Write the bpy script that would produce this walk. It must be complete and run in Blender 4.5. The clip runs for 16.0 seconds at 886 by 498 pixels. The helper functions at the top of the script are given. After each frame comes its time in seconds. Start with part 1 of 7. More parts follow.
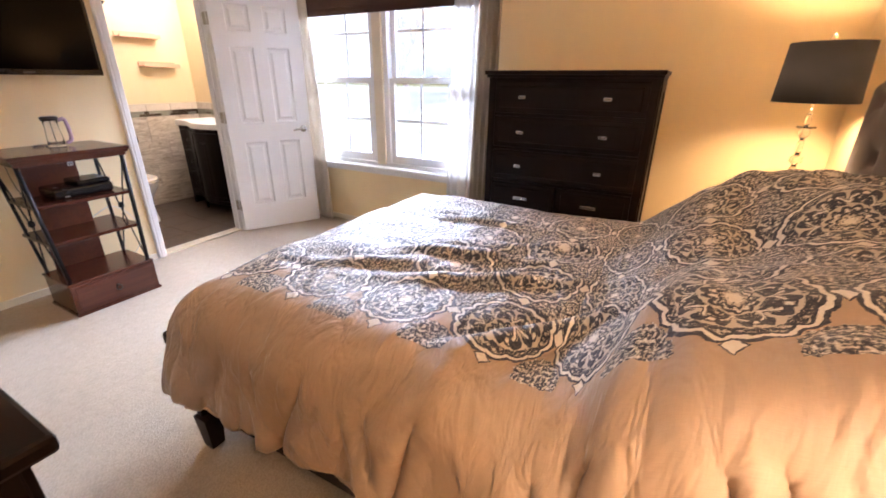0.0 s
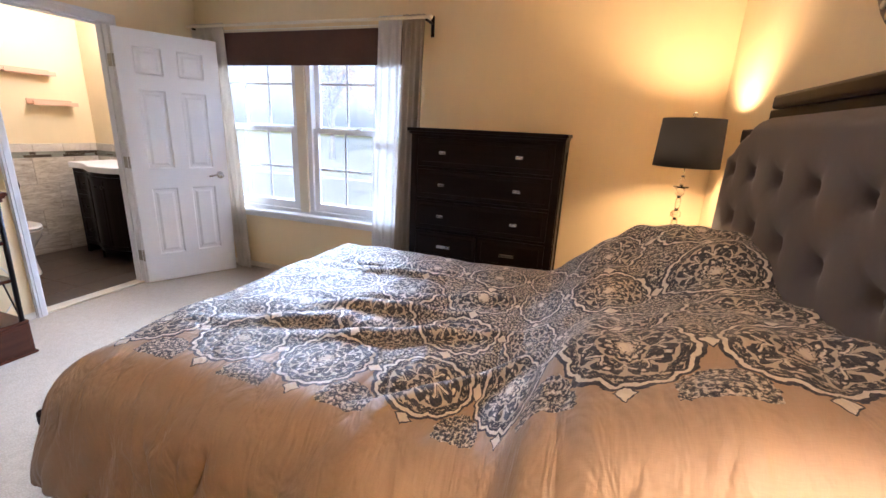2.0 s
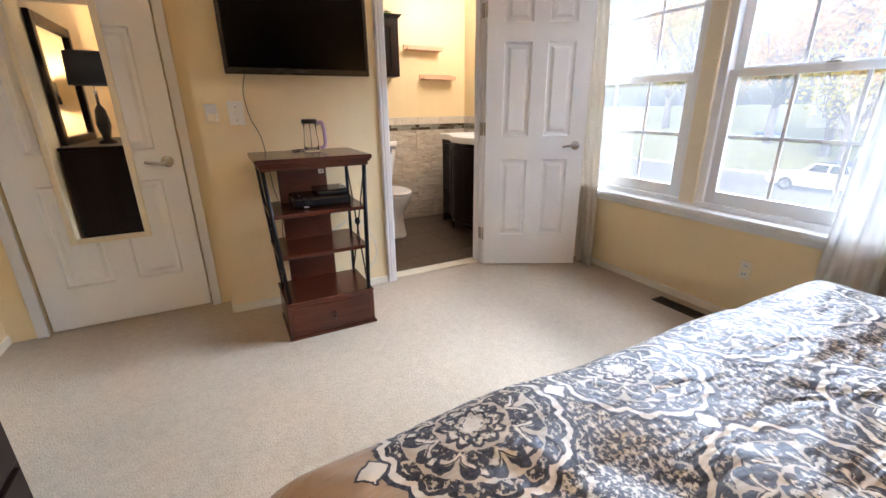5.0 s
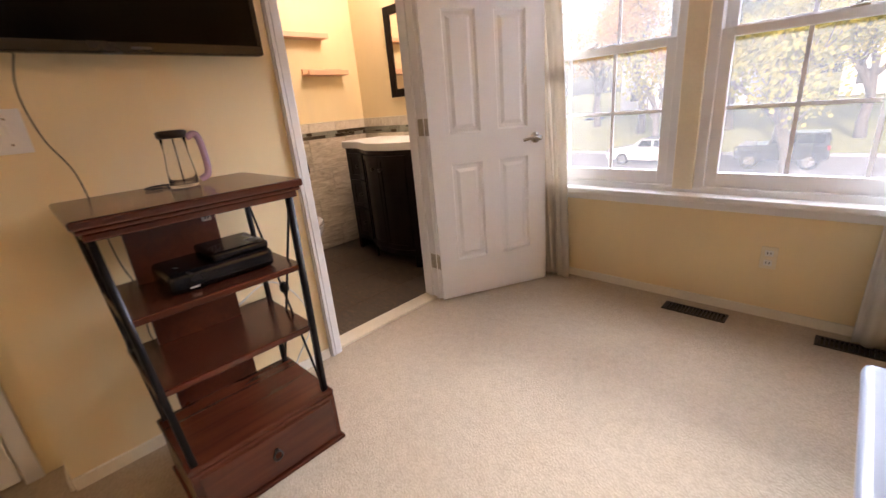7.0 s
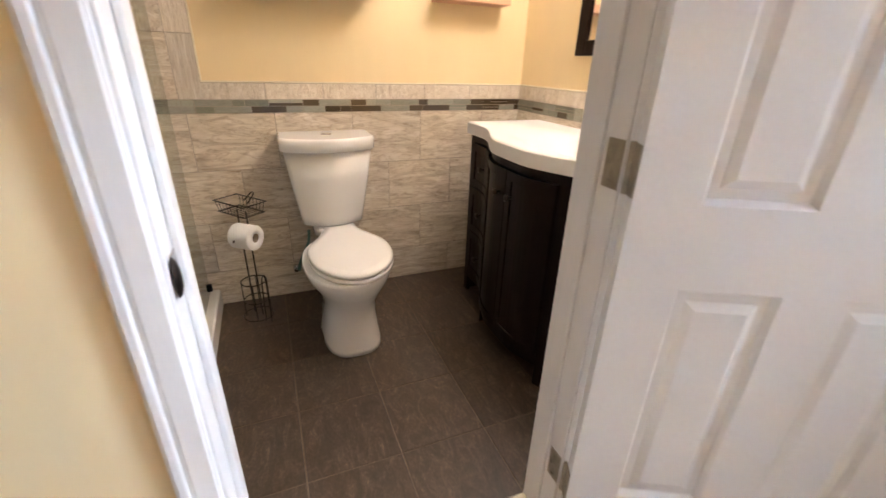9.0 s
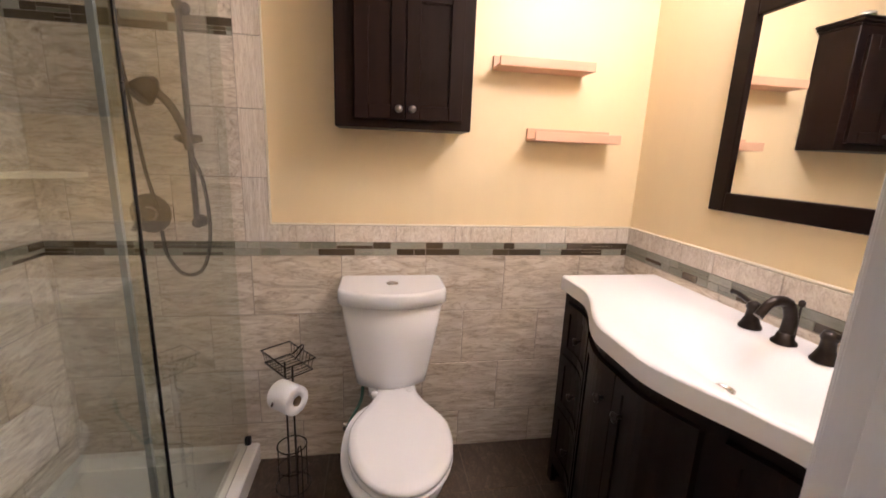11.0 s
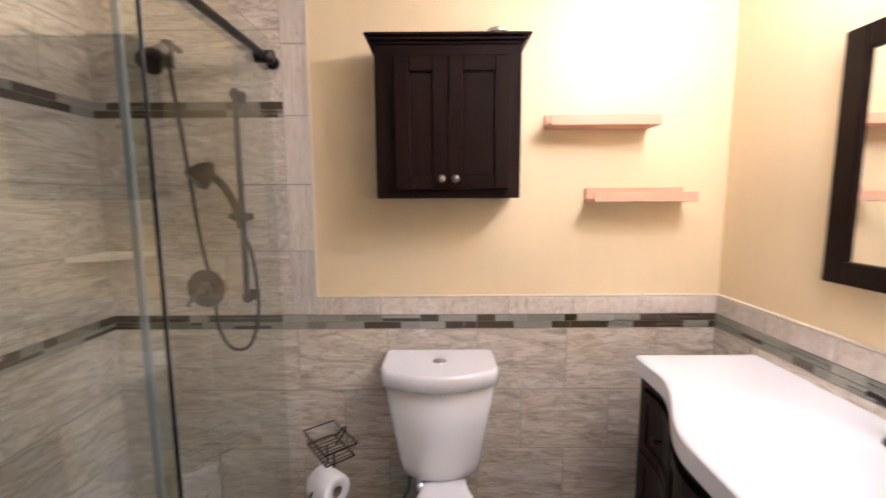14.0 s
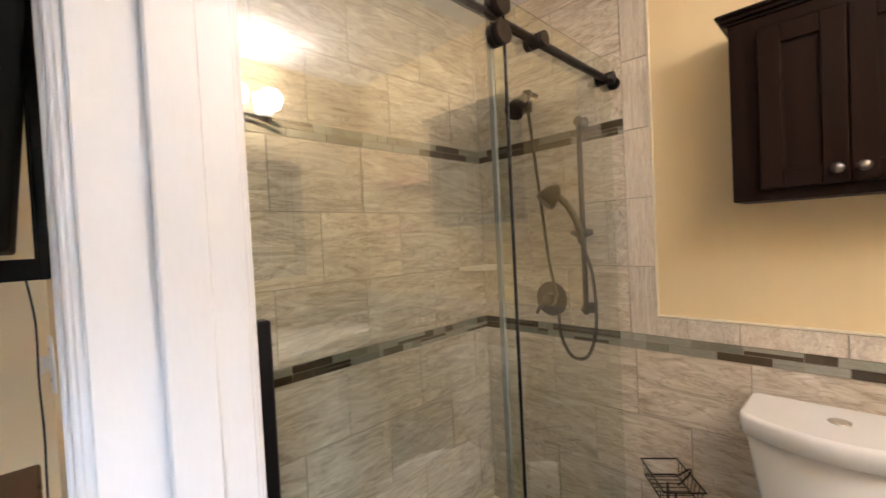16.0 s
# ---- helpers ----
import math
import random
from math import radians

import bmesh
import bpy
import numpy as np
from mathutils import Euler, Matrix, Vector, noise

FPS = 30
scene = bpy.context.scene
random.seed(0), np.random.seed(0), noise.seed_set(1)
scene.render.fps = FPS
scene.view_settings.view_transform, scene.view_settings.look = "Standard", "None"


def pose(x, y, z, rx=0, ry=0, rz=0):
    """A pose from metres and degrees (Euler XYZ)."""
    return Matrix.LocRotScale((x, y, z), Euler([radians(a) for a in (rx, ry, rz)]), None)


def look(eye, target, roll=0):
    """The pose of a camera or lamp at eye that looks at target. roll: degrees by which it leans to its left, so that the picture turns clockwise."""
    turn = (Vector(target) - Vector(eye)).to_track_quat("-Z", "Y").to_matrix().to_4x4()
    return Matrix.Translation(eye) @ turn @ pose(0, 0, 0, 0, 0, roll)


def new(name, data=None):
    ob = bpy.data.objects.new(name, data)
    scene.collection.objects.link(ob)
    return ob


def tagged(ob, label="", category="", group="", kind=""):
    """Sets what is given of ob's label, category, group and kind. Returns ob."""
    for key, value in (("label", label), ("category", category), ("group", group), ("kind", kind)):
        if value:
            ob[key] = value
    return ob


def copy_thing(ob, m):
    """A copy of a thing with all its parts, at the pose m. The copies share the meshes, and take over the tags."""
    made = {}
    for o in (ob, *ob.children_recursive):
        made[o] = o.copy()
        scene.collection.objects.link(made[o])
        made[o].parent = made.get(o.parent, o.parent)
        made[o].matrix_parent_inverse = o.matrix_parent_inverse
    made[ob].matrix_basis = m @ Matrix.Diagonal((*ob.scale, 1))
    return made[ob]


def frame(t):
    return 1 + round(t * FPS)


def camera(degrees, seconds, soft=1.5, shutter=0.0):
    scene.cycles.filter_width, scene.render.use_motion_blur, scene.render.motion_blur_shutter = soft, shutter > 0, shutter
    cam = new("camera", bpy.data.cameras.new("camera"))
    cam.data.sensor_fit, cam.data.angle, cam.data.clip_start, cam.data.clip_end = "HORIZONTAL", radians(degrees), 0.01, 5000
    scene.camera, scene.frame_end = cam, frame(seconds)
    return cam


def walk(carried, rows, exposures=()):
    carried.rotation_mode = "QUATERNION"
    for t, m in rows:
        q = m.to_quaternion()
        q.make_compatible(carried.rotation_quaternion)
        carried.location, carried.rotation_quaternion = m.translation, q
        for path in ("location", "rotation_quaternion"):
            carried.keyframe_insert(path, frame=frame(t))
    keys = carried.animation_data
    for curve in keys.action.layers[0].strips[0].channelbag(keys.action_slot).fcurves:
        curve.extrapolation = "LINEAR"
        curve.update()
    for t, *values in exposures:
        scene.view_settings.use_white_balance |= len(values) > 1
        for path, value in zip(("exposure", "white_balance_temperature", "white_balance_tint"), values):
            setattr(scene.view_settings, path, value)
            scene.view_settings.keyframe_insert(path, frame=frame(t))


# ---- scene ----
cam = camera(93.4, 16.0, shutter=0.3)
PATH = [
    (0, (0.007, 0.08, 1.359), (-0.894, 1.7, 0.607), 0.5),
    (0.5, (0.052, 0.058, 1.401), (-0.746, 1.793, 0.805), 0.3),
    (1, (0.068, 0.049, 1.416), (-0.662, 1.832, 0.88), 0.5),
    (1.5, (0.068, 0.066, 1.409), (-0.602, 1.877, 0.889), 1.3),
    (2, (0.035, 0.074, 1.409), (-0.589, 1.893, 0.86), 2.8),
    (2.5, (-0.058, 0.213, 1.371), (-0.725, 2.0, 0.769), 4.7),
    (3, (-0.228, 0.46, 1.349), (-1.073, 2.152, 0.698), 6.0),
    (3.5, (-0.466, 0.64, 1.316), (-1.61, 2.105, 0.577), 6.0),
    (4, (-0.66, 0.757, 1.309), (-2.119, 1.877, 0.523), 3.9),
    (4.2, (-0.728, 0.76, 1.284), (-2.301, 1.723, 0.511), 3.0),
    (6.3, (-1.243, 0.695, 1.155), (-2.916, 1.678, 0.668), -4.0),
    (6.5, (-1.406, 0.688, 1.17), (-2.961, 1.819, 0.619), -4.8),
    (7, (-1.779, 0.819, 1.137), (-3.128, 2.148, 0.491), -5.1),
    (7.5, (-2.112, 1.02, 1.174), (-3.352, 2.451, 0.53), -2.9),
    (8, (-2.338, 1.385, 1.219), (-3.661, 2.696, 0.491), -0.9),
    (8.5, (-2.664, 1.633, 1.194), (-4.144, 2.721, 0.403), 1.5),
    (9, (-2.94, 1.875, 1.196), (-4.623, 2.582, 0.378), 1.8),
    (9.5, (-3.14, 2.048, 1.273), (-4.911, 2.477, 0.448), 2.3),
    (9.7, (-3.183, 2.069, 1.274), (-4.987, 2.417, 0.484), 2.1),
    (11.8, (-3.417, 2.02, 1.457), (-5.327, 2.59, 1.302), 2.5),
    (12, (-3.43, 2.01, 1.464), (-5.304, 2.701, 1.346), 3.0),
    (12.5, (-3.467, 1.97, 1.472), (-5.258, 2.856, 1.388), 3.8),
    (13, (-3.497, 1.962, 1.466), (-5.265, 2.893, 1.383), 3.4),
    (13.5, (-3.483, 1.992, 1.455), (-5.348, 2.701, 1.323), 1.7),
    (14, (-3.488, 2.143, 1.473), (-5.474, 2.139, 1.234), -0.3),
    (14.5, (-3.52, 2.197, 1.496), (-5.362, 1.457, 1.253), -1.7),
    (15, (-3.533, 2.247, 1.488), (-5.16, 1.096, 1.324), -2.3),
    (15.5, (-3.499, 2.226, 1.438), (-5.037, 0.952, 1.344), -2.6),
    (16, (-3.476, 2.173, 1.414), (-4.889, 0.758, 1.365), -2.9),
]
EXPOSURES = [(0.0, 2.0, 6300, 26), (0.5, 1.84, 6200, 26), (1.0, 1.7, 6100, 26), (1.5, 1.71, 5950, 24), (2.5, 1.65, 5650, 20), (3.5, 1.66, 5700, 13), (4.0, 1.72, 6150, 14), (4.2, 1.74, 6250, 15), (6.5, 1.33, 7100, 26), (7.0, 1.42, 7600, 29), (7.5, 1.56, 7500, 27), (8.0, 1.62, 7100, 24), (9.0, 1.82, 6600, 19), (9.5, 1.78, 6900, 20), (12.0, 1.48, 5600, 29), (13.5, 1.46, 5600, 28), (14.5, 1.8, 5450, 21), (15.2, 1.76, 5850, 19), (16.0, 1.58, 6350, 18)]
walk(cam, [(t, look(eye, target, roll)) for t, eye, target, roll in PATH], EXPOSURES)

# ---- light ----
world = bpy.data.worlds.new("world")
scene.world = world
world.use_nodes = True
_wn = world.node_tree.nodes
_sky = _wn.new("ShaderNodeTexSky")
_sky.sky_type, _sky.sun_disc = "NISHITA", False
_sky.sun_elevation, _sky.sun_rotation = radians(32), radians(150)
_sky.dust_density, _sky.air_density, _sky.ozone_density = 3.0, 1.2, 1.0
_bg = _wn["Background"]
_bg.inputs["Strength"].default_value = 0.055
world.node_tree.links.new(_sky.outputs[0], _bg.inputs["Color"])


def lamp(name, kind, m, energy, color, **more):
    data = bpy.data.lights.new(name, kind)
    data.energy, data.color = energy, color
    ob = new(name, data)
    ob.matrix_world = m
    if kind == "SUN":
        data.angle = more["angle"]
    elif kind == "AREA":
        data.shape, data.size, data.size_y = "RECTANGLE", more["size"], more["size_y"]
    else:
        data.shadow_soft_size = more.get("radius", 0.04)
    return ob


# hazy low sun from behind the house
lamp("sun", "SUN", look((6, -12, 12), (0, 8, 0)), 1.7, (1.0, 0.95, 0.88), angle=radians(5))
# added lamp panel out of view over the street, standing in for open-sky light
lamp("window_sky_light", "AREA", look((-4.0, 12.0, 6.0), (-2.2, 2.0, 0.9)), 2450, (0.68, 0.84, 1.0), size=15.0, size_y=1.7)
# bulbs
WARM = (1.0, 0.66, 0.33)
lamp("bedside_bulb", "POINT", pose(0.52, 2.78, 1.41), 16, WARM, radius=0.06)
# unseen near-side lamp, inferred from the warm light on the bed's near side
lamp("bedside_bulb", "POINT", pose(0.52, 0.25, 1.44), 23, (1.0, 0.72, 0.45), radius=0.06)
lamp("dresser_bulb", "POINT", pose(-1.75, -0.14, 1.54), 3, (1.0, 0.80, 0.58), radius=0.07)
for _x in (-4.405, -4.235, -4.065):
    lamp("vanity_bulb", "POINT", pose(_x, 3.00, 2.17), 1.75, (1.0, 0.955, 0.90), radius=0.06)
    lamp("vanity_shade_mouth", "AREA", pose(_x, 3.02, 2.26, 180), 1.0, (1.0, 0.955, 0.90), size=0.10, size_y=0.10)

# ---- materials ----
class Tree:
    """Short forms for building a node material."""

    def __init__(self, name):
        self.m = bpy.data.materials.new(name)
        self.m.use_nodes = True
        self.t = self.m.node_tree
        self.b = self.t.nodes["Principled BSDF"]

    def link(self, a, b):
        self.t.links.new(a, b)

    def put(self, sock, v):
        if isinstance(v, bpy.types.NodeSocket):
            self.link(v, sock)
        else:
            sock.default_value = v

    def math(self, op, a, b=0.0, c=0.0):
        n = self.t.nodes.new("ShaderNodeMath")
        n.operation = op
        for s, v in zip(n.inputs, (a, b, c)):
            self.put(s, v)
        return n.outputs[0]

    def coord(self, kind="Object"):
        return self.t.nodes.new("ShaderNodeTexCoord").outputs[kind]

    def scaled(self, vec, s, turn=(0, 0, 0)):
        n = self.t.nodes.new("ShaderNodeMapping")
        self.link(vec, n.inputs[0])
        n.inputs["Scale"].default_value = s
        n.inputs["Rotation"].default_value = [radians(a) for a in turn]
        return n.outputs[0]

    def noise(self, vec, scale, detail=3.0, rough=0.55, warp=0.0):
        n = self.t.nodes.new("ShaderNodeTexNoise")
        self.link(vec, n.inputs["Vector"])
        for k, v in (("Scale", scale), ("Detail", detail), ("Roughness", rough), ("Distortion", warp)):
            n.inputs[k].default_value = v
        return n.outputs["Fac"]

    def voronoi(self, vec, scale, out="Distance"):
        n = self.t.nodes.new("ShaderNodeTexVoronoi")
        self.link(vec, n.inputs["Vector"])
        n.inputs["Scale"].default_value = scale
        return n.outputs[out]

    def ramp(self, fac, *stops):
        n = self.t.nodes.new("ShaderNodeValToRGB")
        e = n.color_ramp.elements
        while len(e) < len(stops):
            e.new(0.5)
        for el, (p, c) in zip(e, stops):
            el.position, el.color = p, (*c, 1.0) if len(c) == 3 else c
        self.put(n.inputs[0], fac)
        return n.outputs[0]

    def mix(self, fac, a, b, how="MIX"):
        n = self.t.nodes.new("ShaderNodeMix")
        n.data_type, n.blend_type = "RGBA", how
        for s, v in zip((n.inputs[0], n.inputs[6], n.inputs[7]), (fac, a, b)):
            if isinstance(v, tuple) and len(v) == 3:
                v = (*v, 1.0)
            self.put(s, v)
        return n.outputs[2]

    def bump(self, height, strength=0.3, distance=0.002):
        n = self.t.nodes.new("ShaderNodeBump")
        n.inputs["Strength"].default_value, n.inputs["Distance"].default_value = strength, distance
        self.link(height, n.inputs["Height"])
        self.link(n.outputs[0], self.b.inputs["Normal"])

    def random(self):
        return self.t.nodes.new("ShaderNodeObjectInfo").outputs["Random"]

    def done(self, color=None, rough=0.5, metal=0.0, **more):
        if color is not None:
            self.put(self.b.inputs["Base Color"], (*color, 1.0) if isinstance(color, tuple) and len(color) == 3 else color)
        self.put(self.b.inputs["Roughness"], rough)
        self.b.inputs["Metallic"].default_value = metal
        for k, v in more.items():
            self.put(self.b.inputs[k.replace("_", " ")], v)
        return self.m


def shade(c, k):
    return tuple(min(1.0, v * k) for v in c)


def surf(name, c, rough=0.5, metal=0.0, vary=0.12, scale=6.0, grain=60.0, bump=0.15, depth=0.001, stretch=(1, 1, 1), **more):
    """A surface with broad and fine variation in colour, gloss and relief."""
    t = Tree(name)
    v = t.scaled(t.coord(), stretch)
    broad, fine = t.noise(v, scale), t.noise(v, grain, 4)
    both = t.math("MULTIPLY_ADD", fine, 0.5, t.math("MULTIPLY", broad, 0.5))
    col = t.ramp(both, (0.3, shade(c, 1 - vary)), (0.7, shade(c, 1 + vary)))
    t.bump(fine, bump, depth)
    r = t.math("MULTIPLY_ADD", broad, 0.16, rough - 0.08)
    return t.done(col, r, metal, **more)


def paint(name, c, rough=0.6):
    """Rolled wall paint: orange-peel relief and faint roller marks."""
    t = Tree(name)
    v = t.coord()
    peel, broad, streak = t.noise(v, 260, 2), t.noise(v, 1.7, 4), t.noise(t.scaled(v, (5, 5, 0.9)), 3, 3)
    f = t.math("MULTIPLY_ADD", broad, 0.6, t.math("MULTIPLY", streak, 0.4))
    col = t.ramp(f, (0.25, shade(c, 0.955)), (0.75, shade(c, 1.03)))
    t.bump(peel, 0.12, 0.0008)
    return t.done(col, t.math("MULTIPLY_ADD", broad, 0.12, rough - 0.06))


def wood(name, c1, c2, rough=0.35, along=0, coat=0.0, scale=1.0, spec=0.5):
    """Stained wood with long grain along one axis."""
    t = Tree(name)
    s = [28.0 * scale] * 3
    s[along] = 1.6 * scale
    v = t.scaled(t.coord(), s)
    g, f = t.noise(v, 1.0, 6, 0.6, 0.8), t.noise(t.coord(), 3.0, 3)
    fac = t.math("MULTIPLY_ADD", f, 0.35, t.math("MULTIPLY", g, 0.65))
    col = t.ramp(fac, (0.3, c1), (0.5, tuple((a + b) / 2 for a, b in zip(c1, c2))), (0.72, c2))
    t.bump(g, 0.08, 0.0006)
    return t.done(col, t.math("MULTIPLY_ADD", f, 0.18, rough - 0.09), 0.0, Coat_Weight=coat, Coat_Roughness=0.15, Specular_IOR_Level=spec)


def tile_stone(name, dark, mid, light, vertical=False, rough=0.32):
    """Glazed travertine-look tile, veined, each piece different."""
    t = Tree(name)
    r = t.random()
    n = t.t.nodes.new("ShaderNodeVectorMath")
    n.operation = "ADD"
    t.link(t.coord(), n.inputs[0])
    cb = t.t.nodes.new("ShaderNodeCombineXYZ")
    for i, k in enumerate((7.0, 13.0, 5.0)):
        t.link(t.math("MULTIPLY", r, k), cb.inputs[i])
    t.link(cb.outputs[0], n.inputs[1])
    base = n.outputs[0]
    v = t.scaled(base, (7, 0.8, 1) if vertical else (0.9, 3.4, 1.0), (0, 0, 0) if vertical else (0, 0, 7))
    g = t.noise(v, 1.5, 9, 0.62, 1.3)
    w = t.noise(t.scaled(base, (1.8, 8, 1) if not vertical else (16, 1.2, 1), (0, 0, -6)), 2.0, 5, 0.6, 1.2)
    fac = t.math("MULTIPLY_ADD", w, 0.16, t.math("MULTIPLY", g, 0.84))
    col = t.ramp(fac, (0.30, dark), (0.47, mid), (0.66, light))
    rv = t.noise(t.scaled(base, (0.9, 3.4, 1) if not vertical else (9, 1.5, 1), (0, 0, 9)), 1.7, 6, 0.60, 2.2)
    vein = t.ramp(rv, (0.44, (1.0, 1.0, 1.0)), (0.492, (0.64, 0.56, 0.47)), (0.508, (0.95, 0.93, 0.91)), (0.57, (1.04, 1.04, 1.03)))
    col = t.mix(0.8, col, vein, "MULTIPLY")
    tint = t.ramp(r, (0.0, (0.90, 0.90, 0.91)), (1.0, (1.04, 1.02, 1.0)))
    t.bump(t.noise(v, 6.0, 5), 0.10, 0.0012)
    return t.done(t.mix(1.0, col, tint, "MULTIPLY"), t.math("MULTIPLY_ADD", g, 0.2, rough - 0.1), 0.0)


def glass(name, tint=(1, 1, 1), rough=0.0, ior=1.45):
    t = Tree(name)
    return t.done(tint, rough, 0.0, Transmission_Weight=1.0, IOR=ior)


def glow(name, c, strength, base=(0.9, 0.9, 0.88)):
    t = Tree(name)
    t.b.inputs["Emission Color"].default_value = (*c, 1)
    t.b.inputs["Emission Strength"].default_value = strength
    return t.done(base, 0.4)


WALL = paint("wall_paint_cream", (0.85, 0.69, 0.42))
WALL_BATH = paint("bath_paint_cream", (0.84, 0.675, 0.405), 0.42)
CEILING = paint("ceiling_paint", (0.86, 0.85, 0.84), 0.8)
WHITE = surf("white_enamel", (0.86, 0.86, 0.86), 0.34, vary=0.03, scale=3, grain=90, bump=0.08)
TRIM = surf("trim_white", (0.78, 0.77, 0.76), 0.36, vary=0.025, scale=5, grain=70, bump=0.05, stretch=(4, 4, 0.6))
CREAM_TRIM = surf("trim_cream", (0.80, 0.72, 0.56), 0.5, vary=0.05)
VINYL = surf("window_vinyl", (0.82, 0.83, 0.84), 0.3, vary=0.02)
ESPRESSO = wood("espresso_wood", (0.007, 0.0035, 0.0026), (0.016, 0.0078, 0.0058), 0.36, 0, 0.0, spec=0.13)
ESPRESSO_V = wood("espresso_wood_upright", (0.008, 0.004, 0.003), (0.018, 0.0088, 0.0066), 0.38, 2, 0.0, spec=0.12)
CHERRY = wood("cherry_wood", (0.050, 0.011, 0.006), (0.12, 0.030, 0.014), 0.24, 1, 0.15)
CHERRY_X = wood("cherry_wood_cross", (0.050, 0.011, 0.006), (0.12, 0.030, 0.014), 0.3, 0, 0.1)
# one even pale blue-grey for the footboard ledge
LEDGE = surf("pale_ledge_blue", (0.30, 0.35, 0.43), 0.3, vary=0.03)
BEECH = wood("beech_wood", (0.62, 0.34, 0.20), (0.78, 0.47, 0.30), 0.5, 1)
BLACK_METAL = surf("black_metal", (0.012, 0.012, 0.014), 0.38, 0.6, vary=0.2)
BRONZE = surf("oiled_bronze", (0.045, 0.036, 0.032), 0.32, 0.85, vary=0.25, scale=30)
NICKEL = surf("brushed_nickel", (0.62, 0.60, 0.57), 0.26, 1.0, vary=0.08, grain=200)
PEWTER = surf("dull_pewter", (0.24, 0.22, 0.21), 0.34, 1.0, vary=0.1)
HINGE = surf("worn_brass_hinge", (0.42, 0.38, 0.31), 0.36, 0.9, vary=0.25, scale=40)
CHROME = surf("chrome", (0.75, 0.75, 0.76), 0.08, 1.0, vary=0.02)
PORCELAIN = surf("porcelain", (0.86, 0.86, 0.86), 0.10, vary=0.01, bump=0.0, Coat_Weight=0.5)
BLACK_PLASTIC = surf("black_plastic", (0.008, 0.008, 0.009), 0.25, vary=0.15)
GREY_PLASTIC = surf("dark_grey_plastic", (0.05, 0.05, 0.055), 0.5, vary=0.1)
SCREEN = surf("tv_screen", (0.002, 0.002, 0.0025), 0.10, vary=0.05, bump=0.0, Specular_IOR_Level=0.06)
CABLE = surf("dark_cable", (0.02, 0.018, 0.016), 0.5)
CABLE_WHITE = surf("white_cable", (0.7, 0.68, 0.64), 0.45)
PLATE = surf("switch_plate", (0.80, 0.79, 0.76), 0.3, vary=0.02)
PAPER = surf("toilet_paper", (0.86, 0.86, 0.85), 0.95, vary=0.03, grain=300, bump=0.3)
GROUT = surf("grout", (0.40, 0.34, 0.27), 0.9, vary=0.12)
GROUT_DARK = surf("floor_grout", (0.15, 0.112, 0.08), 0.9, vary=0.35, scale=5)
TILE = tile_stone("wall_tile_stone", (0.41, 0.34, 0.255), (0.66, 0.59, 0.485), (0.84, 0.785, 0.695))
TILE_EDGE = tile_stone("trim_tile_stone", (0.54, 0.47, 0.385), (0.72, 0.65, 0.555), (0.84, 0.79, 0.71), True)
MIRROR = surf("mirror_silver", (0.90, 0.91, 0.91), 0.015, 1.0, vary=0.0, bump=0.0)
THIN_GLASS = glass("thin_clear_plastic", (0.97, 0.97, 0.98), 0.0, 1.08)
SHOWER_GLASS = glass("shower_glass", (0.94, 0.97, 0.88), 0.0, 1.7)
CRYSTAL = glass("crystal", (1.0, 0.97, 0.93), 0.02, 1.5)
SHADE_GLASS = glow("frosted_shade_glass", (1.0, 0.95, 0.90), 3.0)


def floor_tile_mat():
    t = Tree("floor_tile_slate")
    r = t.random()
    v = t.coord()
    n = t.t.nodes.new("ShaderNodeVectorMath")
    n.operation = "ADD"
    t.link(v, n.inputs[0])
    cb = t.t.nodes.new("ShaderNodeCombineXYZ")
    t.link(t.math("MULTIPLY", r, 11.0), cb.inputs[0])
    t.link(t.math("MULTIPLY", r, 5.0), cb.inputs[1])
    t.link(cb.outputs[0], n.inputs[1])
    a, b = t.noise(t.scaled(n.outputs[0], (1, 2.2, 1), (0, 0, 38)), 2.2, 7, 0.68, 1.8), t.noise(n.outputs[0], 26, 5, 0.7)
    f = t.math("MULTIPLY_ADD", b, 0.4, t.math("MULTIPLY", a, 0.6))
    col = t.ramp(f, (0.32, (0.034, 0.023, 0.015)), (0.50, (0.070, 0.048, 0.032)), (0.59, (0.112, 0.076, 0.050)), (0.68, (0.21, 0.14, 0.088)))
    t.bump(f, 0.25, 0.003)
    return t.done(col, t.math("MULTIPLY_ADD", a, 0.25, 0.34))


def mosaic_mat():
    t = Tree("glass_mosaic")
    r = t.random()
    col = t.ramp(r, (0.0, (0.060, 0.042, 0.024)), (0.40, (0.115, 0.085, 0.050)), (0.48, (0.23, 0.23, 0.175)), (0.7, (0.31, 0.31, 0.255)), (1.0, (0.42, 0.41, 0.34)))
    v = t.scaled(t.coord(), (1.2, 4.0, 1.0), (0, 0, 14))
    g = t.noise(v, 2.0, 4, 0.6, 2.5)
    return t.done(t.mix(1.0, col, t.ramp(g, (0.3, (0.74, 0.74, 0.73)), (0.7, (1.2, 1.2, 1.18))), "MULTIPLY"), 0.12, 0.0, Coat_Weight=0.6)


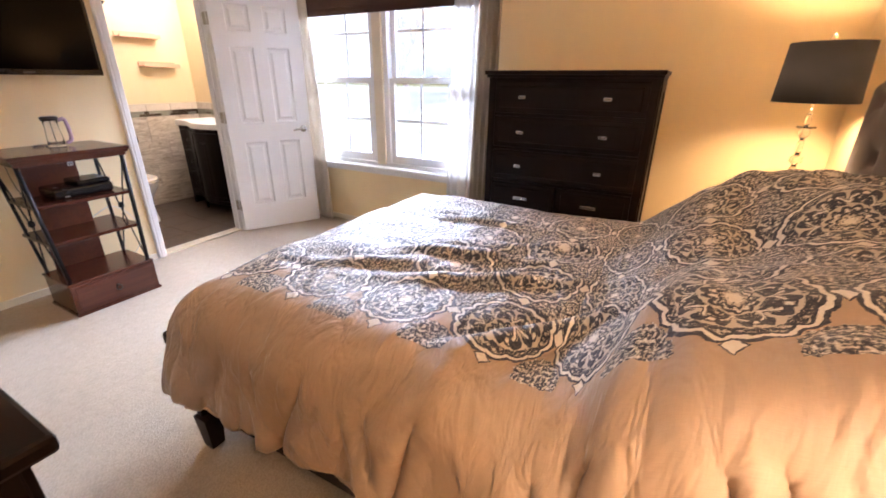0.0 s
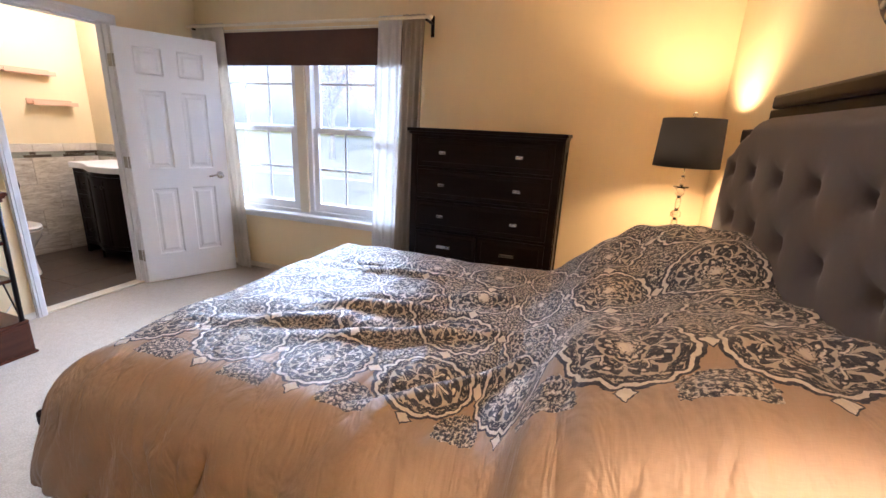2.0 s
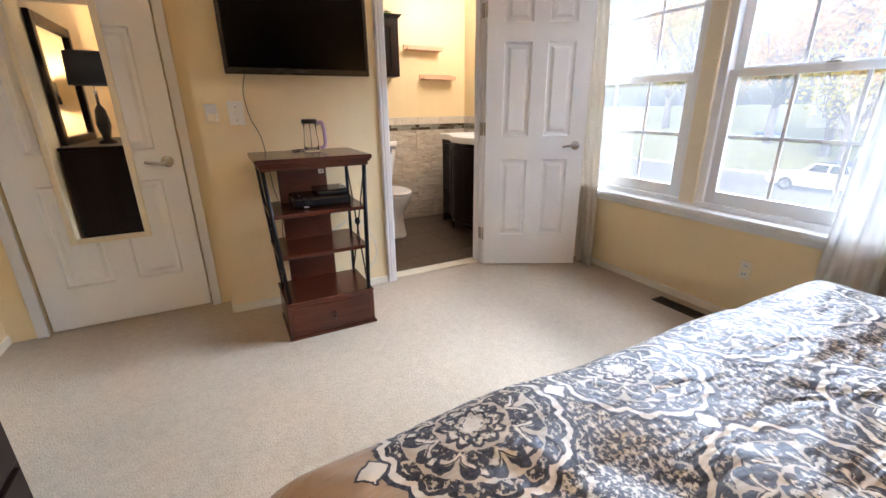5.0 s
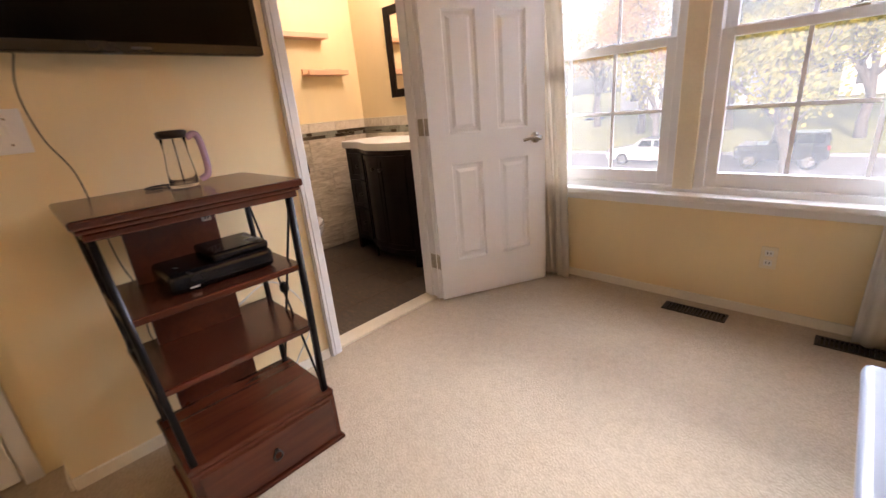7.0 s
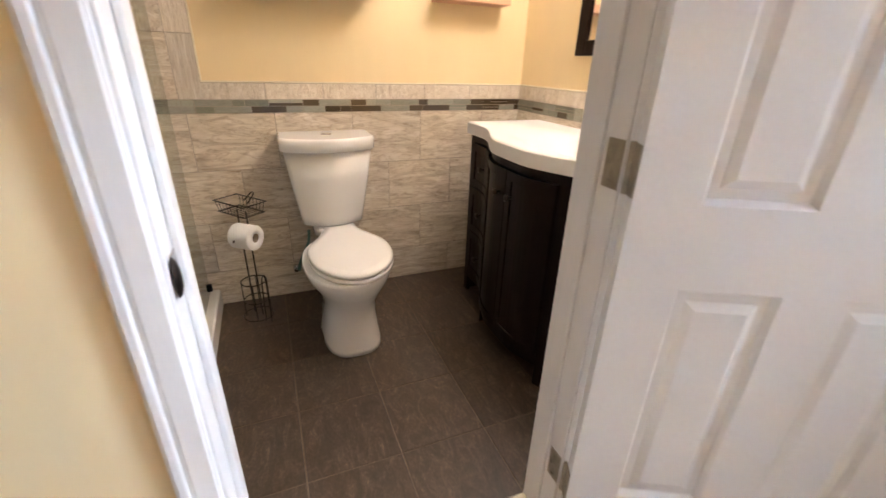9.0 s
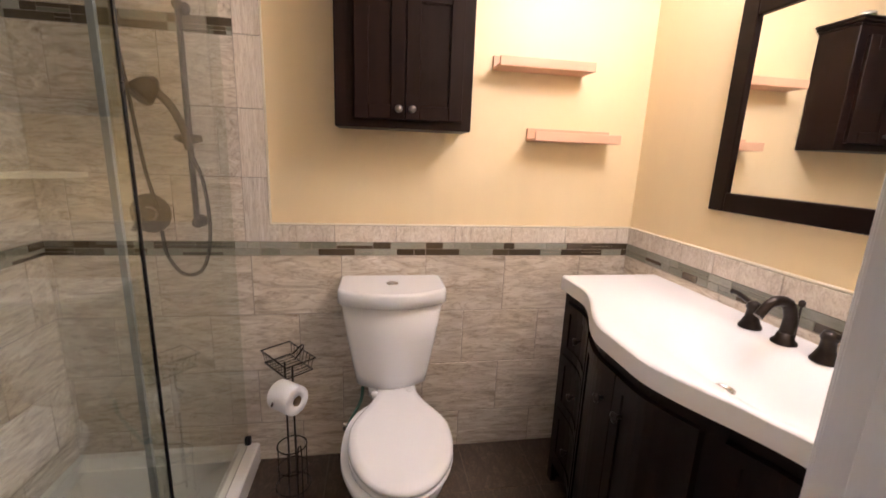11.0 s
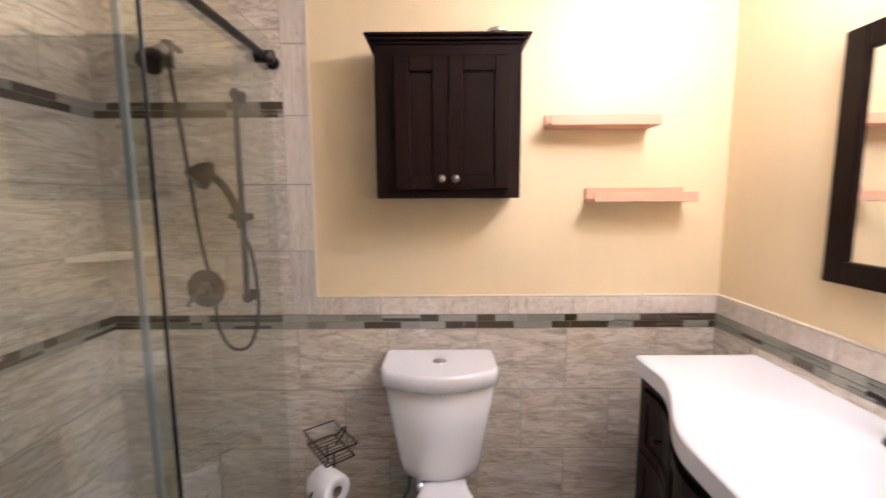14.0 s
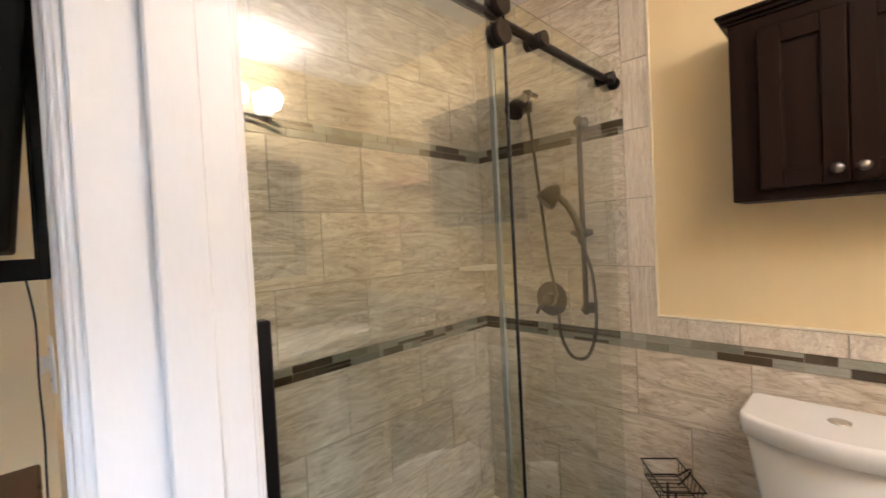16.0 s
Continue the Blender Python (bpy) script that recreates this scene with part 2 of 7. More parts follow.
def carpet_mat():
    t = Tree("carpet_loop")
    v = t.coord()
    loops = t.voronoi(t.scaled(v, (1.0, 1.45, 1.0)), 120)
    broad, mid = t.noise(v, 1.3, 4), t.noise(v, 22, 4, 0.6)
    f = t.math("MULTIPLY_ADD", mid, 0.45, t.math("MULTIPLY", broad, 0.55))
    col = t.ramp(f, (0.3, (0.43, 0.34, 0.24)), (0.7, (0.56, 0.455, 0.335)))
    dots = t.ramp(loops, (0.15, (1.04, 1.04, 1.04)), (0.75, (0.86, 0.85, 0.83)))
    t.bump(t.math("SUBTRACT", 1.0, loops), 0.4, 0.004)
    return t.done(t.mix(1.0, col, dots, "MULTIPLY"), 0.95, 0.0, Sheen_Weight=0.25)


def weave(name, c, scale=900, rough=0.9, vary=0.1, sheen=0.3, bump=0.35):
    """Woven cloth: crossed threads, slubs and soft sheen."""
    t = Tree(name)
    v = t.coord("UV") if name.startswith("duvet") else t.coord()
    a, b = t.noise(t.scaled(v, (1, 14, 14)), scale / 22, 3), t.noise(t.scaled(v, (14, 1, 1)), scale / 22, 3)
    broad = t.noise(v, 4.0, 4)
    th = t.math("MULTIPLY_ADD", a, 0.5, t.math("MULTIPLY", b, 0.5))
    f = t.math("MULTIPLY_ADD", broad, 0.4, t.math("MULTIPLY", th, 0.6))
    t.bump(th, bump, 0.001)
    if name.startswith("duvet"):
        # fine creases of washed cotton
        crease = t.noise(t.scaled(v, (1.0, 0.45, 1.0), (0, 0, 12)), 14, 3, 0.55, 0.5)
        n = t.t.nodes.new("ShaderNodeBump")
        n.inputs["Strength"].default_value, n.inputs["Distance"].default_value = 0.75, 0.036
        t.link(crease, n.inputs["Height"])
        for k in t.t.nodes:
            if k.type == "BUMP" and k != n:
                t.link(n.outputs[0], k.inputs["Normal"])
    return t, t.ramp(f, (0.3, shade(c, 1 - vary)), (0.7, shade(c, 1 + vary)))


def duvet_mat():
    """Tan cotton printed with a square lattice of navy and cream medallions; the print ends along their lower rims."""
    t, tan = weave("duvet_print", (0.45, 0.325, 0.225), vary=0.13, bump=0.6)
    M = t.math
    uv = t.coord("UV")
    sep = t.t.nodes.new("ShaderNodeSeparateXYZ")
    t.link(uv, sep.inputs[0])
    wob, wob2 = t.noise(uv, 34, 3), t.noise(t.scaled(uv, (1.3, -1.1, 1)), 31, 3)
    u = M("MULTIPLY_ADD", M("SUBTRACT", wob, 0.5), 0.022, sep.outputs[0])
    v = M("MULTIPLY_ADD", M("SUBTRACT", wob2, 0.5), 0.022, sep.outputs[1])
    S = 0.323
    OU, OV = 0.261, 0.150

    def polar(ou, ov):
        a, b = M("ADD", u, ou), M("ADD", v, ov)
        a = M("SUBTRACT", a, M("MULTIPLY", M("ROUND", M("DIVIDE", a, S)), S))
        b = M("SUBTRACT", b, M("MULTIPLY", M("ROUND", M("DIVIDE", b, S)), S))
        return M("SQRT", M("ADD", M("MULTIPLY", a, a), M("MULTIPLY", b, b))), M("ARCTAN2", b, a), a, b

    def band(x, lo, hi):
        return M("MULTIPLY", M("GREATER_THAN", x, lo), M("LESS_THAN", x, hi))

    def any_of(*some):
        out = some[0]
        for x in some[1:]:
            out = M("MAXIMUM", out, x)
        return out

    fine, speck, blot = t.noise(uv, 62, 4, 0.65), t.noise(uv, 170, 2), t.noise(uv, 105, 3, 0.7)
    r, th, a, b = polar(OU, OV)
    wave = lambda n, ph=0.0: M("ABSOLUTE", M("SINE", M("MULTIPLY_ADD", th, n / 2, ph)))
    w8, w12, w16 = wave(8.0), wave(12.0, 0.4), wave(16.0)
    edge = M("MULTIPLY_ADD", w16, 0.010, 0.141)
    rim_line = band(M("SUBTRACT", r, edge), -0.0055, 0.0035)
    rim_cream = band(M("SUBTRACT", r, edge), -0.0155, -0.0055)
    inner_line = band(M("SUBTRACT", r, edge), -0.0225, -0.0155)
    outer_petals = M("MULTIPLY", band(M("SUBTRACT", r, M("MULTIPLY_ADD", w16, 0.020, 0.086)), -0.016, 0.0), M("GREATER_THAN", w16, 0.35))
    lobes = M("SUBTRACT", r, M("MULTIPLY_ADD", w8, 0.030, 0.068))
    lobe_dark = M("MULTIPLY", M("MULTIPLY", M("GREATER_THAN", r, 0.058), M("LESS_THAN", r, M("MULTIPLY_ADD", w8, 0.032, 0.056))), M("GREATER_THAN", blot, 0.42))
    lobe_line = band(lobes, -0.002, 0.002)
    petal = M("SUBTRACT", r, M("MULTIPLY_ADD", w12, 0.010, 0.040))
    petal_line = band(petal, -0.004, 0.004)
    petal_fill = M("MULTIPLY", band(petal, -0.016, -0.004), M("GREATER_THAN", fine, 0.52))
    heart_ring = band(M("SUBTRACT", r, M("MULTIPLY_ADD", w8, 0.008, 0.022)), -0.003, 0.003)
    dots = M("MULTIPLY", band(r, 0.108, 0.126), M("GREATER_THAN", blot, 0.45))
    outside = M("GREATER_THAN", M("SUBTRACT", r, edge), 0.0035)
    leafy = M("MULTIPLY", outside, M("GREATER_THAN", blot, 0.485))
    inside_specks = M("MULTIPLY", band(r, 0.012, 0.045), M("GREATER_THAN", blot, 0.56))
    ink = any_of(rim_line, inner_line, outer_petals, lobe_dark, lobe_line, petal_line, petal_fill, heart_ring, dots, leafy, inside_specks)
    # pale diamonds where two rims meet
    near = M("MINIMUM", M("ADD", M("ABSOLUTE", M("SUBTRACT", M("ABSOLUTE", a), S / 2)), M("ABSOLUTE", b)), M("ADD", M("ABSOLUTE", M("SUBTRACT", M("ABSOLUTE", b), S / 2)), M("ABSOLUTE", a)))
    diamond = M("LESS_THAN", near, 0.021)
    diamond_line = band(near, 0.021, 0.026)
    cream = any_of(rim_cream, diamond, M("LESS_THAN", r, 0.017), band(petal, -0.016, -0.006), band(lobes, -0.008, -0.003), M("MULTIPLY", outside, M("LESS_THAN", blot, 0.40)))
    ink = M("MULTIPLY", M("MAXIMUM", ink, diamond_line), M("SUBTRACT", 1.0, diamond))
    # the print's lower end: rims of the first row, with leafy drops between them
    r2 = polar(OU + S / 2, OV + S / 2)[0]
    first = 2 * S - OV
    whole = M("GREATER_THAN", v, first)
    rims = M("MULTIPLY", M("LESS_THAN", M("SUBTRACT", r, edge), 0.0035), M("GREATER_THAN", v, first - 0.165))
    drops = M("MULTIPLY", M("LESS_THAN", M("MULTIPLY_ADD", fine, 0.03, r2), 0.092), M("GREATER_THAN", v, first - 0.185))
    tips = M("MULTIPLY", M("MAXIMUM", diamond, diamond_line), M("GREATER_THAN", v, first - 0.19))
    inside = any_of(whole, rims, drops, tips)
    navy = t.ramp(fine, (0.35, (0.009, 0.013, 0.030)), (0.72, (0.034, 0.042, 0.072)))
    pale = t.ramp(fine, (0.3, (0.74, 0.69, 0.61)), (0.7, (0.85, 0.81, 0.74)))
    ground = t.mix(M("MULTIPLY", inside, 0.85), tan, (0.60, 0.55, 0.47))
    col = t.mix(M("MULTIPLY", M("MULTIPLY", cream, inside), 0.9), ground, pale)
    faded = M("MULTIPLY_ADD", speck, 0.4, 0.76)
    col = t.mix(M("MINIMUM", M("MULTIPLY", M("MULTIPLY", ink, inside), faded), 1.0), col, navy)
    return t.done(col, 0.52, 0.0, Sheen_Weight=0.2, Sheen_Roughness=0.3)


def see_through(t, col, share):
    """Cloth or film that lets part of the light through, scattered."""
    m = t.done(col, 0.9)
    n = t.t.nodes.new("ShaderNodeBsdfTranslucent")
    t.put(n.inputs["Color"], col)
    x = t.t.nodes.new("ShaderNodeMixShader")
    x.inputs[0].default_value = share
    t.link(t.b.outputs[0], x.inputs[1])
    t.link(n.outputs[0], x.inputs[2])
    t.link(x.outputs[0], t.t.nodes["Material Output"].inputs["Surface"])
    return m


def hazy_glass():
    """Window glass with an added bluish scattering share that veils the view in haze."""
    t = Tree("hazy_window_glass")
    f = t.noise(t.coord(), 2.5, 4)
    m = see_through(t, (0.93, 0.96, 1.0, 1.0), 0.13)
    t.b.inputs["Roughness"].default_value = 0.0
    t.b.inputs["Transmission Weight"].default_value = 1.0
    for n in t.t.nodes:
        if n.type == "MIX_SHADER":
            t.put(n.inputs[0], t.math("MULTIPLY_ADD", f, 0.05, 0.035))
    return m


WINDOW_GLASS = hazy_glass()
FLOOR_TILE, MOSAIC, CARPET, DUVET = floor_tile_mat(), mosaic_mat(), carpet_mat(), duvet_mat()
_t, _c = weave("grey_upholstery", (0.105, 0.085, 0.078), 1400)
UPHOLSTERY = _t.done(_c, 0.92, 0.0, Sheen_Weight=0.25)
_t, _c = weave("tan_linen", (0.47, 0.34, 0.24), 900)
LINEN = _t.done(_c, 0.9, 0.0, Sheen_Weight=0.3)
_t, _c = weave("white_linen", (0.72, 0.71, 0.70), 900, vary=0.05)
WHITE_LINEN = _t.done(_c, 0.9)
_t, _c = weave("curtain_taupe", (0.48, 0.41, 0.335), 700)
CURTAIN = see_through(_t, _c, 0.30)
# paler copy of the taupe weave, used for the left-hand curtain
_t, _c = weave("curtain_taupe_pale", (0.66, 0.60, 0.52), 700, vary=0.05)
CURTAIN_PALE = see_through(_t, _c, 0.30)
_t, _c = weave("curtain_liner", (0.78, 0.77, 0.75), 700, vary=0.04)
LINER = see_through(_t, _c, 0.42)
_t, _c = weave("lamp_shade_black", (0.035, 0.036, 0.04), 1200, vary=0.2)
SHADE_BLACK = see_through(_t, _t.mix(0.4, _c, (0.13, 0.13, 0.13)), 0.5)
_t, _c = weave("roman_shade_brown", (0.085, 0.040, 0.028), 500, vary=0.3, bump=0.6)
ROMAN = _t.done(_c, 0.85)

# ---- builders ----
ORIGIN = {}


def bmnew():
    return bmesh.new()


def box(bm, x0, x1, y0, y1, z0, z1, bevel=0.0, seg=2):
    vs = [bm.verts.new((x, y, z)) for x in (x0, x1) for y in (y0, y1) for z in (z0, z1)]
    fs = [bm.faces.new([vs[i] for i in f]) for f in ((0, 1, 3, 2), (4, 6, 7, 5), (0, 4, 5, 1), (2, 3, 7, 6), (0, 2, 6, 4), (1, 5, 7, 3))]
    if bevel:
        es = list({e for f in fs for e in f.edges})
        bmesh.ops.bevel(bm, geom=es, offset=bevel, segments=seg, profile=0.5, affect="EDGES")
    return bm


def boxes(*rows, bevel=0.0, seg=2):
    bm = bmnew()
    for r in rows:
        box(bm, *r[:6], *(r[6:] or (bevel, seg)))
    return bm


def lathe(bm, profile, at=(0, 0, 0), n=24, sx=1.0, sy=1.0):
    """Turn (radius, height) pairs round the z axis."""
    rings = []
    for r, z in profile:
        r = max(r, 1e-4)
        rings.append([bm.verts.new((at[0] + sx * r * math.cos(2 * math.pi * k / n), at[1] + sy * r * math.sin(2 * math.pi * k / n), at[2] + z)) for k in range(n)])
    for a, b in zip(rings, rings[1:]):
        for k in range(n):
            f = bm.faces.new((a[k], a[(k + 1) % n], b[(k + 1) % n], b[k]))
            f.smooth = True
    bm.faces.new(rings[0][::-1])
    bm.faces.new(rings[-1])
    return bm


def tube(bm, pts, r, n=8, cap=True):
    """A round bar along points; r is one radius or one for each point."""
    pts = [Vector(p) for p in pts]
    rs = r if isinstance(r, (list, tuple)) else [r] * len(pts)
    rings, side = [], None
    for i, p in enumerate(pts):
        d = (pts[min(i + 1, len(pts) - 1)] - pts[max(i - 1, 0)]).normalized()
        if side is None:
            side = d.orthogonal().normalized()
        side = (side - d * side.dot(d)).normalized()
        up = d.cross(side)
        rings.append([bm.verts.new(p + rs[i] * (side * math.cos(2 * math.pi * k / n) + up * math.sin(2 * math.pi * k / n))) for k in range(n)])
    for a, b in zip(rings, rings[1:]):
        for k in range(n):
            f = bm.faces.new((a[k], a[(k + 1) % n], b[(k + 1) % n], b[k]))
            f.smooth = True
    if cap:
        bm.faces.new(rings[0][::-1])
        bm.faces.new(rings[-1])
    return bm


def curve(pts, n=8):
    """Catmull-Rom points through pts."""
    p = [Vector(v) for v in pts]
    p = [2 * p[0] - p[1]] + p + [2 * p[-1] - p[-2]]
    out = []
    for i in range(1, len(p) - 2):
        for k in range(n):
            t = k / n
            out.append(0.5 * (2 * p[i] + (p[i + 1] - p[i - 1]) * t + (2 * p[i - 1] - 5 * p[i] + 4 * p[i + 1] - p[i + 2]) * t * t + (3 * p[i] - p[i - 1] - 3 * p[i + 1] + p[i + 2]) * t ** 3))
    return out + [p[-2]]


def mesh(name, bm, mat):
    me = bpy.data.meshes.new(name)
    bmesh.ops.recalc_face_normals(bm, faces=bm.faces)
    bm.to_mesh(me)
    bm.free()
    me.materials.append(mat)
    return me


def solid(name, bm, mat, label="", category="", group="", kind="", at=None):
    """One top-level mesh, built in world coordinates, with its origin at at."""
    if at is not None:
        bm.transform(Matrix.Translation(-Vector(at)))
    ob = new(name, mesh(name, bm, mat))
    if at is not None:
        ob.location = at
    ORIGIN[ob.name] = Vector(at or (0, 0, 0))
    return tagged(ob, label, category, group, kind)


def thing(name, at, label, category, group="", kind=""):
    ob = new(name)
    ob.location = at
    ob.empty_display_size = 0.1
    ORIGIN[ob.name] = Vector(at)
    return tagged(ob, label, category, group, kind)


def part(name, bm, mat, parent, label=""):
    """One mesh under a thing or a part, its bmesh in world coordinates of the unturned thing."""
    o = ORIGIN[parent.name]
    bm.transform(Matrix.Translation(-o))
    ob = new(name, mesh(name, bm, mat))
    ob.parent = parent
    ORIGIN[ob.name] = o
    return tagged(ob, label)


def smooth(ob, angle=40):
    for f in ob.data.polygons:
        f.use_smooth = True
    ob.data.set_sharp_from_angle(angle=radians(angle))
    return ob


# ---- structure ----
XE, XW, YN, YS, ZC = 0.75, -3.51, 3.235, -0.44, 2.455
XB, XI, YSH = -5.12, -3.628, 0.81  # bath west face, bath face of the partition, shower back face
DY0, DY1, DZ = 1.735, 2.455, 2.05  # bathroom doorway
WX0, WX1, WZ0, WZ1 = -3.42, -1.38, 0.60, 2.16  # twin window opening
XCL = -3.70  # closet door wall
S = "structure"

solid("floor", boxes((-3.55, XE + 0.2, YS - 0.2, YN + 0.02, -0.12, 0.0), (-3.9, -3.55, YS - 0.2, 0.72, -0.12, 0.0)), CARPET, "beige looped-pile wall-to-wall carpet", "floor", kind=S)
solid("floor_bath", boxes((XB - 0.1, -3.55, 0.7, YN + 0.02, -0.12, -0.0012)), GROUT_DARK, "dark brown slate-look square floor tiles with thin grout", "floor", kind=S)
solid("ceiling", boxes((XB - 0.2, XE + 0.2, YS - 0.2, YN + 0.2, ZC, ZC + 0.15)), CEILING, "flat white painted ceiling", "ceiling", kind=S)
solid("wall_north", boxes(
    (XW - 0.12, WX0, YN, YN + 0.16, -0.12, ZC), (WX1, XE + 0.15, YN, YN + 0.16, -0.12, ZC),
    (WX0, WX1, YN, YN + 0.16, -0.12, WZ0), (WX0, WX1, YN, YN + 0.16, WZ1, ZC)), WALL, "cream-yellow painted wall with a twin window", "wall", kind=S)
solid("wall_bath_north", boxes((XB - 0.15, XW - 0.12, YN, YN + 0.16, -0.12, ZC)), WALL_BATH, "warm cream painted bathroom wall over tile", "wall", kind=S)
solid("wall_east", boxes((XE, XE + 0.15, YS - 0.2, YN, -0.12, ZC)), WALL, "cream-yellow painted wall behind the headboard", "wall", kind=S)
solid("wall_south", boxes((-3.9, XE, YS - 0.15, YS, -0.12, ZC)), WALL, "cream-yellow painted wall behind the dresser", "wall", kind=S)
solid("wall_west", boxes(
    (XW - 0.06, XW, 0.665, DY0 - 0.02, -0.12, ZC), (XW - 0.06, XW, DY1 + 0.02, YN, -0.12, ZC),
    (XW - 0.06, XW, DY0 - 0.02, DY1 + 0.02, DZ + 0.02, ZC), (-3.85, XW - 0.06, 0.665, 0.70, -0.12, ZC)), WALL, "cream-yellow painted wall with the television", "wall", kind=S)
solid("wall_bath_east", boxes(
    (XI, XW - 0.06, 0.70, DY0 - 0.02, -0.12, ZC), (XI, XW - 0.06, DY1 + 0.02, YN, -0.12, ZC),
    (XI, XW - 0.06, DY0 - 0.02, DY1 + 0.02, DZ + 0.02, ZC)), WALL_BATH, "warm cream painted bathroom side of the partition", "wall", kind=S)
solid("wall_bath_west", boxes((XB - 0.15, XB, 0.66, YN, -0.12, ZC)), WALL_BATH, "warm cream painted bathroom wall over tile", "wall", kind=S)
solid("wall_shower_south", boxes((XB, XI, YSH - 0.12, YSH, -0.12, ZC)), GROUT, "shower back wall under stone-look tile", "wall", kind=S)
solid("wall_closet", boxes((XCL - 0.12, XCL, YS, -0.27, -0.12, ZC), (XCL - 0.12, XCL, 0.55, 0.665, -0.12, ZC), (XCL - 0.12, XCL, -0.27, 0.55, 2.06, ZC), (XCL - 0.35, XCL - 0.3, -0.4, 0.665, -0.12, ZC)), WALL, "cream-yellow painted wall round the closet door", "wall", kind=S)

# door casing with a stepped moulding, jambs and stops
def casing(side_x, out, y0, y1, z, w=0.062, name="trim", mat=TRIM):
    """Casing round a doorway on a wall face at side_x; out is +1 or -1 away from the wall."""
    bm = bmnew()
    for a, b, d in ((0.0, 1.0, 0.011), (0.05, 0.58, 0.015), (0.68, 0.90, 0.019)):
        lo, hi = sorted((side_x, side_x + out * d))
        box(bm, lo, hi, y0 - w * b, y0 - w * a, 0, z + w * a, 0.002, 1)
        box(bm, lo, hi, y1 + w * a, y1 + w * b, 0, z + w * a, 0.002, 1)
        box(bm, lo, hi, y0 - w * b, y1 + w * b, z + w * a, z + w * b, 0.002, 1)
    return solid(name, bm, mat, "white painted door casing with stepped moulding", "trim", kind=S)


casing(XW, 1, DY0 - 0.006, DY1 + 0.006, DZ + 0.006)
casing(XI, -1, DY0 - 0.006, DY1 + 0.006, DZ + 0.006)
solid("door_jamb", boxes(
    (XI - 0.004, XW + 0.004, DY0 - 0.02, DY0, -0.01, DZ, 0.0015, 1), (XI - 0.004, XW + 0.004, DY1, DY1 + 0.02, -0.01, DZ, 0.0015, 1), (XI - 0.004, XW + 0.004, DY0 - 0.02, DY1 + 0.02, DZ, DZ + 0.02, 0.0015, 1),
    (XI + 0.03, XI + 0.072, DY0, DY0 + 0.011, 0, DZ, 0.002, 1), (XI + 0.03, XI + 0.072, DY1 - 0.011, DY1, 0, DZ, 0.002, 1), (XI + 0.03, XI + 0.072, DY0, DY1, DZ - 0.011, DZ, 0.002, 1)),
    TRIM, "white painted door jamb with stop strips", "trim", kind=S)
solid("threshold", boxes((XI, XW - 0.015, DY0, DY1, -0.01, 0.013, 0.004)), surf("threshold_stone", (0.70, 0.62, 0.47), 0.4, vary=0.08), "cream marble threshold strip in the doorway", "trim", kind=S)


def baseboard(rows, mat=TRIM):
    solid("baseboard", boxes(*rows, bevel=0.003, seg=1), mat, "low painted baseboard", "baseboard", kind=S)


BASE_PAINT = surf("baseboard_cream", (0.80, 0.74, 0.62), 0.45, vary=0.05)
baseboard([(XW + 0.012, XE - 0.001, YN - 0.012, YN, 0, 0.05)], BASE_PAINT)
baseboard([(XW, XW + 0.011, 0.665, DY0 - 0.07, 0, 0.05)], BASE_PAINT)
baseboard([(XW, XW + 0.011, DY1 + 0.07, YN - 0.013, 0, 0.05)], BASE_PAINT)
baseboard([(XCL, XW, 0.653, 0.664, 0, 0.05)], BASE_PAINT)
baseboard([(XE - 0.012, XE, YS + 0.013, YN - 0.013, 0, 0.05)], BASE_PAINT)
baseboard([(XCL + 0.001, XE - 0.013, YS, YS + 0.012, 0, 0.05)], BASE_PAINT)


def panel_door(name, at, width, height, angle, label, thick=0.035, panels=True, swing=1):
    """A six-panel leaf hinged at its origin, running along +x before it is turned."""
    d = thing(name, at, label, "door", kind=S)
    bm = bmnew()
    o = Vector(at)
    st, mid = 0.115, 0.105
    cols = ((st, (width - mid) / 2), ((width + mid) / 2, width - st))
    rows = ((0.25, 0.82), (0.985, 1.60), (1.715, height - 0.12))
    # stiles and rails
    X = [0, st, (width - mid) / 2, (width + mid) / 2, width - st, width]
    box(bm, 0, st, 0, thick, 0.012, height)
    box(bm, width - st, width, 0, thick, 0.012, height)
    for z0, z1 in ((0.012, rows[0][0]), (rows[0][1], rows[1][0]), (rows[1][1], rows[2][0]), (rows[2][1], height)):
        box(bm, st, width - st, 0, thick, z0, z1)
    for z0, z1 in rows:
        box(bm, X[2], X[3], 0, thick, z0, z1)
    bm.transform(Matrix.Translation(o))
    part("frame", bm, WHITE, d)
    for z0, z1 in rows:
        for x0, x1 in cols:
            bm = bmnew()
            # sloped moulding down to a recess, then a raised field, on both faces
            for y, sgn in ((thick, -1), (0.0, 1)):
                rings = []
                for ins, dep in ((0, 0), (0.010, 0.014), (0.028, 0.014), (0.046, 0.004)):
                    rings.append([bm.verts.new((xx, y + sgn * dep, zz)) for xx, zz in ((x0 + ins, z0 + ins), (x1 - ins, z0 + ins), (x1 - ins, z1 - ins), (x0 + ins, z1 - ins))])
                for a, b in zip(rings, rings[1:]):
                    for k in range(4):
                        bm.faces.new((a[k], a[(k + 1) % 4], b[(k + 1) % 4], b[k]))
                bm.faces.new(rings[-1])
            bm.transform(Matrix.Translation(o))
            part("panel", bm, WHITE, d)
    d.rotation_euler = (0, 0, radians(angle))
    return d


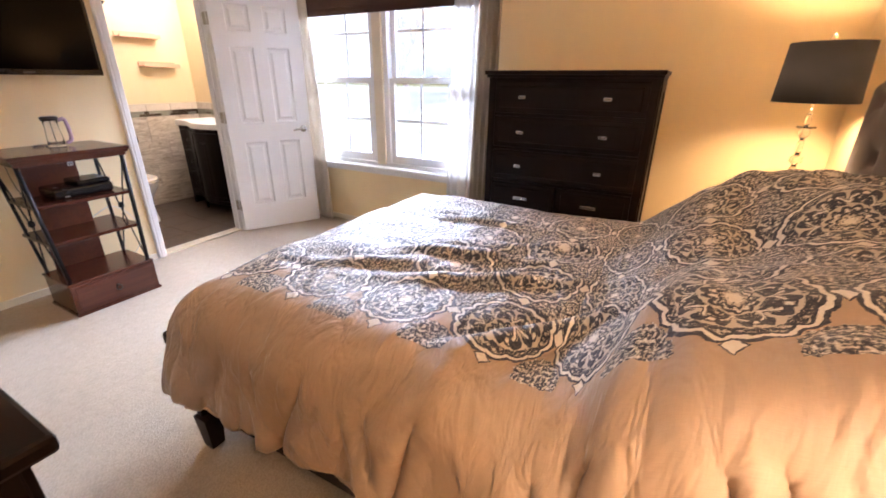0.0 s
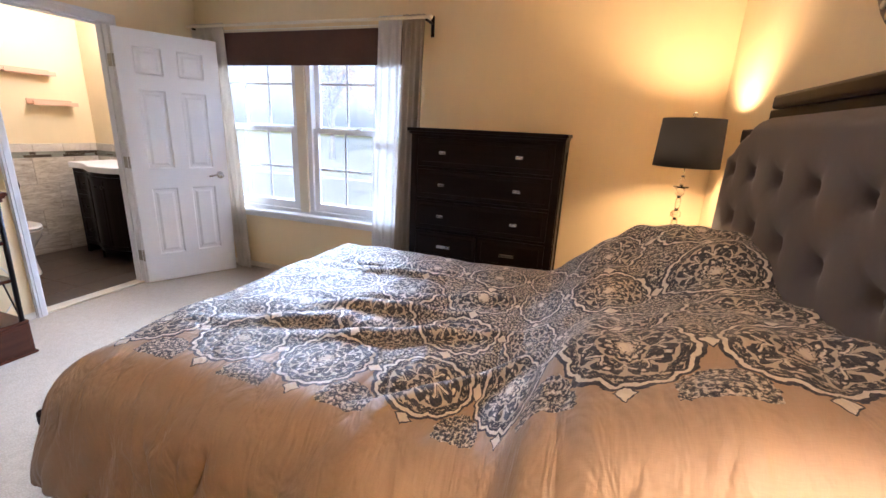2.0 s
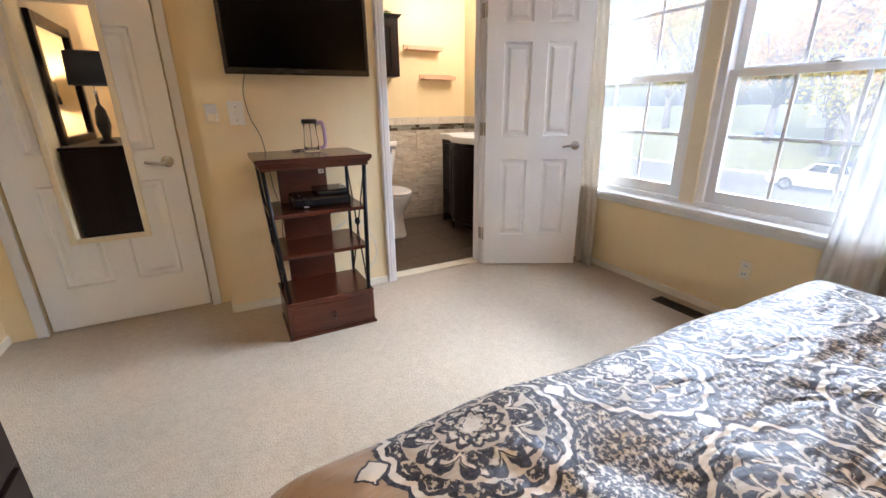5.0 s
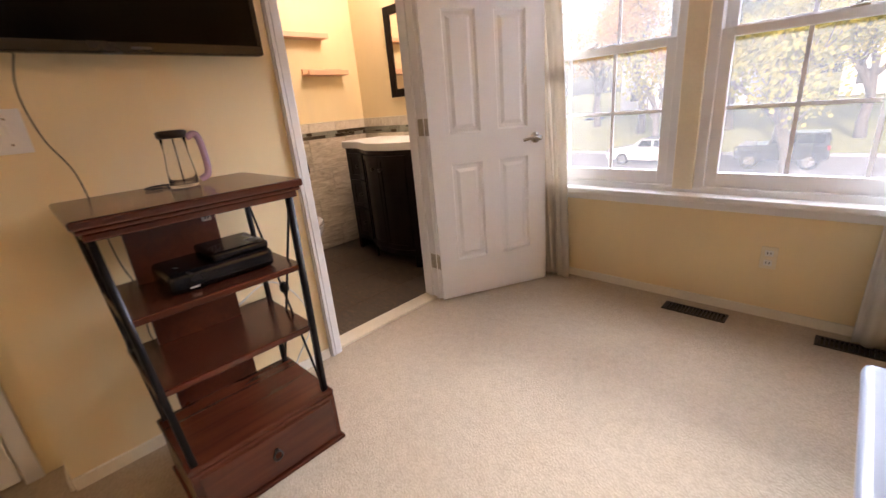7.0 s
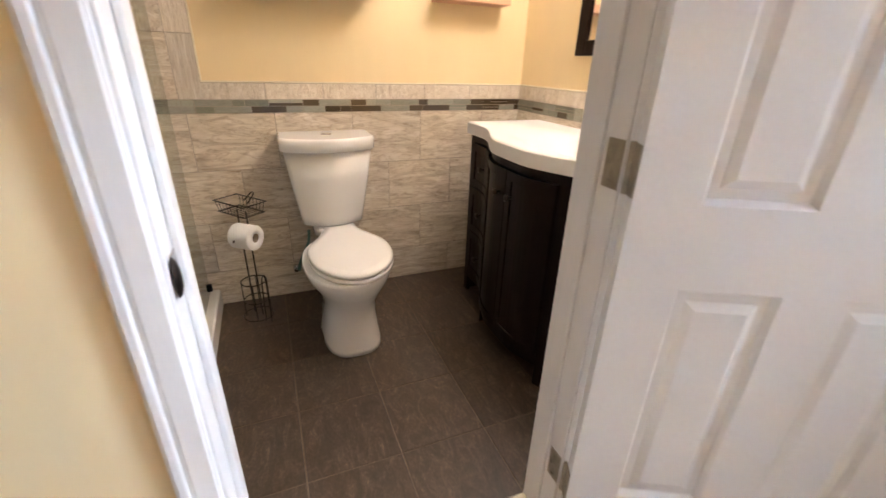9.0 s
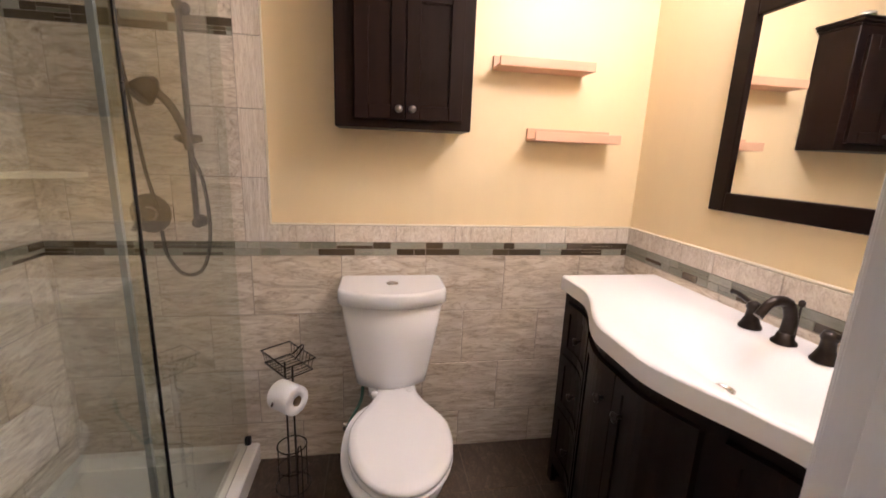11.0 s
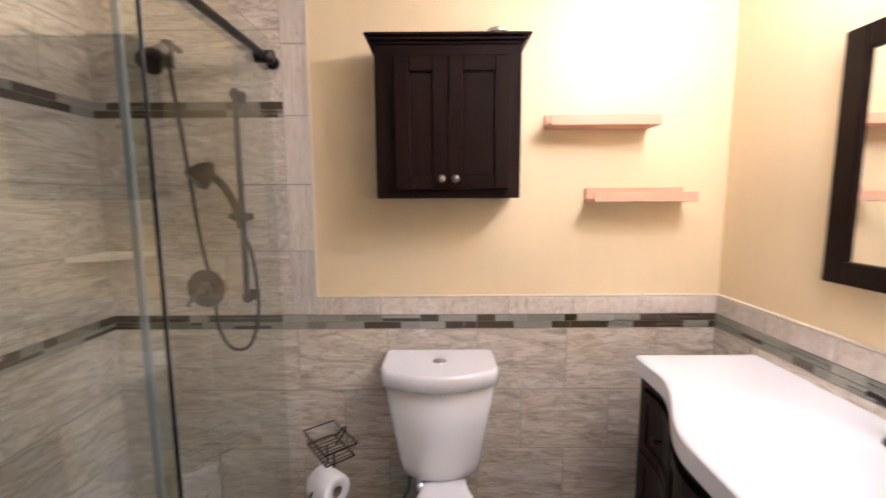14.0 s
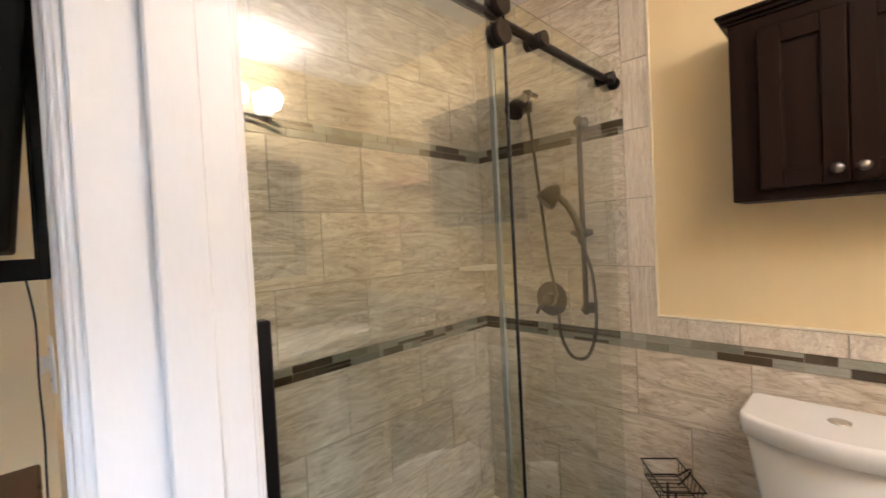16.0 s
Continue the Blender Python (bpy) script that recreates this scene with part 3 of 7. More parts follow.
def lever(parent, o, x, z, thick, flip=1, mat=NICKEL):
    """Rose and lever handle on both faces."""
    for y, s in ((thick, 1), (0.0, -1)):
        bm = bmnew()
        lathe(bm, [(0.032, 0), (0.032, 0.006), (0.024, 0.012), (0.012, 0.014), (0.011, 0.045), (0.014, 0.05), (0.014, 0.058), (0.004, 0.06)], n=20)
        tube(bm, curve([(0, 0, 0.052), (-0.03 * flip, 0.004, 0.054), (-0.07 * flip, 0.0, 0.052), (-0.105 * flip, -0.006, 0.048)]), [0.011] * 8 + [0.009] * 16 + [0.006], 10)
        bm.transform(Matrix.Translation(Vector(o) + Vector((x, y, z))) @ Matrix.Rotation(radians(-90 * s), 4, "X"))
        part("door_handle", bm, mat, parent, "brushed nickel lever handle")


_o = (-3.455, 2.442, 0.0)
door = panel_door("door_1", _o, 0.714, 2.035, 62.5, "white six-panel bathroom door standing open against the curtain")
lever(door, _o, 0.648, 0.918, 0.035)
for z in (0.25, 1.035, 1.80):
    bm = bmnew()
    box(bm, -0.0025, 0.0005, 0.003, 0.034, z - 0.045, z + 0.045)
    tube(bm, [(-0.004, 0.038, z - 0.046), (-0.004, 0.038, z + 0.046)], 0.006, 10)
    for dy, dz in ((0.012, 0.03), (0.022, 0.0), (0.012, -0.03)):
        box(bm, -0.0035, -0.002, dy - 0.003, dy + 0.003, z + dz - 0.003, z + dz + 0.003)
    bm.transform(Matrix.Translation(_o))
    part("hinge", bm, HINGE, door, "dull worn metal butt hinge")
for z in (0.25, 1.035, 1.80):
    bm = boxes((XW - 0.036, XW + 0.003, DY1 - 0.003, DY1 - 0.0005, z - 0.045, z + 0.045))
    for zz in (z - 0.03, z, z + 0.03):
        lathe(bm, [(0.004, 0), (0.004, 0.001)], (XW - 0.018 - 0.008 * (zz == z), DY1 - 0.003, zz), 8)
    solid("hinge_leaf", bm, HINGE, "worn metal hinge leaf screwed to the door jamb", "hinge", at=(XW - 0.018, DY1, z))
bm = boxes((XW - 0.047, XW - 0.018, DY0, DY0 + 0.002, 0.895, 0.955, 0.001, 1))
box(bm, XW - 0.02, XW - 0.012, DY0 - 0.002, DY0 + 0.006, 0.905, 0.945, 0.002, 1)
strike = solid("strike_plate", bm, NICKEL, "nickel strike plate let into the white jamb", "strike plate", at=(XW - 0.03, DY0, 0.925))
bm = bmnew()
lathe(bm, [(0.002, 0.007), (0.012, 0.006), (0.020, 0.003), (0.022, 0.0)], n=20)
bm.transform(Matrix.Translation((XW - 0.012, DY0 + 0.003, 0.925)) @ Matrix.Diagonal((0.7, 1, 1.35, 1)) @ Matrix.Rotation(radians(-90), 4, "X"))
part("lip", bm, BRONZE, strike, "dark rounded strike lip")

# closet door with its long mirror
_o = (XCL - 0.045, 0.535, 0.0)
closet = panel_door("door_2", _o, 0.79, 2.04, -90, "white panelled closet door, closed, with a mirror on it")
lever(closet, _o, 0.07, 0.915, 0.035, -1)
closet_trim = boxes((XCL, XCL + 0.014, 0.545, 0.595, 0, 2.10, 0.003, 1), (XCL, XCL + 0.014, -0.32, -0.268, 0, 2.10, 0.003, 1), (XCL, XCL + 0.014, -0.268, 0.545, 2.05, 2.10, 0.003, 1))
solid("trim", closet_trim, TRIM, "white painted casing round the closet door", "trim", kind=S)
mir = thing("door_mirror", (XCL - 0.008, 0.13, 0.5), "narrow long mirror in a thin pale frame on a door", "mirror")
fx0, fx1 = XCL - 0.009, XCL + 0.012
part("mirror_glass", boxes((fx0, fx0 + 0.012, -0.03, 0.28, 0.53, 1.68)), MIRROR, mir, "silvered mirror glass")
part("mirror_frame", boxes((fx0, fx1, -0.06, -0.03, 0.5, 1.71), (fx0, fx1, 0.28, 0.31, 0.5, 1.71), (fx0, fx1, -0.03, 0.28, 0.5, 0.53), (fx0, fx1, -0.03, 0.28, 1.68, 1.71), bevel=0.003, seg=1), CREAM_TRIM, mir, "pale cream mirror frame")

# ---- twin window ----
win = thing("window_1", ((WX0 + WX1) / 2, YN + 0.06, WZ0), "white twin double-hung window with grilles, mullion and sill", "window", kind=S)
part("window_frame", boxes(
    (WX0, WX0 + 0.03, YN, YN + 0.15, WZ0, WZ1), (WX1 - 0.03, WX1, YN, YN + 0.15, WZ0, WZ1),
    (WX0 + 0.03, WX1 - 0.03, YN, YN + 0.15, WZ1 - 0.03, WZ1), (WX0 + 0.03, WX1 - 0.03, YN + 0.01, YN + 0.15, WZ0, WZ0 + 0.035), bevel=0.002, seg=1), VINYL, win)
part("mullion", boxes((-2.457, -2.362, YN - 0.004, YN + 0.14, WZ0 + 0.02, WZ1 - 0.03, 0.003, 1)), CREAM_TRIM, win, "cream painted mullion post")
for a, b in ((-2.500, -2.457), (-2.362, -2.316)):
    part("side_jamb", boxes((a, b, YN + 0.014, YN + 0.14, WZ0 + 0.036, WZ1 - 0.031, 0.002, 1)), VINYL, win, "white side track of the sashes")
part("window_sill", boxes((WX0 - 0.06, WX1 + 0.08, YN - 0.07, YN + 0.03, WZ0 - 0.028, WZ0 + 0.002, 0.006), (WX0 - 0.04, WX1 + 0.06, YN - 0.02, YN, WZ0 - 0.075, WZ0 - 0.028, 0.004, 1)), TRIM, win, "white painted sill and apron")
for x0, x1 in ((-3.39, -2.500), (-2.316, -1.41)):
    for z0, z1, y in ((WZ0 + 0.035, 1.365, YN + 0.035), (1.335, WZ1 - 0.03, YN + 0.075)):
        st = 0.05
        lowr = 0.07 if z0 < 1 else 0.04
        sash = part("sash", boxes((x0, x0 + st, y, y + 0.035, z0, z1), (x1 - st, x1, y, y + 0.035, z0, z1), (x0 + st, x1 - st, y, y + 0.035, z0, z0 + lowr), (x0 + st, x1 - st, y, y + 0.035, z1 - 0.04, z1), bevel=0.002, seg=1), VINYL, win)
        gx0, gx1, gz0, gz1 = x0 + st, x1 - st, z0 + lowr, z1 - 0.04
        for k in (1, 2):
            xx = gx0 + (gx1 - gx0) * k / 3
            part("muntin", boxes((xx - 0.008, xx + 0.008, y + 0.012, y + 0.024, gz0, gz1)), VINYL, sash)
        zz = (gz0 + gz1) / 2
        part("muntin", boxes((gx0, gx1, y + 0.0125, y + 0.0235, zz - 0.008, zz + 0.008)), VINYL, sash)
        pane = part("pane", boxes((gx0, gx1, y + 0.016, y + 0.020, gz0, gz1)), WINDOW_GLASS, sash, "clear window pane")
        pane.visible_shadow = False
    xm = (x0 + x1) / 2
    bm = boxes((xm - 0.03, xm + 0.03, YN + 0.035, YN + 0.062, 1.365, 1.374, 0.002, 1))
    tube(bm, curve([(xm - 0.015, YN + 0.045, 1.378), (xm + 0.01, YN + 0.04, 1.384), (xm + 0.035, YN + 0.03, 1.384)]), 0.005, 6)
    part("sash_lock", bm, NICKEL, win, "small metal sash lock")

# ---- bed ----
def step(a, b, x):
    t = min(1.0, max(0.0, (x - a) / (b - a)))
    return t * t * (3 - 2 * t)


def fold(p, q, r=0.0):
    return noise.noise(Vector((p, q, r)))


BX0, BX1, BY0, BY1 = -1.28, 0.635, 0.875, 2.16


def bed_top(x, y):
    """Height of the covers: flat towards the foot, heaped over the pillows at the head."""
    z = 0.705
    head = step(-0.16, 0.16, x + 0.12 * fold(2.1 * y, 0.3))
    z += head * (0.165 + 0.045 * math.cos((y - 0.95) * 5.2) + 0.10 * step(1.6, 2.0, y) * step(0.1, 0.4, x))
    z += 0.035 * step(0.2, 0.5, x) * (1 - step(1.2, 1.6, y)) + 0.06 * step(0.02, 0.40, x) * (1 - step(1.3, 1.7, y))
    z += 0.016 * fold(3.0 * x, 3.0 * y, 1.0) + 0.010 * fold(7 * x, 5 * y, 4.0)
    z += 0.15 * math.exp(-((y - 1.70) / 0.26) ** 2) * step(0.22, 0.55, x)
    z += head * (0.030 * fold(5.5 * x, 6 * y, 3.0) + 0.018 * fold(13 * x, 11 * y, 6.0))
    # long creases that run across the bed
    for cx, cy, ax, ln, hgt in ((-0.62, 1.45, 0.25, 0.30, 0.035), (-0.45, 1.28, 0.4, 0.34, 0.04), (-0.20, 1.05, 0.75, 0.26, 0.055), (-0.75, 1.85, 0.1, 0.4, 0.03), (-0.30, 1.70, 0.3, 0.3, 0.03), (0.02, 0.95, 1.35, 0.3, 0.03), (-0.95, 1.2, 0.5, 0.2, 0.02)):
        dx, dy = x - cx, y - cy
        a, b = dx * math.cos(ax) + dy * math.sin(ax), -dx * math.sin(ax) + dy * math.cos(ax)
        z += hgt * math.exp(-(a / ln) ** 2) * (math.exp(-((b) / 0.035) ** 2) - 0.6 * math.exp(-((b - 0.055) / 0.04) ** 2))
    return z


def over(d, r=0.13, flare=0.10):
    """Cloth that runs d past an edge: how far it goes out and down."""
    if d <= 0:
        return 0.0, 0.0
    q = r * math.pi / 2
    if d < q:
        a = d / r
        return r * math.sin(a), r * (1 - math.cos(a))
    return r + (d - q) * flare, r + (d - q) * math.sqrt(1 - flare * flare)


def duvet():
    nx, ny = 190, 180
    bm = bmnew()
    uvl = bm.loops.layers.uv.new("print")
    grid, uvs = [], {}
    for i in range(nx + 1):
        row = []
        for j in range(ny + 1):
            py = BY0 - 0.58 + (BY1 - BY0 + 1.14) * j / ny
            px = BX0 - 0.50 + (BX1 + 0.02 - BX0 + 0.50 - 0.05 * (1 - step(0.9, 1.4, py))) * i / nx
            ox, dx = over(BX0 - px, 0.12, 0.05)
            oy, dy = over(BY0 - py, 0.18, 0.05) if py < 1.5 else over(py - BY1, 0.18, 0.03)
            sgn = -1 if py < 1.5 else 1
            x = max(px, BX0) - ox
            y = min(max(py, BY0), BY1) + sgn * oy
            hang = max(0.0, dy - 0.08)
            hangx = max(0.0, dx - 0.06)
            wave = math.sin(9.5 * x + 2.2 * fold(2.2 * x, 0.7) * 3) * 0.5 + 0.8 * fold(5 * x, 0.4, 8.0)
            y += sgn * ((0.014 + 0.05 * step(-0.6, -0.15, x)) * wave * step(0, 0.4, hang) + 0.022 * fold(9 * x, 5 * hang, 2.0) * step(0, 0.1, hang) + 0.016 * (abs(fold(13 * x + 3 * hang, 3.0 * hang, 5.0)) - 0.3) * step(0, 0.08, hang))
            y += sgn * 0.05 * step(-0.1, 0.3, x) * step(0, 0.3, hang)
            # pull folds that fan out from the mattress edge
            for cx, k, amp in ((-1.12, -0.5, 0.010), (-0.86, -0.25, 0.016), (-0.62, 0.25, 0.022), (0.08, -0.2, 0.020), (0.4, -0.1, 0.02)):
                b = x - cx - k * hang
                if abs(b) < 0.2:
                    y += sgn * amp * (math.exp(-(b / 0.028) ** 2) - 0.7 * math.exp(-((b - 0.05) / 0.035) ** 2)) * step(0, 0.16, hang)
            # deep creases where the cloth doubles over itself
            for cx, k, amp in ((-0.40, -0.26, 0.030), (-0.13, 0.13, 0.070), (-0.03, -0.12, 0.075), (0.15, 0.42, 0.045), (0.215, 0.45, 0.050), (-0.75, -0.45, 0.018), (-1.0, 0.3, 0.014)):
                b = x - cx - k * hang
                if abs(b) < 0.15:
                    y += sgn * amp * (0.55 * math.exp(-((b - 0.042) / 0.030) ** 2) + 0.4 * math.exp(-((b + 0.042) / 0.030) ** 2) - math.exp(-(b / 0.016) ** 2)) * step(0, 0.10, hang)
            # the corner at the foot swings outwards
            corner = step(0.02, 0.3, hang) * step(0.0, 0.2, BX0 + 0.12 - px)
            x -= 0.045 * corner
            y += sgn * 0.03 * corner
            x -= 0.03 * math.sin(10 * y) * step(0, 0.3, hangx)
            top = bed_top(min(max(px, BX0), BX1), min(max(py, BY0), BY1))
            z = top - max(dx, dy) - 0.12 * min(dx, dy)
            z = max(z, 0.305 + 0.02 * fold(4 * x, 4 * y, 3.0))
            # towards the window the foot end is pulled out over the ledge
            out = step(1.15, 1.65, y) * step(0.03, 0.30, hangx)
            x -= 0.15 * out
            z = max(z, 0.375 * out)
            # diagonal pull folds on the near side
            z += 0.012 * math.sin(14 * (x + 0.8 * hang)) * step(0.0, 0.06, dy) * (1 - step(0.2, 0.4, dy))
            v = bm.verts.new((x, y, z))
            uvs[v] = (px + 2.0 + 0.163 * step(-0.25, 0.10, px), py - 0.53)
            row.append(v)
        grid.append(row)
    for i in range(nx):
        for j in range(ny):
            f = bm.faces.new((grid[i][j], grid[i + 1][j], grid[i + 1][j + 1], grid[i][j + 1]))
            f.smooth = True
            for l in f.loops:
                l[uvl].uv = uvs[l.vert]
    hem = [grid[i][0].co.copy() for i in range(nx, 0, -2)] + [grid[0][j].co.copy() for j in range(0, ny + 1, 2)]
    ob = solid("duvet", bm, DUVET, "rumpled tan duvet printed with navy and cream medallions on the bed", "duvet", at=(-0.4, 1.5, 0.62))
    seam = bmnew()
    tube(seam, hem, 0.005, 6)
    part("hem_seam", seam, LINEN, ob, "stitched tan hem seam")
    m = ob.modifiers.new("thick", "SOLIDIFY")
    m.thickness, m.offset = 0.02, -1
    return ob


duvet()


def pillow(name, at, size, turn, mat, label, group="", piping=None):
    """A stuffed pillow: full in the middle, thin at the seams, with drawn-in sides."""
    p = thing(name, at, label, "pillow", group)
    bm = bmnew()
    n = 18
    L, W, H = size
    for s in (1, -1):
        g = []
        for i in range(n + 1):
            row = []
            for j in range(n + 1):
                a, b = 2 * i / n - 1, 2 * j / n - 1
                k = max(0.0, (1 - a ** 4) * (1 - b ** 4)) ** 0.5
                pin = 1 - 0.06 * (1 - abs(a)) * abs(b) ** 3 - 0.06 * (1 - abs(b)) * abs(a) ** 3
                row.append(bm.verts.new((a * L / 2 * pin, b * W / 2 * pin, s * H / 2 * k + 0.01 * fold(3 * a, 3 * b, 5 + s) * k)))
            g.append(row)
        for i in range(n):
            for j in range(n):
                f = bm.faces.new((g[i][j], g[i + 1][j], g[i + 1][j + 1], g[i][j + 1]))
                f.smooth = True
    bmesh.ops.remove_doubles(bm, verts=bm.verts, dist=0.0005)
    bm.transform(Matrix.Translation(at))
    part("cover", bm, mat, p)
    bm = bmnew()
    pts = [(a * L / 2, b * W / 2, 0) for a, b in ((-1, -1), (0, -0.97), (1, -1), (0.97, 0), (1, 1), (0, 0.97), (-1, 1), (-0.97, 0), (-1, -1))]
    tube(bm, pts, 0.005, 6)
    bm.transform(Matrix.Translation(at))
    part("piping", bm, piping or mat, p)
    p.rotation_euler = [radians(a) for a in turn]
    return p


pillow("pillow", (0.555, 1.93, 0.79), (0.34, 0.60, 0.12), (0, -60, 2), LINEN, "plump tan linen pillow propped against the headboard", "pillows at the head")
pillow("pillow", (0.545, 1.13, 0.66), (0.34, 0.58, 0.10), (0, -70, -3), LINEN, "plump tan linen pillow under the duvet", "pillows at the head")


def bedframe():
    b = thing("bed", (-0.4, 1.51, 0), "dark espresso wooden bed frame with low feet", "bed")
    part("side_rail", boxes((-1.40, 0.62, 0.75, 0.79, 0.14, 0.32, 0.006)), ESPRESSO, b)
    part("side_rail", boxes((-1.40, 0.62, 2.23, 2.27, 0.14, 0.32, 0.006)), ESPRESSO, b)
    part("foot_rail", boxes((-1.44, -1.40, 0.72, 2.30, 0.14, 0.50, 0.006), (-1.475, -1.405, 0.69, 2.33, 0.47, 0.525, 0.014)), ESPRESSO, b, "dark footboard rail")
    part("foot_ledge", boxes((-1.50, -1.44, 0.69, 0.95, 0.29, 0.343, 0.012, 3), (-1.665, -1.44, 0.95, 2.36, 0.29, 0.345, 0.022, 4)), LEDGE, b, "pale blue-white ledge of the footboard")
    for x, y in ((-1.40, 0.74), (-1.40, 2.28), (0.55, 0.78), (0.55, 2.24)):
        bm = bmnew()
        vs = []
        for z, s in ((0.0, 0.026), (0.15, 0.036)):
            vs.append([bm.verts.new((x + a * s, y + c * s, z)) for a, c in ((-1, -1), (1, -1), (1, 1), (-1, 1))])
        for k in range(4):
            bm.faces.new((vs[0][k], vs[0][(k + 1) % 4], vs[1][(k + 1) % 4], vs[1][k]))
        bm.faces.new(vs[0][::-1])
        bm.faces.new(vs[1])
        part("leg", bm, ESPRESSO_V, b, "tapered block foot")
    part("slats", boxes(*[(x, x + 0.07, 0.79, 2.23, 0.22, 0.24) for x in [-1.35 + 0.2 * k for k in range(10)]]), ESPRESSO, b, "slat base under the mattress")
    return b


bedframe()
mt = thing("mattress", (-0.38, 1.51, 0.24), "thick white mattress under the covers", "mattress")
part("mattress_body", boxes((-1.33, 0.60, 0.84, 2.18, 0.241, 0.56, 0.05, 4)), WHITE_LINEN, mt)
bm = bmnew()
for z in (0.29, 0.52):
    tube(bm, [(-1.30, 0.838, z), (0.58, 0.838, z)], 0.006, 6)
part("piping", bm, WHITE_LINEN, mt)
# turned-out hem of the white sheet along the head end, with a grey stripe
sh = thing("bed_sheet", (0.60, 0.95, 0.80), "white bed sheet hem with a grey stripe at the head", "sheet")
for nm, wa, wb, up, mat, lab in (("hem", 0.0, 1.0, 0.014, WHITE_LINEN, ""), ("stripe", 0.62, 0.74, 0.020, UPHOLSTERY, "narrow grey woven stripe")):
    bm = bmnew()
    g = []
    for i in range(41):
        s = i / 40
        py = 1.40 - 1.10 * s
        wid = 0.03 + 0.13 * step(0.0, 0.7, s)
        oy, dy = over(BY0 - py, 0.18, 0.05)
        row = []
        for k in range(5):
            px = 0.635 - wid + wid * (wa + (wb - wa) * k / 4) + 0.012 * fold(6 * py, 2.0)
            row.append(bm.verts.new((px, max(py, BY0) - oy - (0.05 + up) * step(0, 0.25, dy), bed_top(px, max(py, BY0)) - dy + up + 0.008 * fold(9 * py, 4 * px, 7.0))))
        g.append(row)
    for a, b in zip(g, g[1:]):
        for k in range(4):
            bm.faces.new((a[k], a[k + 1], b[k + 1], b[k])).smooth = True
    o = part(nm, bm, mat, sh, lab)
    o.modifiers.new("thick", "SOLIDIFY").thickness = 0.004

HB_Y0, HB_Y1, HB_X = 0.55, 2.48, 0.625


def headboard():
    h = thing("headboard", (0.68, 1.515, 0.0), "grey tufted upholstered headboard in a dark wooden frame", "headboard")
    mid = (HB_Y0 + HB_Y1) / 2
    tufts = [(1.562 + 0.262 * (k - 4) + 0.131 * (r % 2), 1.30 - 0.20 * r) for r in range(4) for k in range(9)]
    tufts = [(y, z) for y, z in tufts if HB_Y0 + 0.06 < y < HB_Y1 - 0.06]
    half = (HB_Y1 - HB_Y0) / 2

    def top(y):
        a = abs(y - mid)
        return 1.515 - 0.035 * step(half - 0.33, half - 0.27, a) - 0.10 * step(half - 0.30, half - 0.03, a) ** 1.3 - 0.12 * step(half - 0.05, half, a)

    bm = bmnew()
    ny, nz = 120, 84
    g = []
    for i in range(ny + 1):
        y = HB_Y0 + (HB_Y1 - HB_Y0) * i / ny
        row = []
        for j in range(nz + 1):
            zt = top(y)
            z = 0.40 + (zt - 0.40) * j / nz
            e = min(half - abs(y - mid), zt - z)
            x = HB_X + 0.05 * (1 - min(1.0, max(0.0, e) / 0.05)) ** 2
            for ty, tz in tufts:
                d2 = (y - ty) ** 2 + (z - tz) ** 2
                if d2 < 0.03:
                    x += 0.034 * math.exp(-d2 / 0.0005) + 0.014 * math.exp(-d2 / 0.004)
                    # four short pleats that run out of each button
                    q = abs(abs(y - ty) - abs(z - tz))
                    x += 0.012 * math.exp(-(q / 0.009) ** 2) * math.exp(-d2 / 0.004)
            row.append(bm.verts.new((x, y, z)))
        g.append(row)
    for i in range(ny):
        for j in range(nz):
            bm.faces.new((g[i][j], g[i + 1][j], g[i + 1][j + 1], g[i][j + 1])).smooth = True
    edge = [r[0] for r in g] + g[-1][1:] + [r[-1] for r in g[::-1]][1:] + g[0][::-1][1:-1]
    back = [bm.verts.new((HB_X + 0.075, v.co.y, v.co.z)) for v in edge]
    for k in range(len(edge)):
        bm.faces.new((edge[k], edge[(k + 1) % len(edge)], back[(k + 1) % len(edge)], back[k]))
    pan = part("upholstered_panel", bm, UPHOLSTERY, h, "grey linen panel with deep buttoned tufts")
    for ty, tz in tufts:
        b2 = bmnew()
        lathe(b2, [(0.002, 0.008), (0.009, 0.006), (0.011, 0.0)], n=10)
        b2.transform(Matrix.Translation((HB_X + 0.040, ty, tz)) @ Matrix.Rotation(radians(-90), 4, "Y"))
        part("button", b2, UPHOLSTERY, pan)
    fx = HB_X + 0.045
    part("frame_post", boxes((HB_X + 0.078, XE - 0.006, HB_Y0 + 0.02, HB_Y0 + 0.10, 0, 1.40, 0.004)), ESPRESSO_V, h)
    part("frame_post", boxes((HB_X + 0.078, XE - 0.006, HB_Y1 - 0.10, HB_Y1 - 0.02, 0, 1.40, 0.004)), ESPRESSO_V, h)
    part("frame_shoulder", boxes((fx, XE - 0.004, HB_Y1 - 0.20, HB_Y1 - 0.01, 1.415, 1.475, 0.006)), ESPRESSO, h)
    part("frame_shoulder", boxes((fx, XE - 0.004, HB_Y0 + 0.01, HB_Y0 + 0.20, 1.415, 1.475, 0.006)), ESPRESSO, h)
    part("top_cap", boxes((HB_X + 0.03, XE - 0.004, HB_Y0 + 0.36, HB_Y1 - 0.36, 1.545, 1.597, 0.012, 3), (HB_X + 0.05, XE - 0.01, HB_Y0 + 0.30, HB_Y1 - 0.30, 1.46, 1.545, 0.004)), ESPRESSO, h, "dark wooden cap rail")
    return h


headboard()

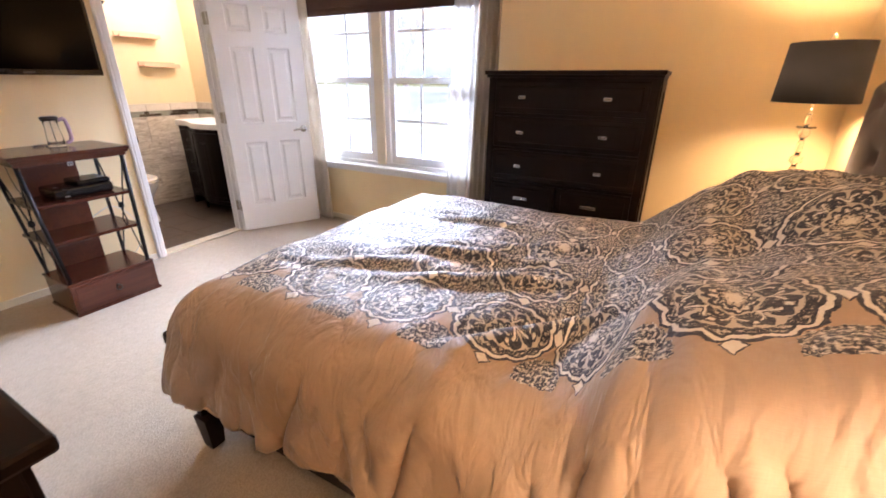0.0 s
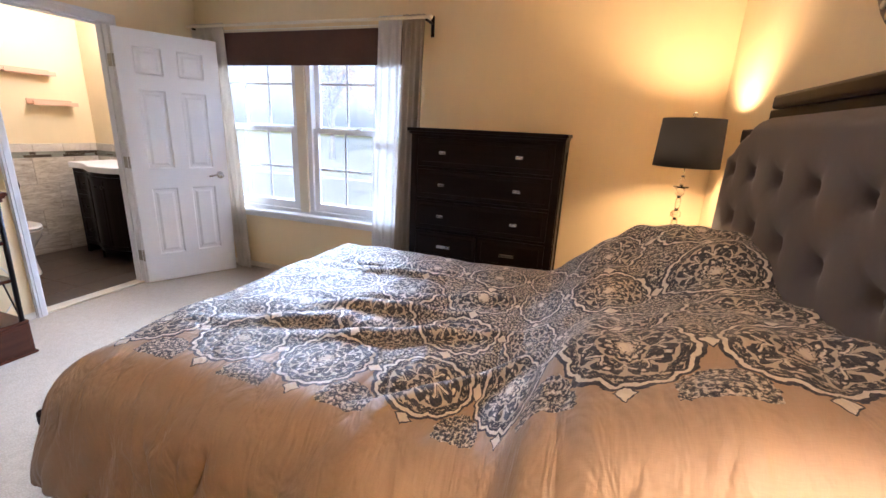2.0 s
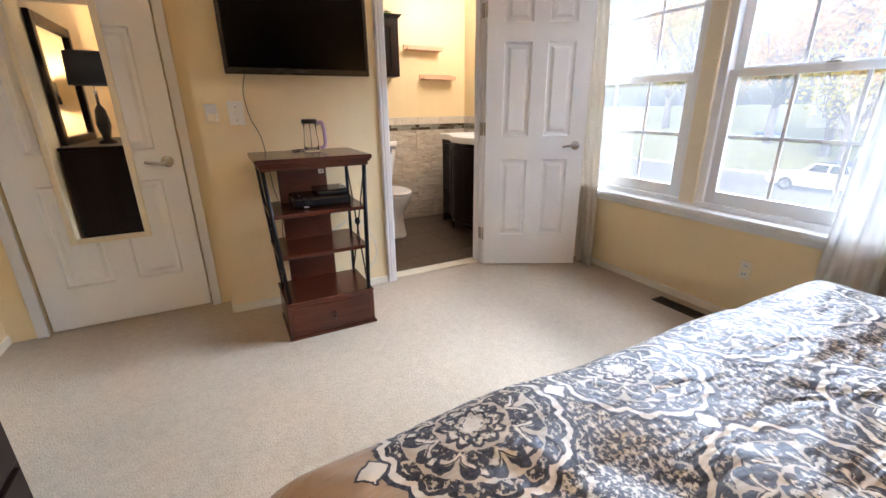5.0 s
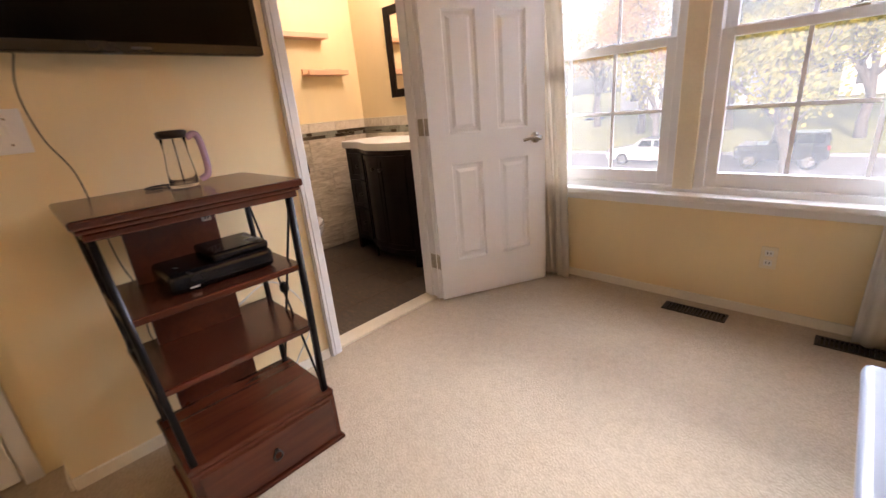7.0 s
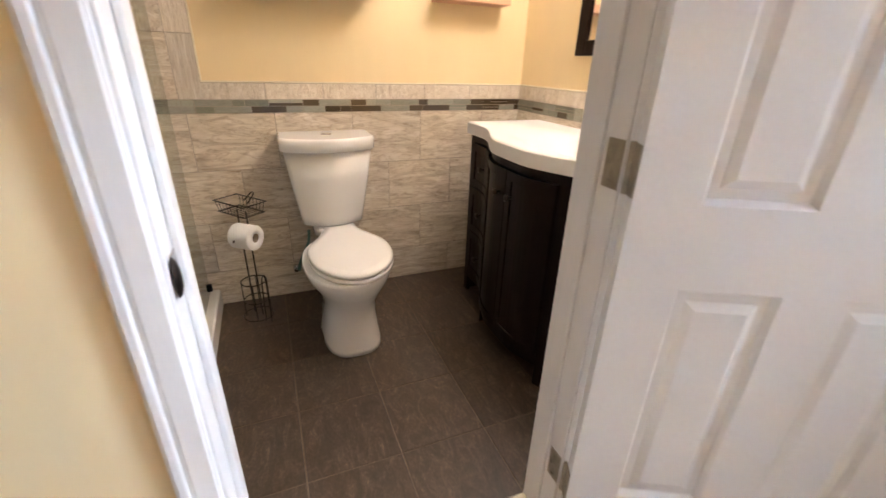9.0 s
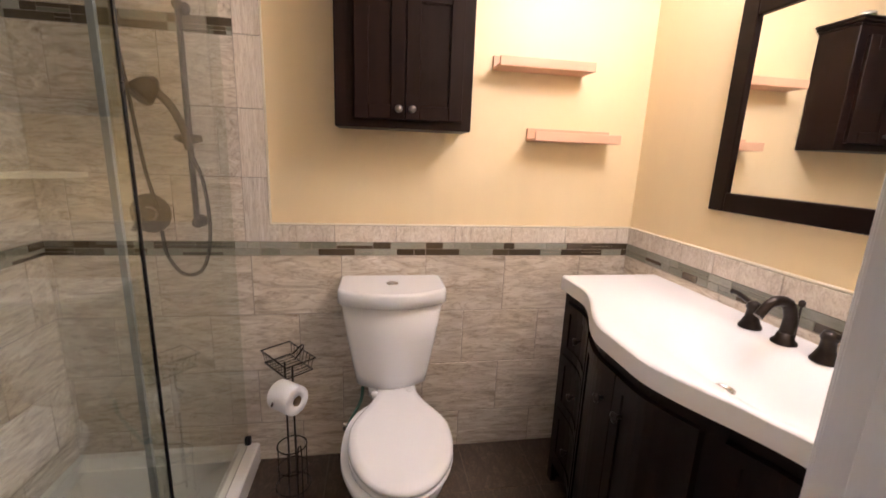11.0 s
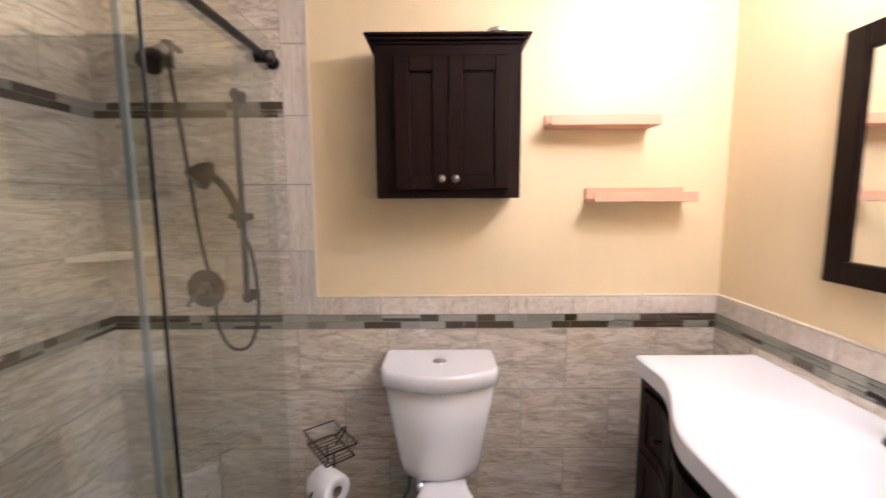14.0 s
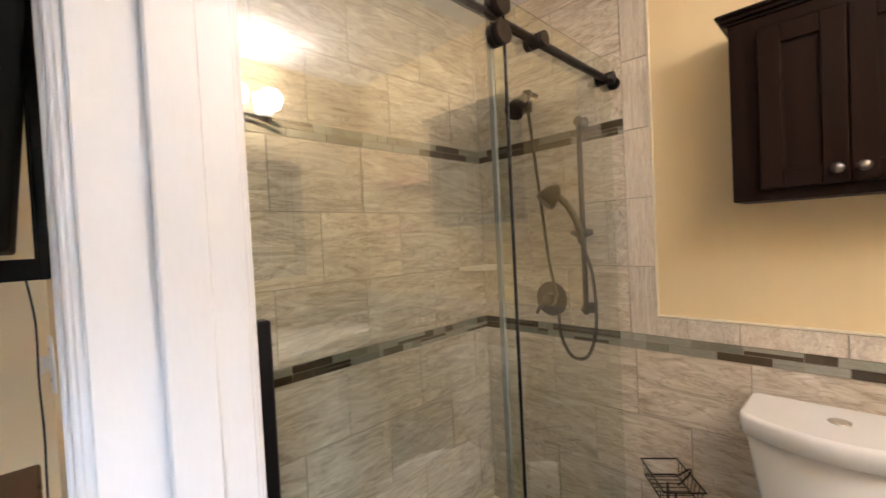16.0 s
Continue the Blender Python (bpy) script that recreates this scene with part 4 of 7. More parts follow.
# ---- tall chest of drawers ----
def bar_pull(parent, x0, x1, y, z):
    bm = boxes((x0, x1, y - 0.026, y - 0.016, z - 0.011, z + 0.011, 0.003))
    for x in (x0 + 0.008, x1 - 0.008):
        box(bm, x - 0.005, x + 0.005, y - 0.018, y, z - 0.005, z + 0.005)
    part("handle", bm, NICKEL, parent, "short brushed nickel pull")


def chest():
    c = thing("tall_dresser", (-0.655, 3.0, 0), "tall dark espresso five-row chest of drawers with nickel pulls", "dresser")
    x0, x1, y0, y1 = -1.165, -0.150, 2.79, 3.20
    part("body", boxes((x0, x0 + 0.025, y0 + 0.02, y1, 0.10, 1.375), (x1 - 0.025, x1, y0 + 0.02, y1, 0.10, 1.375), (x0 + 0.025, x1 - 0.025, y1 - 0.015, y1, 0.10, 1.375), (x0 + 0.025, x1 - 0.025, y0 + 0.03, y1 - 0.015, 0.10, 0.13)), ESPRESSO_V, c)
    part("side_panel", boxes((x1, x1 + 0.008, y0 + 0.02, y0 + 0.09, 0.10, 1.375), (x1, x1 + 0.008, y1 - 0.07, y1, 0.10, 1.375), (x1, x1 + 0.008, y0 + 0.09, y1 - 0.07, 1.30, 1.375), (x1, x1 + 0.008, y0 + 0.09, y1 - 0.07, 0.10, 0.2), bevel=0.002, seg=1), ESPRESSO_V, c)
    part("top", boxes((x0 - 0.022, x1 + 0.022, y0 - 0.03, y1 + 0.005, 1.392, 1.416, 0.006), (x0 - 0.012, x1 + 0.012, y0 - 0.015, y1 + 0.002, 1.375, 1.392, 0.005)), ESPRESSO, c)
    part("face_frame", boxes((x0, x0 + 0.045, y0 + 0.004, y0 + 0.022, 0.10, 1.375), (x1 - 0.045, x1, y0 + 0.004, y0 + 0.022, 0.10, 1.375), *[(x0 + 0.045, x1 - 0.045, y0 + 0.004, y0 + 0.022, z - 0.009, z + 0.009) for z in (0.125, 0.366, 0.716, 0.936, 1.153, 1.366, 0.50)], bevel=0.0015, seg=1), ESPRESSO, c)

    def drawer(a, b, z0, z1, hx, w):
        d = part("drawer", boxes((a, b, y0 + 0.002, y0 + 0.02, z0, z1, 0.003, 1), (a + 0.03, b - 0.03, y0 - 0.004, y0 + 0.01, z0 + 0.03, z1 - 0.03, 0.006)), ESPRESSO, c)
        for x in hx:
            bar_pull(d, x - w, x + w, y0 - 0.004, (z0 + z1) / 2)
        return d

    xa, xb, xm = x0 + 0.048, x1 - 0.048, (x0 + x1) / 2
    for z0, z1 in ((1.165, 1.354), (0.948, 1.141), (0.728, 0.924)):
        drawer(xa, xb, z0, z1, (-0.925, -0.41), 0.024)
    for z0, z1 in ((0.512, 0.704), (0.14, 0.488)):
        drawer(xa, xm - 0.006, z0, z1, (-0.889,), 0.05)
        drawer(xm + 0.006, xb, z0, z1, (-0.437,), 0.05)
    for x in (x0 + 0.03, x1 - 0.03):
        for y in (y0 + 0.05, y1 - 0.04):
            part("foot", boxes((x - 0.028, x + 0.028, y - 0.028, y + 0.028, 0, 0.10, 0.006)), ESPRESSO_V, c)
    return c


chest()


# ---- bedside table and lamp ----
def nightstand(x, y):
    n = thing("nightstand", (x, y, 0), "dark espresso bedside table beside the headboard", "nightstand")
    part("body", boxes((x - 0.2, x + 0.2, y - 0.24, y + 0.24, 0.08, 0.60, 0.004, 1)), ESPRESSO_V, n)
    part("top", boxes((x - 0.22, x + 0.215, y - 0.26, y + 0.26, 0.60, 0.63, 0.006)), ESPRESSO, n)
    for z0, z1 in ((0.12, 0.34), (0.36, 0.58)):
        d = part("drawer", boxes((x - 0.216, x - 0.2, y - 0.22, y + 0.22, z0, z1, 0.004)), ESPRESSO, n)
        part("handle", boxes((x - 0.24, x - 0.216, y - 0.03, y + 0.03, (z0 + z1) / 2 - 0.008, (z0 + z1) / 2 + 0.008, 0.003)), NICKEL, d)
    for a in (-0.17, 0.17):
        for b in (-0.21, 0.21):
            part("foot", boxes((x + a - 0.02, x + a + 0.02, y + b - 0.02, y + b + 0.02, 0, 0.08)), ESPRESSO_V, n)


nightstand(0.525, 2.80)
# unseen table, added to carry the second lamp
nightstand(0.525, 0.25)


def drum(bm, r0, r1, z0, z1, at, n=48, t=0.003):
    """An open drum shade with a wall."""
    rows = []
    for r, z in ((r0, z0), (r1, z1), (r1 - t, z1), (r0 - t, z0)):
        rows.append([bm.verts.new((at[0] + r * math.cos(2 * math.pi * k / n), at[1] + r * math.sin(2 * math.pi * k / n), z)) for k in range(n)])
    for a, b in zip(rows, rows[1:] + rows[:1]):
        for k in range(n):
            f = bm.faces.new((a[k], a[(k + 1) % n], b[(k + 1) % n], b[k]))
            f.smooth = True
    return bm


def crystal_lamp(x, y, z):
    l = thing("table_lamp", (x, y, z), "lit table lamp with stacked clear crystal stem and black drum shade", "lamp")
    part("base", lathe(bmnew(), [(0.075, 0), (0.075, 0.012), (0.06, 0.02), (0.02, 0.028), (0.012, 0.04)], (x, y, z), 32), CRYSTAL, l, "clear crystal foot")
    zz = z + 0.04
    for k, (r, h) in enumerate(((0.020, 0.05), (0.026, 0.028), (0.017, 0.09), (0.028, 0.03), (0.016, 0.075), (0.027, 0.04), (0.014, 0.07), (0.022, 0.05), (0.012, 0.05))):
        bm = lathe(bmnew(), [(r * 0.6, 0), (r, h * 0.22), (r, h * 0.78), (r * 0.6, h)], (x, y, zz), 16)
        part("crystal", bm, CRYSTAL, l, "clear faceted crystal segment")
        part("collar", lathe(bmnew(), [(0.009, 0), (0.012, 0.004), (0.009, 0.008)], (x, y, zz + h), 14), CHROME, l, "small chrome collar")
        zz += h + 0.008
    part("plate", lathe(bmnew(), [(0.038, 0), (0.04, 0.004), (0.038, 0.008)], (x, y, zz - 0.07), 24), CRYSTAL, l)
    part("socket", lathe(bmnew(), [(0.012, 0), (0.018, 0.01), (0.018, 0.06), (0.01, 0.065)], (x, y, 1.27), 16), BLACK_METAL, l)
    bulb = part("bulb", lathe(bmnew(), [(0.012, 0), (0.03, 0.045), (0.028, 0.07), (0.008, 0.088)], (x, y, 1.335), 16), glow("warm_bulb", (1.0, 0.66, 0.32), 12.0), l, "glowing warm bulb")
    bulb.visible_shadow = False
    part("stem_rod", lathe(bmnew(), [(0.004, 0), (0.004, 0.30)], (x, y, 1.24), 8), CHROME, l).visible_shadow = False
    part("harp", tube(bmnew(), curve([(x - 0.02, y, 1.30), (x - 0.05, y, 1.40), (x - 0.03, y, 1.50), (x, y, 1.525), (x + 0.03, y, 1.50), (x + 0.05, y, 1.40), (x + 0.02, y, 1.30)]), 0.002, 6), CHROME, l)
    part("shade", drum(bmnew(), 0.168, 0.155, 1.272, 1.53, (x, y)), SHADE_BLACK, l, "black woven fabric drum shade")
    part("finial", lathe(bmnew(), [(0.006, 0), (0.014, 0.01), (0.009, 0.02), (0.012, 0.03), (0.002, 0.042)], (x, y, 1.525), 14), CRYSTAL, l, "clear crystal finial")
    return l


_lamp = crystal_lamp(0.52, 2.78, 0.63)
tagged(_lamp, group="bedside lamps")
# unseen twin lamp, added for the warm light on the bed's near side
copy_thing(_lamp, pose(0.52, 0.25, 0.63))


# round pebble-mosaic wall ornament over the headboard
def ornament(y, z, r):
    o = thing("wall_mirror", (XE, y, z), "round dark mosaic-framed wall ornament with pale glass pieces", "ornament")
    bm = bmnew()
    rr = []
    for k in range(40):
        a = 2 * math.pi * k / 40
        rr.append([bm.verts.new((XE - dx, y + q * math.cos(a), z + q * math.sin(a))) for q, dx in ((r, 0.002), (r, 0.016), (r - 0.07, 0.016), (r - 0.07, 0.002))])
    for a, b in zip(rr, rr[1:] + rr[:1]):
        for k in range(4):
            bm.faces.new((a[k], a[(k + 1) % 4], b[(k + 1) % 4], b[k]))
    part("ring", bm, BRONZE, o)
    bm = lathe(bmnew(), [(r - 0.068, 0.0), (r - 0.068, 0.004)], n=40)
    bm.transform(Matrix.Translation((XE - 0.002, y, z)) @ Matrix.Rotation(radians(-90), 4, "Y"))
    part("mirror_glass", bm, MIRROR, o)
    pale = surf("mosaic_pale_glass", (0.62, 0.52, 0.36), 0.15)
    for ring_r, n in ((r - 0.018, 34), (r - 0.050, 28)):
        for k in range(n):
            a = 2 * math.pi * k / n
            bm = lathe(bmnew(), [(0.012, 0), (0.011, 0.004), (0.004, 0.006)], n=7, sx=1.25)
            bm.transform(Matrix.Translation((XE - 0.016, y + ring_r * math.cos(a), z + ring_r * math.sin(a))) @ Matrix.Rotation(a, 4, "X") @ Matrix.Rotation(radians(-90), 4, "Y"))
            part("glass_piece", bm, pale, o)


ornament(1.50, 1.99, 0.30)


# ---- curtains, rod and roman shade ----
def curtain(name, x0t, x1t, x0b, x1b, y, folds, amp, mat, label, z0=0.02, z1=2.19, group="curtains at the window"):
    bm = bmnew()
    nx, nz = folds * 10, 26
    g = []
    for i in range(nx + 1):
        a = i / nx
        row = []
        for j in range(nz + 1):
            b = j / nz
            pinch = 0.35 + 0.65 * step(0.0, 0.18, 1 - b)
            xt = x0b + (x1b - x0b) * a + (x0t + (x1t - x0t) * a - x0b - (x1b - x0b) * a) * b ** 1.3
            w = math.sin(2 * math.pi * folds * a + 0.6 * fold(3 * a, 2 * b, 2.0)) + 0.3 * fold(9 * a, 1.5 * b, 6.0)
            row.append(bm.verts.new((xt + 0.006 * fold(8 * a, 3 * b), y + amp * pinch * w, z0 + (z1 - z0) * b)))
        g.append(row)
    for i in range(nx):
        for j in range(nz):
            bm.faces.new((g[i][j], g[i + 1][j], g[i + 1][j + 1], g[i][j + 1])).smooth = True
    ob = solid(name, bm, mat, label, "curtain", group, at=((x0b + x1b) / 2, y, z0))
    m = ob.modifiers.new("thick", "SOLIDIFY")
    m.thickness = 0.003
    return ob


curtain("curtain", -3.47, -3.20, -3.16, -3.06, 3.135, 3, 0.016, CURTAIN_PALE, "taupe pleated curtain gathered behind the open door")
curtain("curtain_lining", -3.20, -3.08, -3.06, -2.985, 3.125, 1, 0.008, CURTAIN_PALE, "pale taupe edge of a gathered curtain to the floor")
curtain("curtain_lining", -1.60, -1.405, -1.66, -1.445, 3.125, 3, 0.018, LINER, "white translucent curtain lining hanging to the floor")
curtain("curtain", -1.40, -1.225, -1.44, -1.265, 3.12, 4, 0.026, CURTAIN, "taupe pleated curtain gathered beside the tall chest")
rod = thing("curtain_rod", (-2.3, 3.10, 2.165), "cream curtain rod with round finials and brackets", "curtain rod")
bm = bmnew()
tube(bm, [(-3.46, 3.105, 2.165), (-1.20, 3.105, 2.165)], 0.011, 12)
part("rod", bm, CREAM_TRIM, rod)
for x in (-1.185,):
    part("finial", lathe(bmnew(), [(0.004, -0.02), (0.018, -0.01), (0.022, 0.0), (0.018, 0.012), (0.004, 0.02)], (x, 3.105, 2.165), 16), CREAM_TRIM, rod)
for x in (-3.40, -1.21):
    part("bracket", boxes((x - 0.008, x + 0.008, 3.10, YN, 2.14, 2.155), (x - 0.012, x + 0.012, YN - 0.012, YN, 2.06, 2.20), bevel=0.002, seg=1), ESPRESSO, rod, "dark wooden bracket")
rs = thing("roman_shade", (-2.36, 3.215, 1.88), "dark brown woven roman shade drawn up over the window", "window shade")
rx0, rx1 = WX0 - 0.015, WX1 + 0.02
part("head_rail", boxes((rx0, rx1, YN - 0.045, YN - 0.003, 2.10, 2.145, 0.004, 1)), CREAM_TRIM, rs)
part("valance", boxes((rx0 + 0.005, rx1 - 0.005, YN - 0.052, YN - 0.047, 1.90, 2.125, 0.001, 1)), ROMAN, rs)
for k in range(4):
    part("fold", boxes((rx0 + 0.005, rx1 - 0.005, YN - 0.062 + 0.006 * k, YN - 0.056 + 0.006 * k, 1.862 + 0.012 * k, 1.90 + 0.014 * k, 0.002, 1)), ROMAN, rs)


# ---- floor registers, outlet, switch, hook ----
def register(x, y, w, d):
    r = thing("floor_vent", (x, y, 0), "dark brown metal floor register set in the carpet", "vent", "floor registers")
    part("frame", boxes((x, x + w, y, y + 0.012, 0, 0.006), (x, x + w, y + d - 0.012, y + d, 0, 0.006), (x, x + 0.012, y + 0.012, y + d - 0.012, 0, 0.006), (x + w - 0.012, x + w, y + 0.012, y + d - 0.012, 0, 0.006), bevel=0.001, seg=1), BRONZE, r)
    # black sheet under the slats, standing in for the shade inside the duct
    part("backing", boxes((x + 0.01, x + w - 0.01, y + 0.01, y + d - 0.01, 0.0003, 0.001)), BLACK_PLASTIC, r)
    n = 16
    for k in range(n):
        xx = x + 0.014 + (w - 0.03) * k / n
        part("slat", boxes((xx, xx + 0.007, y + 0.012, y + d - 0.012, 0.001, 0.005)), BRONZE, r)


register(-2.405, 3.055, 0.295, 0.095)
register(-1.775, 3.06, 0.29, 0.095)


def outlet_plate():
    o = thing("wall_outlet", (-2.0, YN, 0.31), "white duplex wall outlet under the window", "outlet")
    part("plate", boxes((-2.033, -1.967, YN - 0.006, YN, 0.257, 0.368, 0.002, 1)), CREAM_TRIM, o)
    for z in (0.288, 0.337):
        r = part("socket", boxes((-2.017, -1.983, YN - 0.009, YN - 0.005, z - 0.015, z + 0.015, 0.002, 1)), PLATE, o)
        part("slot", boxes((-2.008, -2.005, YN - 0.0095, YN - 0.0088, z - 0.004, z + 0.006), (-1.995, -1.992, YN - 0.0095, YN - 0.0088, z - 0.004, z + 0.006)), BLACK_PLASTIC, r)


outlet_plate()
sw = thing("light_switch", (XW, 0.85, 1.17), "white toggle light switch plate", "switch")
part("plate", boxes((XW, XW + 0.007, 0.81, 0.89, 1.11, 1.232, 0.002, 1)), PLATE, sw)
part("toggle", boxes((XW + 0.006, XW + 0.018, 0.845, 0.855, 1.165, 1.19, 0.002, 1)), PLATE, sw)
for z in (1.135, 1.205):
    part("screw", boxes((XW + 0.0065, XW + 0.0085, 0.847, 0.853, z - 0.003, z + 0.003)), NICKEL, sw)
hk = thing("wall_hook", (XW, 0.73, 1.17), "small white plastic remote holder on the wall corner", "holder")
part("backplate", boxes((XW, XW + 0.006, 0.70, 0.76, 1.13, 1.22, 0.002, 1)), PLATE, hk)
part("cup", boxes((XW + 0.006, XW + 0.030, 0.705, 0.755, 1.132, 1.17, 0.006)), CREAM_TRIM, hk)


# ---- television ----
def television():
    t = thing("television", (-3.42, 1.20, 1.36), "black flat-screen television tilted on a wall bracket", "television")
    y0, y1, z0, z1 = 0.825, 1.588, 1.365, 1.835
    part("case", boxes((-3.435, -3.400, y0, y1, z0, z1, 0.007)), BLACK_PLASTIC, t)
    part("bezel", boxes((-3.402, -3.395, y0 + 0.002, y1 - 0.002, z0 + 0.002, z0 + 0.032), (-3.402, -3.395, y0 + 0.002, y0 + 0.02, z0 + 0.032, z1 - 0.02), (-3.402, -3.395, y1 - 0.02, y1 - 0.002, z0 + 0.032, z1 - 0.02), (-3.402, -3.395, y0 + 0.002, y1 - 0.002, z1 - 0.02, z1 - 0.002), bevel=0.002, seg=1), BLACK_PLASTIC, t)
    part("screen", boxes((-3.401, -3.3975, y0 + 0.02, y1 - 0.02, z0 + 0.032, z1 - 0.02)), SCREEN, t)
    part("badge", boxes((-3.396, -3.394, 1.18, 1.235, z0 + 0.011, z0 + 0.019)), GREY_PLASTIC, t, "small grey maker's badge")
    bm = boxes((-3.492, -3.434, y0 + 0.14, y1 - 0.16, z0 + 0.06, z1 - 0.08, 0.006))
    for v in bm.verts:
        if v.co.z < z0 + 0.1 and v.co.x < -3.47:
            v.co.x += 0.03
    part("back_cover", bm, GREY_PLASTIC, t, "dark grey bulging rear cover")
    for yy in (y0 + 0.22, y1 - 0.24):
        part("mount_arm", boxes((-3.500, -3.488, yy - 0.018, yy + 0.018, z0 + 0.02, z1 - 0.05, 0.002, 1), (-3.500, -3.436, yy - 0.012, yy + 0.012, z0 + 0.02, z0 + 0.05, 0.002, 1)), BLACK_METAL, t, "black steel mounting arm")
    part("bracket", boxes((XW, XW + 0.012, 1.10, 1.30, 1.50, 1.72), (XW + 0.01, -3.49, 1.14, 1.16, 1.52, 1.70), (XW + 0.01, -3.49, 1.24, 1.26, 1.52, 1.70)), BLACK_METAL, t)
    return t


television()


def cable(name, pts, r, mat, label):
    return solid(name, tube(bmnew(), curve(pts, 10), r, 6), mat, label, "cable", at=pts[0])


cable("cable", [(-3.47, 0.93, 1.40), (-3.483, 0.90, 1.28), (-3.482, 0.915, 1.15), (-3.484, 0.955, 1.05), (-3.482, 0.97, 0.94), (-3.48, 0.985, 0.75), (-3.47, 1.01, 0.62), (-3.48, 1.0, 0.45), (-3.45, 1.04, 0.38), (-3.34, 1.10, 0.34)], 0.0022, CABLE, "thin dark cable that hangs down from the television")
cable("cable", [(-3.46, 1.295, 0.449), (-3.468, 1.415, 0.499), (-3.468, 1.498, 0.463), (-3.468, 1.571, 0.341), (-3.468, 1.575, 0.215), (-3.468, 1.493, 0.103), (-3.466, 1.433, 0.006)], 0.0035, CABLE_WHITE, "white cable looping by the doorway")
cable("cable", [(-3.37, 1.30, 0.70), (-3.42, 1.32, 0.62), (-3.42, 1.28, 0.56), (-3.44, 1.25, 0.5), (-3.45, 1.23, 0.30)], 0.003, CABLE, "black lead behind the media stand")


# ---- media stand ----
def media_stand():
    m = thing("media_stand", (-3.18, 1.17, 0), "cherry-red open shelf stand with black metal legs and drawer", "stand")
    yc = 1.16
    lv = lambda z: (-2.985 - 0.05 * z / 0.92, 0.236 + 0.034 * z / 0.92)  # front edge and half width at a height
    back = -3.46
    f0, h0 = -2.985, 0.236
    drawer_top = 0.205
    part("base_box", boxes((-3.33, f0 - 0.004, yc - h0, yc + h0, 0.012, drawer_top - 0.012, 0.003, 1)), CHERRY, m)
    part("plinth", boxes((-3.338, f0 + 0.008, yc - h0 - 0.008, yc + h0 + 0.008, 0.0, 0.016, 0.003, 1)), CHERRY, m)
    part("base_top", boxes((-3.345, f0 - 0.008, yc - h0 - 0.004, yc + h0 + 0.004, drawer_top - 0.012, drawer_top + 0.006, 0.004, 1)), CHERRY, m)
    dr = part("drawer", boxes((f0 - 0.004, f0 + 0.004, yc - h0 + 0.02, yc + h0 - 0.02, 0.03, drawer_top - 0.025, 0.002, 1)), CHERRY, m)
    bm = bmnew()
    ring = [(f0 + 0.012, yc + 0.014 * math.cos(a), 0.105 + 0.017 * math.sin(a)) for a in [2 * math.pi * k / 16 for k in range(17)]]
    tube(bm, ring, 0.003, 6)
    lathe(bm, [(0.006, 0), (0.006, 0.01)], (f0 + 0.008, yc, 0.118), 10)
    part("ring_pull", bm, BRONZE, dr, "small dark ring pull")
    for z, name in ((0.452, "shelf"), (0.672, "shelf")):
        f, h = lv(z)
        part(name, boxes((-3.42, f - 0.025, yc - h + 0.012, yc + h - 0.012, z - 0.010, z + 0.010, 0.004)), CHERRY, m)
    f, h = lv(0.92)
    part("top", boxes((-3.475, f + 0.022, yc - h - 0.018, yc + h + 0.018, 0.938, 0.962, 0.007)), CHERRY, m)
    part("top_moulding", boxes((-3.47, f + 0.012, yc - h - 0.010, yc + h + 0.010, 0.926, 0.938, 0.004), (-3.465, f + 0.002, yc - h, yc + h, 0.905, 0.926, 0.005)), CHERRY, m)
    part("back_panel", boxes((-3.36, -3.345, yc - 0.16, yc + 0.11, drawer_top, 0.91, 0.002, 1)), CHERRY_X, m, "upright cherry board behind the shelves")
    for s in (-1, 1):
        f1, h1 = lv(0.91)
        a, b = (f0 - 0.03, yc + s * (h0 - 0.02), drawer_top), (f1 - 0.03, yc + s * (h1 - 0.015), 0.91)
        c, d = (-3.32, yc + s * (h0 - 0.02), drawer_top), (-3.44, yc + s * (h1 - 0.015), 0.91)
        for p, q, r in ((a, b, 0.013), (c, d, 0.011)):
            bm = bmnew()
            tube(bm, [p, q], r, 4)
            part("leg", bm, BLACK_METAL, m, "black square metal leg")
        bm = bmnew()
        tube(bm, [a, (d[0], d[1], 0.90)], 0.0045, 6)
        tube(bm, [c, (b[0], b[1], 0.90)], 0.0045, 6)
        mid = [(a[k] + b[k] + c[k] + d[k]) / 4 for k in range(3)]
        lathe(bm, [(0.006, -0.022), (0.016, -0.010), (0.016, 0.010), (0.006, 0.022)], mid, 10)
        part("cross_brace", bm, BLACK_METAL, m, "crossed black rods with a centre knot")
    return m


media_stand()
rb = thing("cable_box", (-3.24, 1.19, 0.682), "small black media box on the stand's shelf", "media box")
bm = boxes((-3.33, -3.12, 1.04, 1.35, 0.683, 0.745, 0.016, 3))
part("body", bm, BLACK_PLASTIC, rb)
part("lamp_strip", boxes((-3.121, -3.118, 1.09, 1.115, 0.693, 0.697)), PLATE, rb, "small pale status light")
part("top_cap", boxes((-3.32, -3.13, 1.17, 1.345, 0.743, 0.772, 0.010, 3)), BLACK_PLASTIC, rb)
wp = thing("wall_socket_plate", (-3.344, 1.26, 0.80), "small white socket plate behind the stand", "outlet")
part("plate", boxes((-3.3445, -3.340, 1.225, 1.255, 0.835, 0.86, 0.001, 1)), PLATE, wp)
part("slot", boxes((-3.3405, -3.3385, 1.233, 1.237, 0.842, 0.853), (-3.3405, -3.3385, 1.243, 1.247, 0.842, 0.853)), BLACK_PLASTIC, wp)


